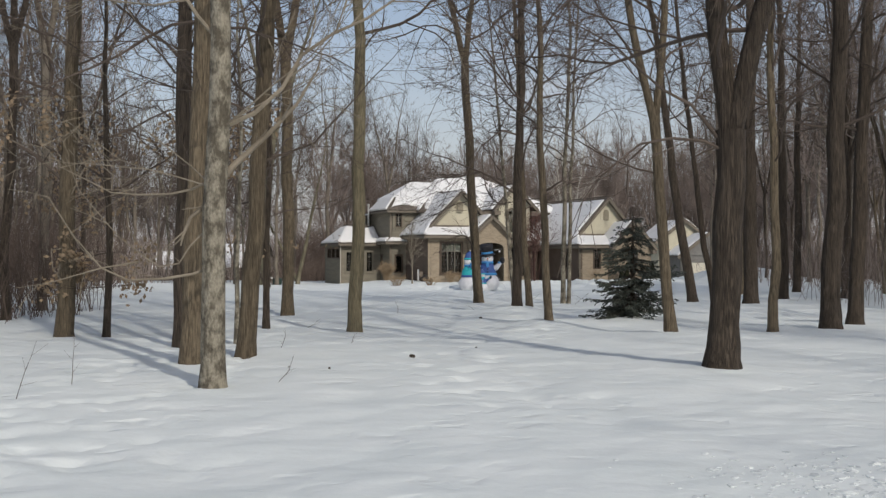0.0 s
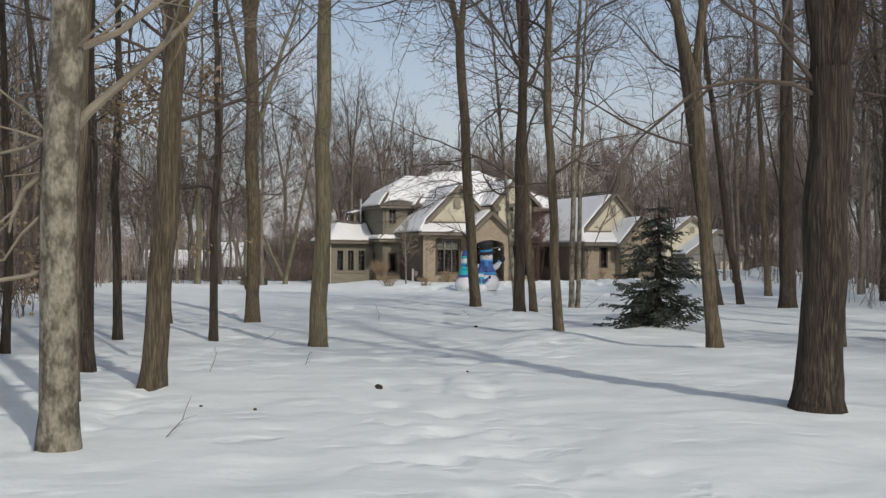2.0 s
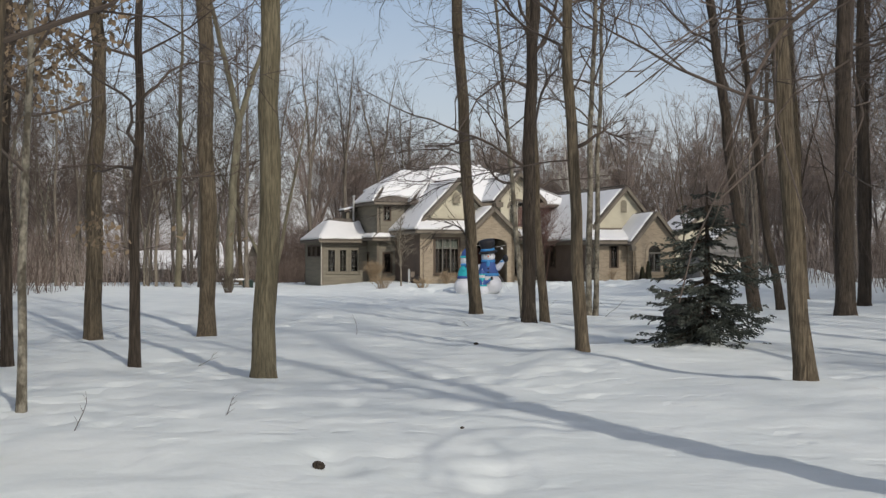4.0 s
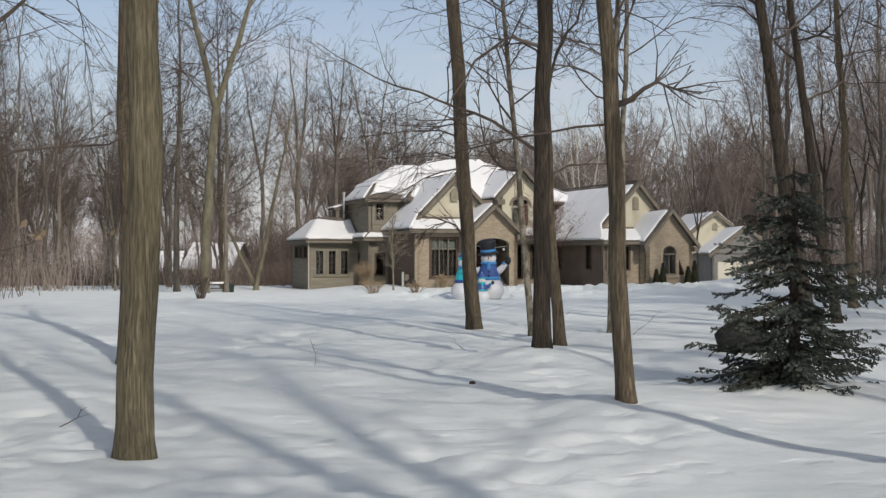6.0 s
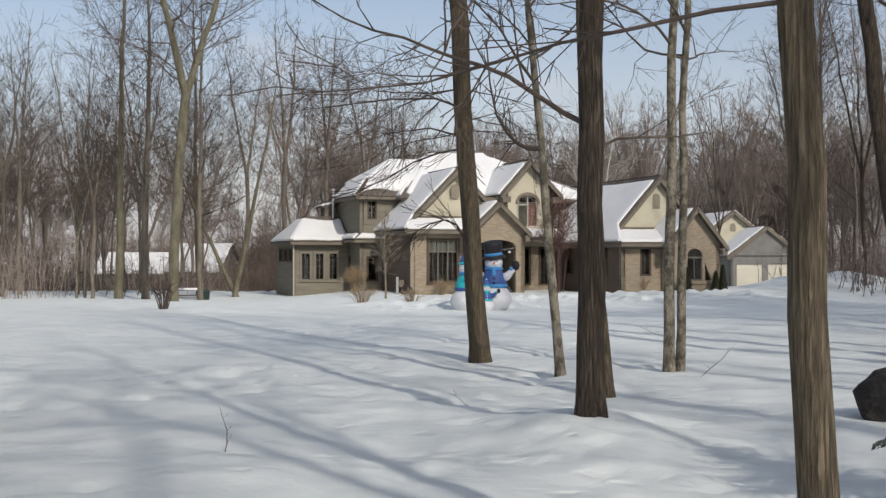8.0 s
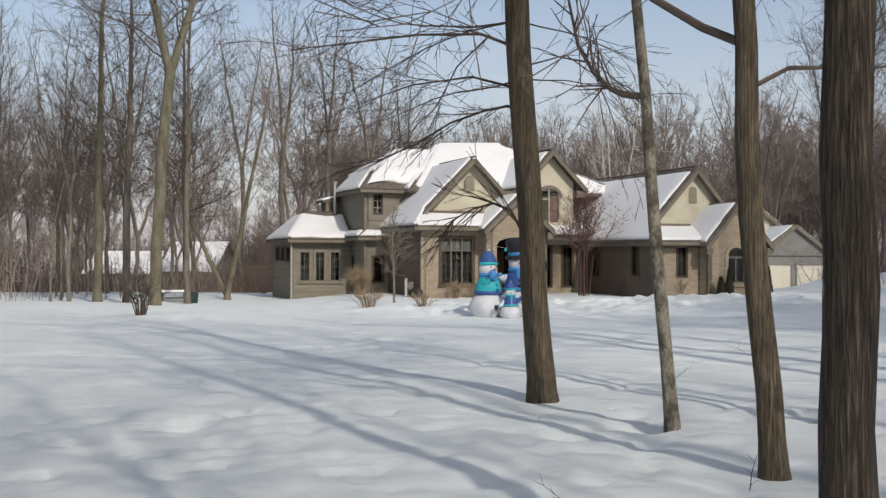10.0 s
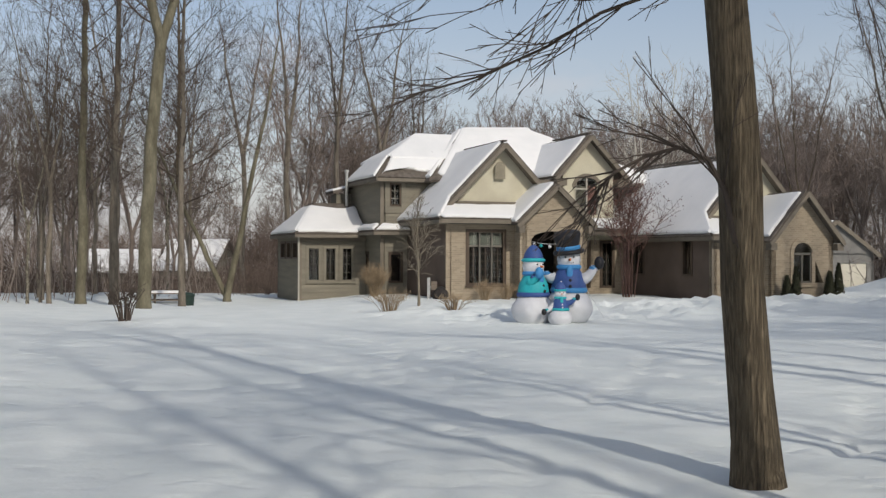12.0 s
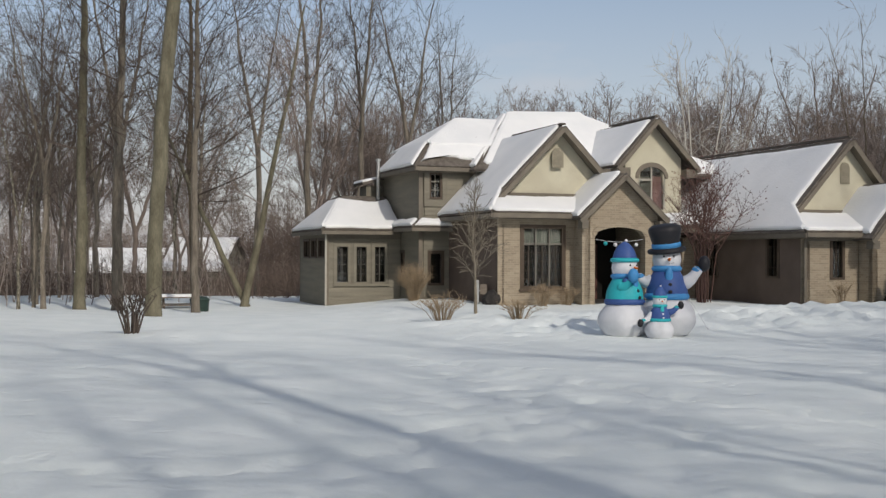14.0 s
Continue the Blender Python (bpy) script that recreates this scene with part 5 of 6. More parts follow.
tree(5, -2.89, 14.29, 0.155, lean=(0.012, 0.0), first=3.0, bark=BARKPALE, label=PALE_L, wobble=0.04, twig=PALETWIG, drawn=(([(-0.1, 0, 1.5), (-0.24, -0.05, 1.45), (-0.6, -0.1, 1.39), (-1.03, -0.15, 1.37), (-1.35, -0.2, 1.52), (-1.7, -0.2, 1.92), (-2.0, -0.25, 2.4)], 0.022),
     ([(-0.02, 0, 2.4), (-0.12, 0, 2.3), (-0.28, -0.05, 2.16), (-0.38, -0.05, 1.92), (-0.4, -0.05, 1.8)], 0.04),
     ([(-0.1, 0, 2.0), (-0.28, -0.1, 1.79), (-0.4, -0.15, 1.58), (-0.64, -0.2, 1.54), (-0.9, -0.2, 1.72), (-1.15, -0.2, 1.92), (-1.63, -0.2, 2.48), (-1.8, -0.2, 2.9)], 0.014),
     ([(-0.1, 0, 2.6), (-0.3, 0.1, 2.52), (-0.56, 0.1, 2.46), (-0.95, 0.15, 2.45), (-1.35, 0.2, 2.48), (-1.74, 0.2, 2.68), (-2.06, 0.2, 2.83)], 0.018),
     ([(-0.9, -0.15, 1.6), (-1.35, -0.2, 1.52), (-1.67, -0.2, 1.43), (-2.0, -0.25, 1.33), (-2.4, -0.25, 1.27)], 0.012),
     ([(0.1, 0, 2.65), (0.25, 0, 2.82), (0.64, 0.1, 3.2), (1.0, 0.2, 3.6), (1.3, 0.2, 4.1)], 0.05)), shoots=1, low=((2.3, 182, 20, 3.0, 0.012), (2.7, 176, 12, 3.2, 0.012), (2.9, 30, 25, 2.4, 0.013), (3.2, 330, 30, 2.6, 0.014)))
tree(6, -3.26, 18.73, 0.155, lean=(0.072, 0.0), first=3.6, low=((3.0, 10, 45, 3.5, 0.03), (3.8, 200, 30, 3.0, 0.03)))
tree(7, -4.25, 27.25, 0.085, H=12, lean=(0.01, 0), first=2.1, bark=BARKDARK, leaves=90, leaf_low=2.3, low=((1.5, 175, 14, 0.7, 0.01), (1.7, 10, 12, 0.7, 0.01), (1.8, 250, 16, 0.7, 0.01)), label="slim dark young tree with a few dry leaves")
tree(8, -4.83, 35.2, 0.19, lean=(-0.01, 0), first=6.0, fork=8.0)
tree(9, -1.95, 25.09, 0.155, lean=(0.014, 0), first=6.2, bark=BARKOLIVE, label="straight olive-barked bare tree standing in the snow", low=((6.3, 20, 35, 2.6, 0.03),))
ARCHED = ([(-0.06, -0.12, 1.5), (-0.22, -0.17, 1.85), (-0.29, -0.18, 2.2), (-0.42, -0.19, 2.44), (-0.64, -0.2, 2.53), (-0.89, -0.2, 2.46), (-1.1, -0.18, 2.35), (-1.25, -0.15, 2.19)], 0.028)
SWEEPS = (([(-0.24, 0, 3.66), (-0.45, 0, 3.78), (-0.75, 0, 3.72), (-1.19, 0, 3.56), (-1.6, 0, 3.3), (-2.1, 0, 3.08), (-2.7, 0, 2.92)], 0.022),
          ([(-0.27, 0, 4.5), (-0.8, -0.1, 4.68), (-1.6, -0.2, 4.65), (-2.4, -0.2, 4.55), (-3.2, -0.2, 4.46)], 0.024),
          ([(-0.25, 0.1, 4.0), (-0.9, 0.3, 4.2), (-1.7, 0.5, 4.12), (-2.5, 0.6, 3.85)], 0.02),
          ([(-0.7, -0.1, 4.65), (-1.1, -0.2, 4.25), (-1.35, -0.25, 3.75), (-1.75, -0.3, 3.35)], 0.013),
          ([(-0.2, 0, 4.3), (0.3, 0.1, 4.45), (0.7, 0.2, 4.2), (0.9, 0.2, 3.7), (1.05, 0.2, 3.3)], 0.012))
tree(10, 1.32, 42.33, 0.175, lean=(-0.062, 0.0), first=3.6, fork=9.0, limbs=30, label="bare tree leaning slightly with long sweeping low branches",
     low=((4.3, 200, -14, 2.4, 0.014), (4.7, 172, -16, 2.8, 0.015), (5.1, 190, -20, 3.0, 0.016), (4.3, 335, -6, 1.8, 0.011), (4.9, 10, -10, 2.2, 0.012)), low_form=DROOP,
     drawn=(ARCHED,) + SWEEPS)
tree(11, 2.19, 33.76, 0.145, lean=(0.008, 0), first=5.2, bark=BARKDARK, label=DARK_L)
tree(12, 2.58, 27.76, 0.10, H=15, lean=(-0.042, 0), first=3.9, low=((3.6, 20, 40, 1.6, 0.02),),
     drawn=(([(-0.13, 0, 2.98), (-0.5, 0.2, 2.97), (-0.89, 0.36, 2.91), (-1.25, 0.55, 2.87), (-1.59, 0.76, 2.8), (-2.0, 1.05, 2.73), (-2.7, 1.5, 2.74)], 0.015),
            ([(-0.13, 0, 3.16), (0.05, 0, 3.24), (0.2, 0, 3.36), (0.34, 0, 3.43), (0.44, 0, 3.38), (0.56, 0, 3.35)], 0.034)))
tree(13, 4.22, 40.1, 0.09, H=15, lean=(0.015, 0), first=4.6, limbs=26, bark=BARKPALE, label="slim twin-stemmed pale tree standing in the snow")
tree(14, 4.42, 40.25, 0.075, H=14, lean=(0.03, 0.02), first=4.6, bark=BARKPALE, label="slim twin-stemmed pale tree standing in the snow")
tree(15, 2.5, 39.94, 0.075, H=12, lean=(-0.09, 0.0), wobble=0.012, first=4.6, low=((4.4, 200, 50, 2.5, 0.03),), drawn=(([(-0.3, 0, 3.56), (-0.42, 0, 3.56), (-0.53, 0, 3.57), (-0.645, 0.02, 3.63), (-0.735, 0.04, 3.71), (-0.825, 0.06, 3.8), (-1.0, 0.08, 4.1), (-1.1, 0.1, 4.6), (-1.16, 0.1, 5.3)], 0.042),), bark=BARKPALE, label="thin forked tree with pale mottled bark", limbs=24)
tree(16, 2.84, 37.35, 0.115, H=16, lean=(-0.055, 0), first=3.6, low=((3.3, 15, 20, 2.5, 0.03),))
tree(17, 4.74, 23.63, 0.125, lean=(-0.085, 0), first=4.4, fork=4.4, low=((3.4, 190, 35, 3.6, 0.03),))
tree(18, 9.55, 43.5, 0.19, lean=(-0.15, 0), first=6.0, bark=BARKDARK, label="dark bare tree leaning over the snow")
tree(19, 10.6, 44.5, 0.13, lean=(-0.13, 0.02), first=5.5, bark=BARKDARK, label="dark bare tree leaning over the snow")
tree(20, 3.98, 16.21, 0.235, H=20, lean=(0.02, 0), first=4.0, fork=3.4, fork_spread=0.22, fork_shift=0.10, bark=BARKDARK, label="stout dark forked tree with deeply furrowed bark", limbs=34,
     low=((3.4, 185, 25, 3.2, 0.035), (3.6, 150, 40, 3.6, 0.035)))
tree(21, 10.34, 38.23, 0.24, lean=(-0.01, 0), first=6.0, bark=BARKDARK, label=DARK_L)
tree(22, 7.25, 25.0, 0.11, H=14, lean=(-0.012, 0), first=3.6)
tree(23, 14.1, 47.2, 0.21, lean=(-0.01, 0), first=6.5, bark=BARKDARK, label=DARK_L)
tree(24, 17.4, 56.0, 0.20, lean=(0.01, 0), first=7, bark=BARKDARK, label=DARK_L)
tree(25, 8.8, 25.8, 0.23, lean=(0.022, 0), first=4.5, bark=BARKDARK, label=DARK_L)
tree(26, 10.4, 28.7, 0.20, lean=(0.03, 0), first=4.5, bark=BARKDARK, label=DARK_L)
tree(27, 17.0, 48.0, 0.20, lean=(0.0, 0), first=6.5, bark=BARKDARK, label=DARK_L)
tree(28, 13.7, 52.0, 0.15, lean=(-0.05, 0), first=7)
tree(29, -6.0, 26.8, 0.09, H=13, lean=(0.0, 0), first=3.0, bark=BARKDARK, label="slim dark young tree standing in the snow")
tree(30, -6.5, 32.5, 0.17, lean=(0.0, 0), first=5.0)
tree(31, -4.0, 22.0, 0.05, H=9, lean=(0.01, 0), first=2.5, bark=BARKPALE, label="thin pale sapling standing in the snow")
tree(32, -11.66, 73.5, 0.245, H=21, lean=(0.035, 0), first=7.0, bark=BARKGREEN, limbs=30, fork=9.5, fork_spread=0.22, wobble=0.05, bend=(5.5, 8.0, 0.022), label="tall pale crooked tree with smooth olive bark")
tree(33, -10.75, 84.3, 0.125, H=10, lean=(-0.46, 0), first=3.5, bark=BARKGREEN, limbs=14, label="pale tree leaning steeply over")
tree(34, -10.8, 84.0, 0.15, H=12, lean=(0.2, 0), first=3.6, bark=BARKGREEN, limbs=26, P=MID, label="pale leaning tree at the edge of the wood")
tree(39, 11.5, 104.0, 0.10, H=14, lean=(-0.03, 0), first=3.0, fork=2.0, prongs=3, P=MID, bark=BIRCH, twig=BIRCH, limbs=26, label="white-stemmed birch behind the house")
tree(40, 32.4, 150.0, 0.17, H=19, lean=(0, 0), first=5.0, fork=5.5, fork_spread=0.2, P=BACK, bark=BARKDARK, twig=TWIG, limbs=34, reach=0.3, label="round-crowned bare tree far behind the garage")
tree(35, -14.6, 80.0, 0.19, H=18, lean=(0.01, 0), first=4.5, bark=WOODBARK, P=RICH, limbs=30)
tree(36, -16.1, 80.4, 0.21, H=19, lean=(0.01, 0), first=4.5, bark=BARKGREEN, P=RICH, limbs=30)
tree(37, -11.6, 79.0, 0.14, H=16, lean=(0.0, 0), first=4.0, bark=WOODBARK, P=RICH, limbs=30)
tree(38, -13.2, 86.0, 0.15, H=17, lean=(-0.02, 0), first=4.0, P=RICH, limbs=30)

# ---- the woods: a few grown trees, repeated ----
WOODS = []
for k in range(9):
    H = (17, 19, 15, 20, 16, 18, 14, 18.5, 16.5)[k]
    t = tree(200 + k, 0, 0, 0.10 + 0.016 * (k % 5), H=H, first=H * 0.26, limbs=28, P=RICH if k % 2 == 0 else MID, trunk_sides=7, reach=0.30, wobble=0.08, tilts=(28, 56, 20),
             lean=(0.02 * ((k % 3) - 1), 0.0), fork=(0, H * 0.34, H * 0.42, H * 0.3, H * 0.5, H * 0.26, H * 0.38, 0, H * 0.45)[k], prongs=2 + k % 2, fork_spread=0.2,
             bark=(WOODBARK, BARKDARK, WOODBARK, BARKOLIVE, WOODBARK, BARK, BARKPALE, WOODBARK, WOODBARK)[k],
             label="bare woodland tree with a fine upright crown", group="woodland trees", m=pose(-30 - 4 * k, 95 + 3 * k, 0))
    t.location.z = height(t.location.x, t.location.y)
    WOODS.append(t)
rng = random.Random(77)


def plant(x, y, k=None, size=None):
    src = WOODS[2 * rng.randrange(5) if -13 > x and 60 < y < 112 else rng.randrange(len(WOODS))]
    s = size or rng.uniform(0.8, 1.12)
    m = pose(x, y, height(x, y) - 0.05, 0, 0, rng.uniform(0, 360)) @ Matrix.Scale(s, 4)
    copy_thing(src, m)


def scatter(x0, x1, y0, y1, n, keep=lambda x, y: True, apart=2.0, size=None):
    placed, tries = [], 0
    while len(placed) < n and tries < n * 30:
        tries += 1
        x, y = rng.uniform(x0, x1), rng.uniform(y0, y1)
        if keep(x, y) and all((x - a) ** 2 + (y - b) ** 2 > apart ** 2 for a, b in placed):
            placed.append((x, y))
            plant(x, y, size=size and rng.uniform(*size))


def in_house(x, y):
    u = (x + 0.21) * math.cos(radians(20.7)) + (y - 79.76) * math.sin(radians(20.7))
    v = -(x + 0.21) * math.sin(radians(20.7)) + (y - 79.76) * math.cos(radians(20.7))
    return -8 < u < 17 and -9 < v < 16


clear = lambda x, y: not in_house(x, y) and not (19 < x < 38 and 100 < y < 131) and not (-40 < x < -17 and 134 < y < 152)
scatter(-44, -13, 84, 110, 25, clear, 2.6)
for wx, wy in ((-7.6, 99.0), (-5.2, 104.5), (-9.8, 96.0), (-3.0, 108.0)):
    plant(wx, wy, size=1.08)
scatter(-30, -12, 78, 100, 16, lambda x, y: clear(x, y) and x < -13.5 - 0.2 * (100 - y), 1.3, (0.4, 0.7))
scatter(-46, -19, 62, 84, 15, clear, 2.6)
scatter(-36, -15.5, 30, 62, 33, lambda x, y: x < -14 - 0.08 * (y - 30), 2.4)
scatter(-26, -8.5, 22, 40, 15, lambda x, y: x < -9.5 and not (y < 30 and x > -10), 2.6)
scatter(19, 50, 60, 100, 46, clear, 2.3)                         # east
scatter(15, 40, 30, 60, 44, lambda x, y: x > 15 + 0.1 * (y - 30), 2.2)
scatter(9, 34, -24, 4, 12, lambda x, y: x > 9.5, 3.0)     # unseen trees behind the camera, towards the sun, added to shade the snow
scatter(12, 30, 6, 30, 9, lambda x, y: x > 12.5, 3.5)


def joined_wood(name, label, grown, places, seed, mat):
    """Trees too far off to count, grown a few times and joined into one."""
    kinds = []
    for (tv, tf), (cv, cf), _ in grown:
        v = np.array([tuple(q) for q in tv] + [tuple(q) for q in cv])
        f = np.array([t for q in tf + [tuple(i + len(tv) for i in q) for q in cf]
                      for t in ([q] if len(q) == 3 else [(q[0], q[1], q[2]), (q[0], q[2], q[3])])])
        kinds.append((v, f))
    vs, fs, o = [], [], 0
    r = random.Random(seed)
    for x, y in places:
        v, f = kinds[r.randrange(len(kinds))]
        w, s = r.uniform(0, 6.28), r.uniform(0.68, 1.02)
        rot = np.array(((math.cos(w), -math.sin(w), 0), (math.sin(w), math.cos(w), 0), (0, 0, 1))) * s
        vs.append(v @ rot.T + np.array((x, y, height(x, y) - 0.05)))
        fs.append(f + o)
        o += len(v)
    me = bpy.data.meshes.new(name)
    vv, ff = np.concatenate(vs), np.concatenate(fs)
    me.vertices.add(len(vv))
    me.vertices.foreach_set("co", vv.astype(np.float32).ravel())
    me.loops.add(ff.size)
    me.loops.foreach_set("vertex_index", ff.astype(np.int32).ravel())
    me.polygons.add(len(ff))
    me.polygons.foreach_set("loop_start", np.arange(0, ff.size, 3, dtype=np.int32))
    me.update(calc_edges=True)
    me.validate()
    ob = mesh_part(name, me, mat)
    tagged(ob, label, "trees", kind="stuff")


def spread(seed, areas, apart=2.3):
    r, out = random.Random(seed), []
    for x0, x1, y0, y1, n in areas:
        k = 0
        for _ in range(n * 30):
            x, y = r.uniform(x0, x1), r.uniform(y0, y1)
            if clear(x, y) and all((x - a) ** 2 + (y - b) ** 2 > apart ** 2 for a, b in out):
                out.append((x, y))
                k += 1
                if k == n:
                    break
    return out


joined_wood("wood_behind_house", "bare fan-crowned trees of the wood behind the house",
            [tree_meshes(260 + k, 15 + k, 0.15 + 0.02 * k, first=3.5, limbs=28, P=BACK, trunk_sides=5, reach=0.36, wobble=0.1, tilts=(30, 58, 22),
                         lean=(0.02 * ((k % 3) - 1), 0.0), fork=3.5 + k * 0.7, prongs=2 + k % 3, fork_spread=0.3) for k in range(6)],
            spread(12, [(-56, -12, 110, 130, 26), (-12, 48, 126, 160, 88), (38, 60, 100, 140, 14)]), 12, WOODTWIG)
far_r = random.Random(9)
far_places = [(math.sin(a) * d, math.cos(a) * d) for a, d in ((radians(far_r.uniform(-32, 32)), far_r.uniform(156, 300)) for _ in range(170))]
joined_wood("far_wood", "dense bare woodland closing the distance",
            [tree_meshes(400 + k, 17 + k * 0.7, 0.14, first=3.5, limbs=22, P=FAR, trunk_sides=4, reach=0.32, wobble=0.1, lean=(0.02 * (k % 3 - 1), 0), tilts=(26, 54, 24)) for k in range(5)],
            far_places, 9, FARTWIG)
# unseen trees behind the start, added so the window panes reflect something dark
joined_wood("wood_across_road", "unseen bare woodland behind the camera, added to darken window reflections",
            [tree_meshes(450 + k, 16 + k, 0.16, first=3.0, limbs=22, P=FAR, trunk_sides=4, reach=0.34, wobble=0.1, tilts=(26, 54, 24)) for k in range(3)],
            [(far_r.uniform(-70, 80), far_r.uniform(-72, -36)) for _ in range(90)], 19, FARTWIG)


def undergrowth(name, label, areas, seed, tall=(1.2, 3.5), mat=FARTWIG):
    r = random.Random(seed)
    V, F = [], []
    for x0, x1, y0, y1, n in areas:
        for _ in range(n):
            x, y = r.uniform(x0, x1), r.uniform(y0, y1)
            if not clear(x, y):
                continue
            p = Vector((x, y, height(x, y) - 0.05))
            h = r.uniform(*tall)
            top = p + Vector((r.gauss(0, 0.2) * h, r.gauss(0, 0.2) * h, h))
            mid = p.lerp(top, 0.5) + Vector((r.gauss(0, 0.05), r.gauss(0, 0.05), 0)) * h
            k = max(0.5, min(2.2, math.hypot(x, y - 20) / 60))
            tube(V, F, [p, mid, top], [0.02 * k, 0.014 * k, 0.005], 3)
            for _ in range(9):
                q = p.lerp(mid, r.uniform(0.3, 1)) if r.random() < 0.4 else mid.lerp(top, r.uniform(0.0, 0.95))
                d = Vector((r.gauss(0, 1), r.gauss(0, 1), r.uniform(0.2, 1.4))) * h * 0.16
                a = d.orthogonal().normalized() * 0.011 * k
                o = len(V)
                V += [q + a, q - a, q + d * 1.3]
                F.append((o, o + 1, o + 2))
    ob = mesh_part(name, listed(name, V, F), mat)
    tagged(ob, label, "brush", kind="stuff")


undergrowth("undergrowth", "tangled thin saplings and brush under the trees",
            [(-50, -13, 86, 132, 750), (-46, -19, 56, 86, 900), (-36, -16, 28, 56, 800), (13, 30, 26, 44, 160), (-14, 60, 122, 170, 2200), (22, 60, 70, 122, 1100), (19, 44, 34, 70, 350), (-60, 70, 170, 200, 900)], 5)
undergrowth("brush", "dense dark brown brush and saplings at the edge of the lawn",
            [(-24, -10.4, 27, 36, 1000), (-28, -14.5, 36, 46, 800), (-32, -17, 46, 66, 900), (14, 32, 26, 46, 500), (20, 44, 46, 96, 450)], 6, (1.5, 4.2), BRUSHTWIG)
undergrowth("low_brush", "knee-high to shoulder-high brown brush along the wood's edge", [(-52, -13.2, 94, 130, 2100), (-44, -14, 84, 96, 200), (-13, -8, 92, 108, 350)], 8, (0.9, 1.9), BRUSHTWIG)
undergrowth("tall_thicket", "dense brown thicket of saplings among the wood's trunks",
            [(-70, -40, 112, 150, 1500), (-42, -14, 153, 172, 900), (-17, -2, 112, 140, 900), (0, 40, 132, 150, 900), (38, 60, 100, 140, 500)], 15, (3.0, 6.5), BRUSHTWIG)
undergrowth("distant_thicket", "grey-brown thicket of saplings far behind the trees", [(-75, 85, 148, 215, 2600)], 11, (3.5, 9.0))


# ---- spruce, shrubs ----
def spruce(x, y, H, R):
    r = random.Random(42)
    t = empty("spruce_tree", pose(x, y, height(x, y, True)), "small dark green spruce with drooping boughs, in the snow", "spruce")
    V, F = [], []
    tube(V, F, [Vector((0, 0, -0.2)), Vector((0, 0, H * 0.5)), Vector((0, 0, H))], [0.09, 0.05, 0.008], 8)
    mesh_part("trunk", listed("trunk", V, F), BARKDARK, t, smooth=True)
    bv, bf, nv, nf = [], [], [], []
    for i in range(135):
        z = 0.08 + (H - 0.2) * (r.random() ** 1.3)
        az = i * 2.4 + r.uniform(-0.4, 0.4)
        L = R * min(1.0, 1.75 * (1 - z / H)) ** 0.85 * r.choice((0.4, 0.6, 0.8, 1.0, 1.0, 1.15)) * r.uniform(0.85, 1.1) + 0.08
        out = Vector((math.cos(az), math.sin(az), 0))
        side = Vector((-out.y, out.x, 0))
        sag, tip_up = r.uniform(0.25, 0.75), r.uniform(0.2, 0.5)
        at = lambda s: Vector((0, 0, z)) + out * L * s + side * 0.08 * L * math.sin(s * 3 + i) + Vector((0, 0, (-sag * s + tip_up * s * s) * L))
        tube(bv, bf, [at(s) for s in (0, 0.33, 0.66, 1)], [0.016, 0.012, 0.008, 0.003], 3)
        m = max(3, int(L / 0.10))
        for j in range(m + 1):
            s = 0.15 + 0.85 * j / m
            q = at(s)
            for sg in (-1, 1, 0):
                ln = (0.22 * L * (1.15 - s) + 0.07) * r.uniform(0.6, 1.3)
                w = (out * 0.7 + side * sg * r.uniform(0.5, 1.0) + Vector((0, 0, r.uniform(-0.75, 0.1)))).normalized()
                e = q + w * ln
                for b in range(6):
                    c = q.lerp(e, (b + 0.5) / 6)
                    up = Vector((r.gauss(0, 1), r.gauss(0, 1), r.gauss(0, 1)))
                    up = (up - w * up.dot(w)).normalized()
                    o = len(nv)
                    nv.extend([c - up * 0.02, c + w * ln * 0.3 + up * 0.018, c + up * 0.02])
                    nf.append((o, o + 1, o + 2))
    mesh_part("branching", listed("branching", bv, bf), BARKDARK, t)
    mesh_part("needles", listed("needles", nv, nf), NEEDLE, t, "dense dark green needles")


spruce(4.92, 29.53, 2.75, 1.0)


def boulder(x, y, sx, sy, sz):
    bm = bmesh.new()
    bmesh.ops.create_icosphere(bm, subdivisions=3, radius=1)
    for v in bm.verts:
        n = noise.noise(v.co * 1.6 + Vector((x, y, 0))) * 0.25 + noise.noise(v.co * 4 + Vector((x, y, 0))) * 0.07
        v.co *= 1 + n
        v.co = Vector((v.co.x * sx, v.co.y * sy, v.co.z * sz))
    ob = part("boulder", bm, ROCK, smooth=False)
    ob.matrix_world = pose(x, y, height(x, y, True) + sz * 0.45)
    tagged(ob, "dark rounded boulder half sunk in the snow", "rock")


boulder(5.52, 34.3, 0.44, 0.42, 0.37)


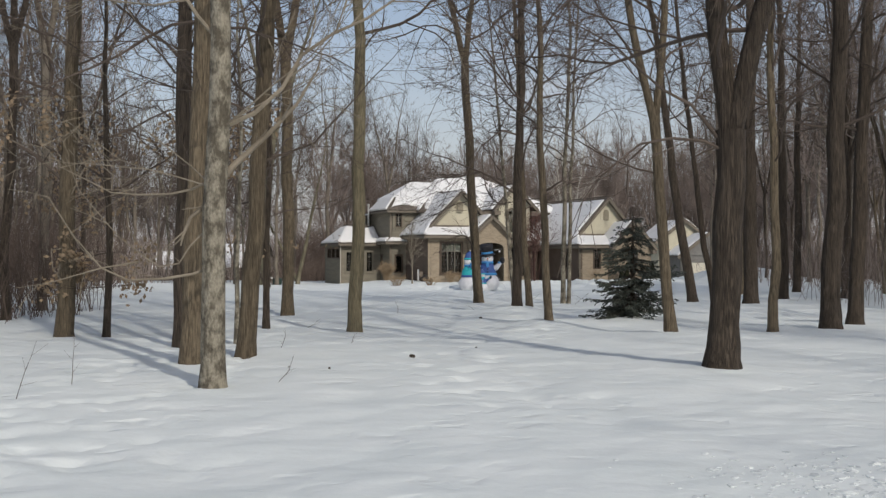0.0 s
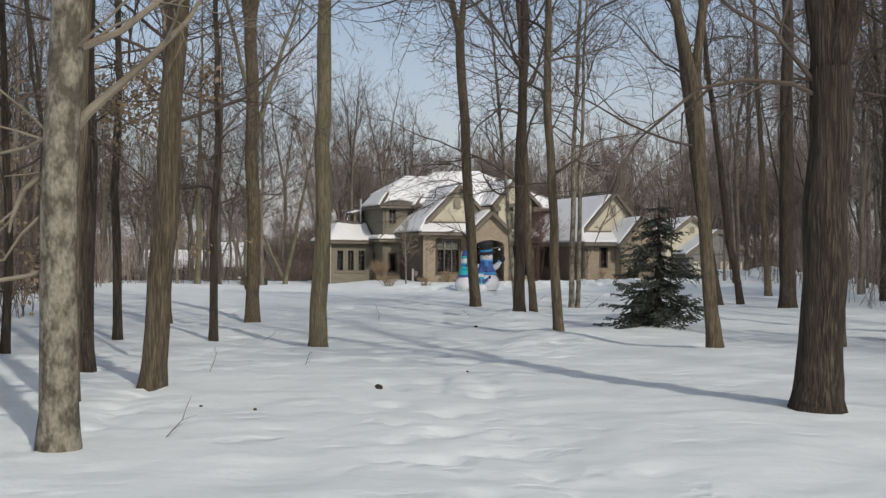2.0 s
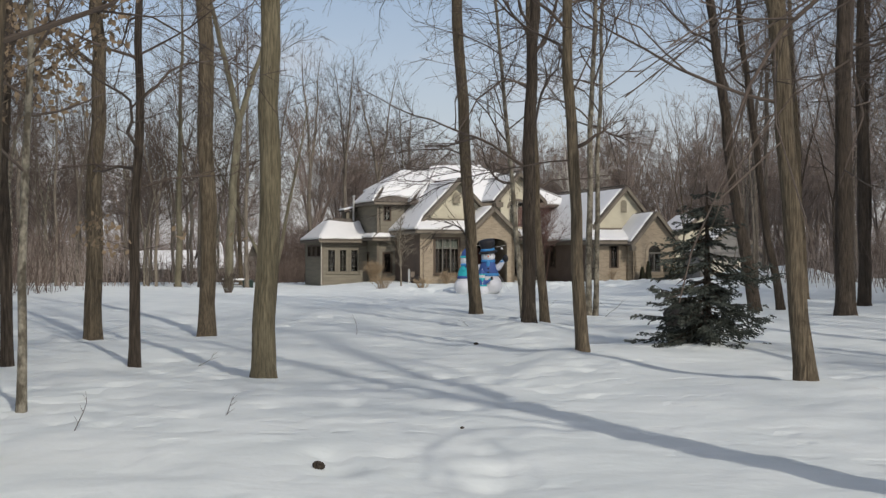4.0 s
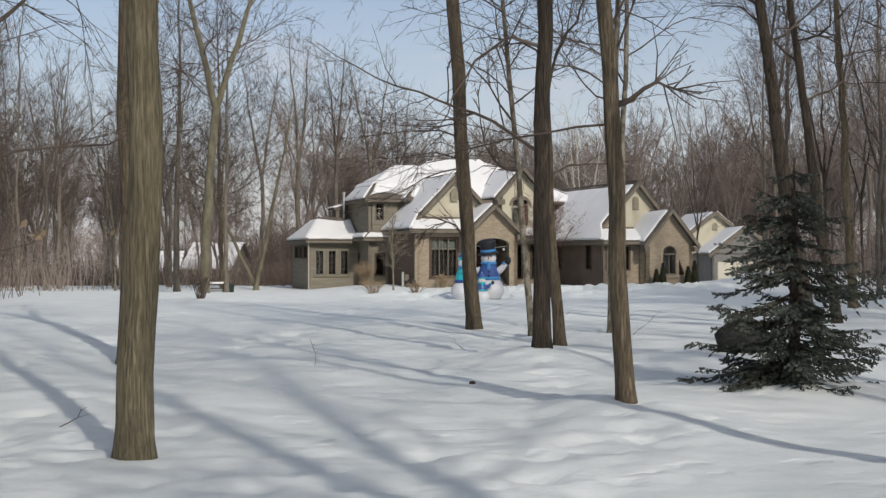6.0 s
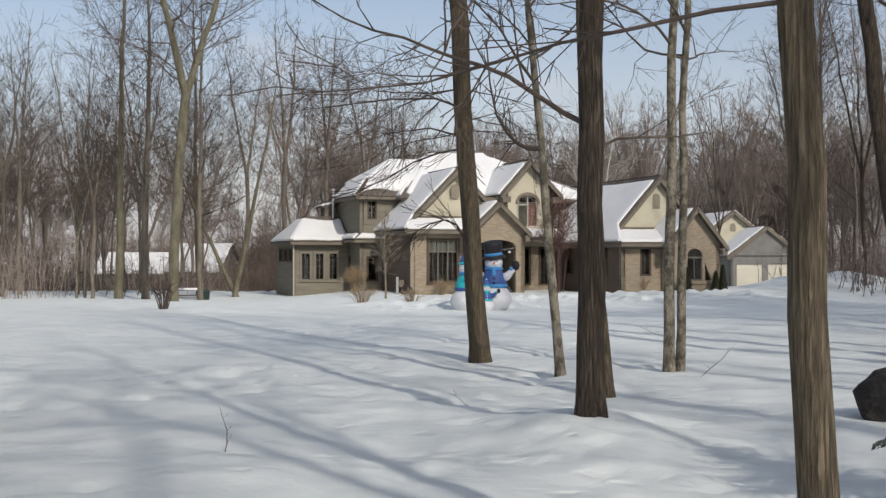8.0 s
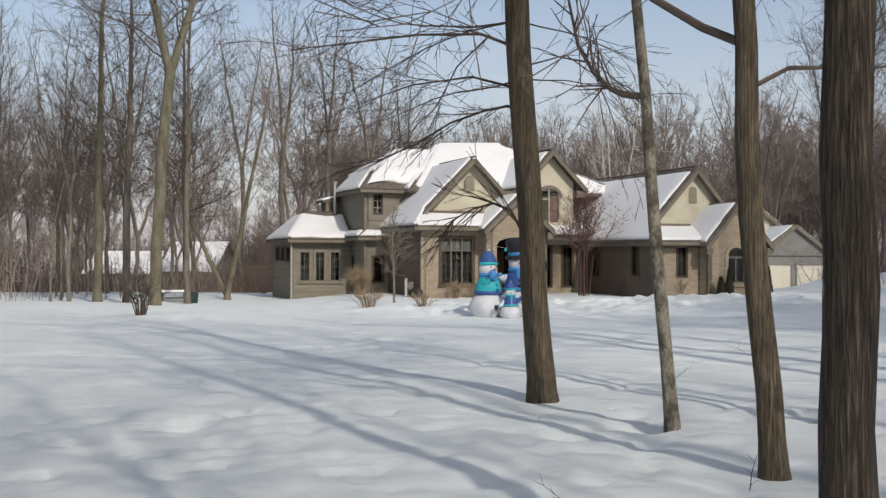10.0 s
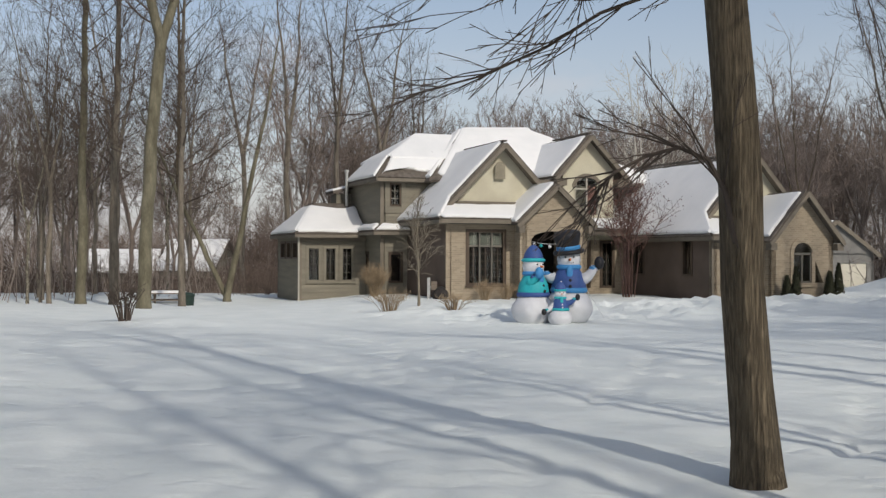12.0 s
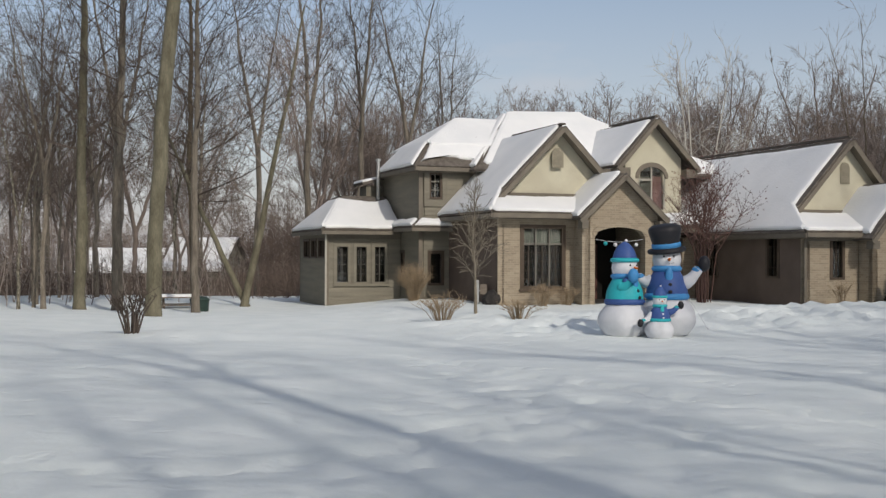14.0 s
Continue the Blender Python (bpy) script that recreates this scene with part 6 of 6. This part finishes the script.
def shrub(name, x, y, H, R, stems, mat, label, seed, twigs=5, category="shrub", upright=0.5, thick=0.012, sub=True, bare=-0.3, leaves=0):
    r = random.Random(seed)
    tips = []
    t = empty(name, pose(x, y, height(x, y, True)), label, category)
    V, F, W, K = [], [], [], []
    for _ in range(stems):
        az, out = r.uniform(0, 6.28), r.random() ** 0.6
        base = Vector((math.cos(az), math.sin(az), 0)) * R * 0.18 * out
        top = Vector((math.cos(az) * R * out, math.sin(az) * R * out, H * r.uniform(0.65, 1.0) * (1 - 0.25 * out)))
        mid = base.lerp(top, 0.5) + Vector((-math.cos(az), -math.sin(az), 0)) * R * 0.15 * upright + Vector((0, 0, 0.04))
        base.z = -0.12
        tube(V, F, [base, mid, top], [thick, thick * 0.7, thick * 0.3], 4)
        for _ in range(twigs):
            q = mid.lerp(top, r.uniform(bare, 0.95))
            e = q + Vector((r.gauss(0, 0.5), r.gauss(0, 0.5), r.uniform(0.3, 1.1))) * H * 0.22
            tube(W, K, [q, e], [thick * 0.45, thick * 0.2], 3)
            tips.append(e)
            if sub:
                for _ in range(2):
                    q2 = q.lerp(e, r.uniform(0.3, 0.9))
                    tube(W, K, [q2, q2 + Vector((r.gauss(0, 0.5), r.gauss(0, 0.5), r.uniform(0.2, 0.9))) * H * 0.1], [thick * 0.3, thick * 0.15], 3)
    mesh_part("stem_clump", listed("stem_clump", V, F), mat, t)
    tagged(mesh_part("twig_spray", listed("twig_spray", W, K), mat, t), "fine bare twigs", kind="stuff")
    if leaves:
        mesh_part("dead_leaves", leaf_mesh(r, tips, leaves, 0.085, 0.5), REDLEAF, t, "dried red-brown leaves still hanging")
    return t


def at_house(u, v):
    p = HOUSE_AT @ Vector((u, v, 0))
    return p.x, p.y


shrub("bare_shrub", -3.0, 72.2, 0.95, 0.95, 44, TANTWIG, "low bare tan shrub poking out of the snow", 1)
shrub("bare_shrub", -0.83, 71.9, 0.6, 0.85, 40, TANTWIG, "low bare brown shrub poking out of the snow", 2)
shrub("round_shrub", *at_house(-2.75, 3.8), 1.45, 0.8, 130, TANTWIG, "rounded dense tan shrub beside the house", 3, twigs=9, thick=0.007)
shrub("round_shrub", *at_house(0.4, -0.8), 0.85, 0.6, 60, TANTWIG, "rounded tan shrub under the front window", 5, twigs=8, thick=0.006)
shrub("round_shrub", *at_house(1.4, -0.7), 0.75, 0.55, 50, TANTWIG, "rounded tan shrub under the front window", 6, twigs=8, thick=0.006)
shrub("red_shrub", *at_house(6.65, -1.2), 5.3, 1.7, 17, REDTWIG, "tall bare reddish multi-stemmed shrub before the house", 7, twigs=17, thick=0.024, upright=1.6, bare=0.15, leaves=520)
shrub("bare_shrub", *at_house(9.2, -5.6), 0.9, 0.6, 24, TANTWIG, "thin bare shrub against the brick wing", 8)
shrub("bare_shrub", -10.34, 66.6, 1.2, 0.85, 16, TWIG, "dark multi-stemmed bare shrub in the snow", 9, thick=0.028)
tree(50, -2.01, 73.2, 0.045, H=3.6, lean=(0.0, 0), first=0.9, limbs=40, bark=PALETWIG, twig=PALETWIG, reach=0.46, tilts=(38, 62, 20), label="young bare ornamental tree beside the house", group="", P=fine_tree(seg=(0.3, 0.25, 0.2, 0.2), many=(6.5, 7.0), levels=3, thin=0.0055))


def evergreen(x, y, H, R, seed):
    r = random.Random(seed)
    V, F = [], []
    for _ in range(900):
        t = r.random()
        rad = R * (1 - t) ** 0.7 * math.sqrt(r.uniform(0.45, 1.0))
        az = r.uniform(0, 6.283)
        p = Vector((math.cos(az) * rad, math.sin(az) * rad, t * H))
        up = Vector((math.cos(az) * 0.5, math.sin(az) * 0.5, 1)) + Vector((r.gauss(0, 0.4), r.gauss(0, 0.4), 0))
        up = up.normalized() * 0.12
        sd = Vector((-math.sin(az), math.cos(az), r.gauss(0, 0.3))) * 0.035
        o = len(V)
        V += [p - sd, p + sd, p + up]
        F.append((o, o + 1, o + 2))
    tube(V, F, [Vector((0, 0, -0.15)), Vector((0, 0, H * 0.8))], [0.04, 0.01], 5)
    ob = mesh_part("evergreen_shrub", listed("evergreen_shrub", V, F), YEW)
    ob.matrix_world = pose(x, y, height(x, y, True))
    tagged(ob, "narrow cone-shaped dark evergreen beside the arched window", "shrub", "clipped evergreens")


for k, (u, v, h) in enumerate(((11.2, -5.7, 0.9), (11.55, -5.8, 1.25), (13.25, -5.7, 0.9), (13.6, -5.8, 1.25))):
    evergreen(*at_house(u, v), h, 0.24, k)


# ---- the inflatable snow figures ----
def turned(profile, n=28, squash=1.0, lumps=0.0, seed=0):
    """A surface of revolution from (radius, height) pairs."""
    bm = bmesh.new()
    rings = []
    for rr, z in profile:
        ring = []
        for k in range(n):
            w = 6.28318 * k / n
            q = rr * (1 + lumps * noise.noise((math.cos(w) * 2 + seed, math.sin(w) * 2, z * 3)))
            ring.append(bm.verts.new((q * math.cos(w), q * math.sin(w) * squash, z)))
        rings.append(ring)
    for a, b in zip(rings, rings[1:]):
        for k in range(n):
            bm.faces.new((a[k], a[(k + 1) % n], b[(k + 1) % n], b[k]))
    bm.faces.new(rings[0])
    bm.faces.new(rings[-1])
    return bm


def ball(c, r, stretch=(1, 1, 1), sub=2):
    bm = bmesh.new()
    bmesh.ops.create_icosphere(bm, subdivisions=sub, radius=r)
    for v in bm.verts:
        v.co = Vector((v.co.x * stretch[0] + c[0], v.co.y * stretch[1] + c[1], v.co.z * stretch[2] + c[2]))
    return bm


def bulge(r0, z0, r1, z1, mid, n=9):
    """Radii of a puffed section between two rims."""
    return [(r0 + (r1 - r0) * t + mid * math.sin(math.pi * t), z0 + (z1 - z0) * t) for t in (i / n for i in range(n + 1))]


def limb(p, q, r0, r1, bow=0.08):
    V, F = [], []
    p, q = Vector(p), Vector(q)
    pts = [p.lerp(q, s) + Vector((0, 0, -bow * math.sin(math.pi * s))) for s in (0, 0.25, 0.5, 0.75, 1)]
    tube(V, F, pts, [r0, r0 * 1.06, (r0 + r1) / 2 * 1.05, r1 * 1.05, r1], 14)
    return listed("arm", V, F)


def snow_figure(x, y, turn, s, coat, coat_mat, hem_mat, hat, scarf_mat, arms, label):
    f = empty("inflatable_snowman", pose(x, y, height(x, y, True) - 0.04, 0, 0, turn) @ Matrix.Scale(s, 4), label, "inflatable", "inflatable snow figures")
    part("base", turned(bulge(0.47, 0.0, 0.41, 0.84, 0.22), lumps=0.05), NYLON_WHITE, f, "puffed white lower body", smooth=True)
    part("coat", turned(bulge(0.47, 0.80, 0.25, 1.50, 0.075), lumps=0.04, seed=3), coat_mat, f, coat, smooth=True)
    part("hem", turned(bulge(0.475, 0.80, 0.47, 0.94, 0.035)), hem_mat, f, smooth=True)
    part("head", turned([(0.05, 1.42), (0.2, 1.45), (0.295, 1.56), (0.325, 1.70), (0.30, 1.84), (0.2, 1.94), (0.06, 1.98)], lumps=0.02), NYLON_WHITE, f, smooth=True)
    part("scarf", turned(bulge(0.25, 1.40, 0.27, 1.58, 0.085)), scarf_mat, f, smooth=True)
    part("scarf_end", ball((0.02, -0.36, 1.34), 0.1, (0.9, 0.5, 1.9)), scarf_mat, f, smooth=True)
    part("nose", turned([(0.001, 0.17), (0.018, 0.12), (0.033, 0.05), (0.04, 0.0)], n=12), NYLON_ORANGE, f, smooth=True).matrix_local = pose(0.03, -0.31, 1.70, 90, 0, 0)
    for dx in (-0.09, 0.13):
        part("eye", ball((dx, -0.30, 1.77), 0.026), NYLON_BLACK, f, smooth=True)
    for k in range(5):
        a = radians(-52 + 26 * k)
        part("mouth_dot", ball((0.03 + math.sin(a) * 0.12, -0.305 + 0.03 * abs(math.sin(a)), 1.655 - 0.05 * math.cos(a)), 0.012, sub=1), NYLON_BLACK, f)
    for k in range(3):
        part("button", ball((0.04, -0.37 - 0.065 * k, 1.30 - 0.16 * k), 0.045, (1, 0.5, 1)), NYLON_BLACK if hem_mat is not NYLON_TEAL else NYLON_WHITE, f, smooth=True)
    if hat == "top":
        h = part("top_hat", turned([(0.30, 1.85), (0.41, 1.86), (0.44, 1.90), (0.42, 1.95), (0.31, 1.98), (0.30, 2.06), (0.34, 2.22), (0.375, 2.36), (0.36, 2.44), (0.27, 2.49), (0.12, 2.51)], lumps=0.04), NYLON_BLACK, f, "tall puffed black top hat", smooth=True)
        part("hat_band", turned([(0.312, 1.96), (0.33, 1.975), (0.33, 2.06), (0.315, 2.08)]), NYLON_SKY, h, smooth=True)
        h.matrix_local = pose(0, 0, 1.88, 6, -6, 0) @ pose(0, 0, -1.88)
    else:
        h = part("knit_hat", turned([(0.31, 1.90), (0.30, 1.98), (0.26, 2.10), (0.19, 2.22), (0.1, 2.31), (0.03, 2.35)], lumps=0.04), NYLON_BLUE, f, "pointed blue knit hat", smooth=True)
        part("hat_rim", turned(bulge(0.32, 1.84, 0.31, 1.95, 0.045)), NYLON_TEAL, h, smooth=True)
        part("bobble", ball((0.04, 0, 2.37), 0.045), NYLON_WHITE, h, smooth=True)
    for p, q, sleeve, mitt in arms:
        a = mesh_part("arm", limb(p, q, 0.15, 0.11), sleeve, f, smooth=True)
        d = (Vector(q) - Vector(p)).normalized()
        part("cuff", ball(Vector(q) - d * 0.05, 0.125, (1, 1, 0.7)), hem_mat, a, smooth=True)
        part("mitten", ball(Vector(q) + d * 0.16, 0.155, (0.9, 0.85, 1.2)), mitt, a, smooth=True)
    return f


snow_figure(1.54, 67.7, 34, 1.0, "teal coat with dark buttons", NYLON_TEAL, NYLON_BLUE, "knit", NYLON_SKY,
            [((-0.26, -0.15, 1.26), (-0.20, -0.36, 1.42), NYLON_TEAL, NYLON_SKY)],
            "inflated snow figure in a teal coat and blue knit hat")
snow_figure(2.62, 67.9, -6, 1.10, "blue coat with dark buttons", NYLON_BLUE, NYLON_SKY, "top", NYLON_SKY,
            [((0.34, 0.0, 1.16), (0.70, -0.10, 1.50), NYLON_WHITE, NYLON_BLACK), ((-0.32, 0, 1.22), (-0.66, 0.02, 1.32), NYLON_WHITE, NYLON_WHITE)],
            "large inflated snow figure in a black top hat and blue coat")
snow_figure(2.27, 66.95, 4, 0.54, "small blue coat with white buttons", NYLON_BLUE, NYLON_TEAL, "knit", NYLON_TEAL,
            [((0.34, 0.0, 1.2), (0.78, -0.1, 1.45), NYLON_BLUE, NYLON_BLACK), ((-0.34, 0, 1.15), (-0.78, -0.1, 0.82), NYLON_WHITE, NYLON_BLACK)],
            "small inflated snow figure in a blue coat")
V, F = [], []
tube(V, F, [Vector((3.05, 67.9, 0.92)), Vector((3.72, 68.2, -0.1))], [0.007, 0.007], 5)
rope = mesh_part("guy_rope", listed("guy_rope", V, F), NYLON_WHITE)
tagged(rope, "pale guy rope staked in the snow beside the inflatable", "rope")

# ---- string and baubles across the porch arch ----
garland = empty("porch_garland", HOUSE_AT, "thin string with hanging baubles across the porch arch", "garland")
V, F = [], []
tube(V, F, [Vector((2.5 + 1.96 * i / 10, -0.66, 2.36 - 0.10 * math.sin(math.pi * i / 10))) for i in range(11)], [0.008] * 11, 4)
mesh_part("string", listed("string", V, F), NYLON_WHITE, garland)
for u, z, mat in ((2.95, 2.20, NYLON_TEAL), (3.35, 2.16, NYLON_WHITE), (4.2, 2.16, NYLON_WHITE)):
    part("bauble", ball((u, -0.66, z), 0.075), mat, garland, smooth=True)


# ---- small things on the snow ----
def stray_twig(x, y, length, turn, seed, thick=0.0048, upright=0.3):
    r = random.Random(seed)
    V, F = [], []
    a = radians(turn)
    p = Vector((0, 0, -0.03))
    pts = [p]
    for k in range(4):
        p = p + Vector((math.cos(a), math.sin(a), upright + r.gauss(0, 0.2))).normalized() * length / 4
        a += r.gauss(0, 0.3)
        pts.append(p)
    tube(V, F, pts, [thick, thick, thick * 0.8, thick * 0.6, thick * 0.3], 4)
    for k in (1, 2, 3):
        e = pts[k] + Vector((math.cos(a + r.choice((-0.8, 0.8))), math.sin(a + 0.5), r.uniform(0.2, 0.9))) * length * 0.22
        tube(V, F, [pts[k], e], [thick * 0.5, thick * 0.25], 3)
    ob = mesh_part("fallen_twig", listed("fallen_twig", V, F), TWIG)
    ob.matrix_world = pose(x, y, height(x, y, True))
    tagged(ob, "thin dark twig sticking out of the snow", "twig", "twigs in the snow")


for k, (x, y, ln, tn, up) in enumerate(((-1.32, 32.6, 0.5, 80, 1.6), (1.08, 36.2, 0.5, 140, 0.5), (-5.0, 13.3, 0.75, 60, 2.5), (-4.8, 14.7, 0.7, 100, 2.5),
                                        (-2.16, 14.8, 0.5, 40, 1.2), (2.5, 36.9, 0.4, 60, 1.5), (4.5, 39.2, 0.9, 15, 0.6), (3.5, 45.0, 0.6, -40, 0.6),
                                        (-3.3, 27.0, 0.6, 20, 0.5), (-2.9, 20.3, 0.45, 70, 1.3), (5.8, 47.5, 1.0, 150, 0.35), (-1.75, 21.3, 0.3, 50, 0.9))):
    stray_twig(x, y, ln, tn, 60 + k, upright=up)


def clump(x, y, s, seed):
    bm = bmesh.new()
    bmesh.ops.create_icosphere(bm, subdivisions=2, radius=s)
    for v in bm.verts:
        v.co *= 1 + 0.4 * noise.noise(v.co * 14 + Vector((seed, 0, 0)))
        v.co.z *= 0.7
    ob = part("leaf_clump", bm, BARKDARK)
    ob.matrix_world = pose(x, y, height(x, y, True) + s * 0.35)
    tagged(ob, "dark fallen leaf clump on the snow", "debris", "debris on the snow")


for k, (x, y, s) in enumerate(((-0.51, 18.6, 0.05), (1.0, 30.3, 0.045), (-1.66, 16.6, 0.022), (-2.3, 17.0, 0.018), (0.6, 20.5, 0.02))):
    clump(x, y, s, k)


def broken_crust():
    """Lumps of dirty snow thrown up at the road's edge, too many to count."""
    r = random.Random(31)
    bm = bmesh.new()
    bmesh.ops.create_icosphere(bm, subdivisions=1, radius=1)
    bm.verts.ensure_lookup_table()
    ball_v = [v.co.copy() for v in bm.verts]
    ball_f = [tuple(v.index for v in f.verts) for f in bm.faces]
    bm.free()
    V, F = [], []
    for _ in range(700):
        x, y = 3.4 + r.gauss(0, 0.7), 8.1 + r.gauss(0, 0.6)
        s = r.uniform(0.008, 0.03) if r.random() < 0.93 else r.uniform(0.03, 0.055)
        lx, ly, lz = s * r.uniform(0.8, 1.5), s * r.uniform(0.8, 1.5), s * r.uniform(0.25, 0.55)
        a, z, o = r.uniform(0, 6.28), height(x, y, True), len(V)
        for c in ball_v:
            c = c * (1 + 0.5 * noise.noise(c * 1.7 + Vector((x * 9, y * 7, 0))))
            px, py = c.x * lx, c.y * ly
            V.append((x + px * math.cos(a) - py * math.sin(a), y + px * math.sin(a) + py * math.cos(a), z + c.z * lz))
        F += [tuple(i + o for i in f) for f in ball_f]
    ob = mesh_part("broken_crust", listed("broken_crust", V, F), SLUSH)
    tagged(ob, "grey broken lumps of dirty snow at the road's edge", "snow", kind="stuff")


broken_crust()


# ---- yard furniture at the edge of the wood ----
def picnic_table(x, y, turn):
    t = empty("picnic_table", pose(x, y, height(x, y, True) - 0.3, 0, 0, turn), "weathered wooden picnic table dusted with snow", "table")
    for k in range(4):
        part("table_board", boxes((-0.8, 0.8, -0.34 + k * 0.17, -0.18 + k * 0.17, 0.70, 0.74)), WEATHERED, t)
    for s in (-1, 1):
        part("bench_board", boxes((-0.8, 0.8, s * 0.65 - 0.12, s * 0.65 + 0.12, 0.42, 0.46)), WEATHERED, t)
        part("leg", beam((s * 0.55, -0.6, -0.1), (s * 0.55, 0.2, 0.70), 0.05, 0.09), WEATHERED, t)
        part("leg", beam((s * 0.6, 0.6, -0.1), (s * 0.6, -0.2, 0.70), 0.05, 0.09), WEATHERED, t)
        part("bearer", boxes((s * 0.55 - 0.03, s * 0.55 + 0.03, -0.76, 0.76, 0.36, 0.42)), WEATHERED, t)
    part("snow_cap", snow_slab([(-0.78, -0.32, 0.742), (0.78, -0.32, 0.742), (0.78, 0.32, 0.742), (-0.78, 0.32, 0.742)], 0.1, 3, 0.03), SNOW, t, smooth=True)


picnic_table(-13.0, 82.5, 15)


def bin_(x, y):
    b = empty("storage_bin", pose(x, y, height(x, y, True) - 0.28), "dark green plastic bin standing in the snow", "bin")
    part("body", turned([(0.26, 0.0), (0.30, 0.05), (0.34, 0.62), (0.35, 0.66)], n=16), GREENPLASTIC, b, smooth=True)
    part("lid", turned([(0.37, 0.66), (0.37, 0.70), (0.28, 0.78), (0.1, 0.81)], n=16), GREENPLASTIC, b, smooth=True)


bin_(-11.8, 80.6)


def utility_post(u, v):
    x, y = at_house(u, v)
    t = empty("utility_post", pose(x, y, height(x, y, True) - 0.1), "grey utility post with a meter box beside the wall", "utility post")
    part("post", boxes((-0.06, 0.06, -0.06, 0.06, 0, 0.95)), METAL, t)
    part("meter_box", boxes((0.10, 0.34, -0.1, 0.1, 0.45, 0.8)), WEATHERED, t)
    part("strut", boxes((0.06, 0.11, -0.03, 0.03, 0.55, 0.6)), METAL, t)


utility_post(-1.35, 0.9)
boulder(*at_house(-1.15, 0.1), 0.32, 0.3, 0.34)
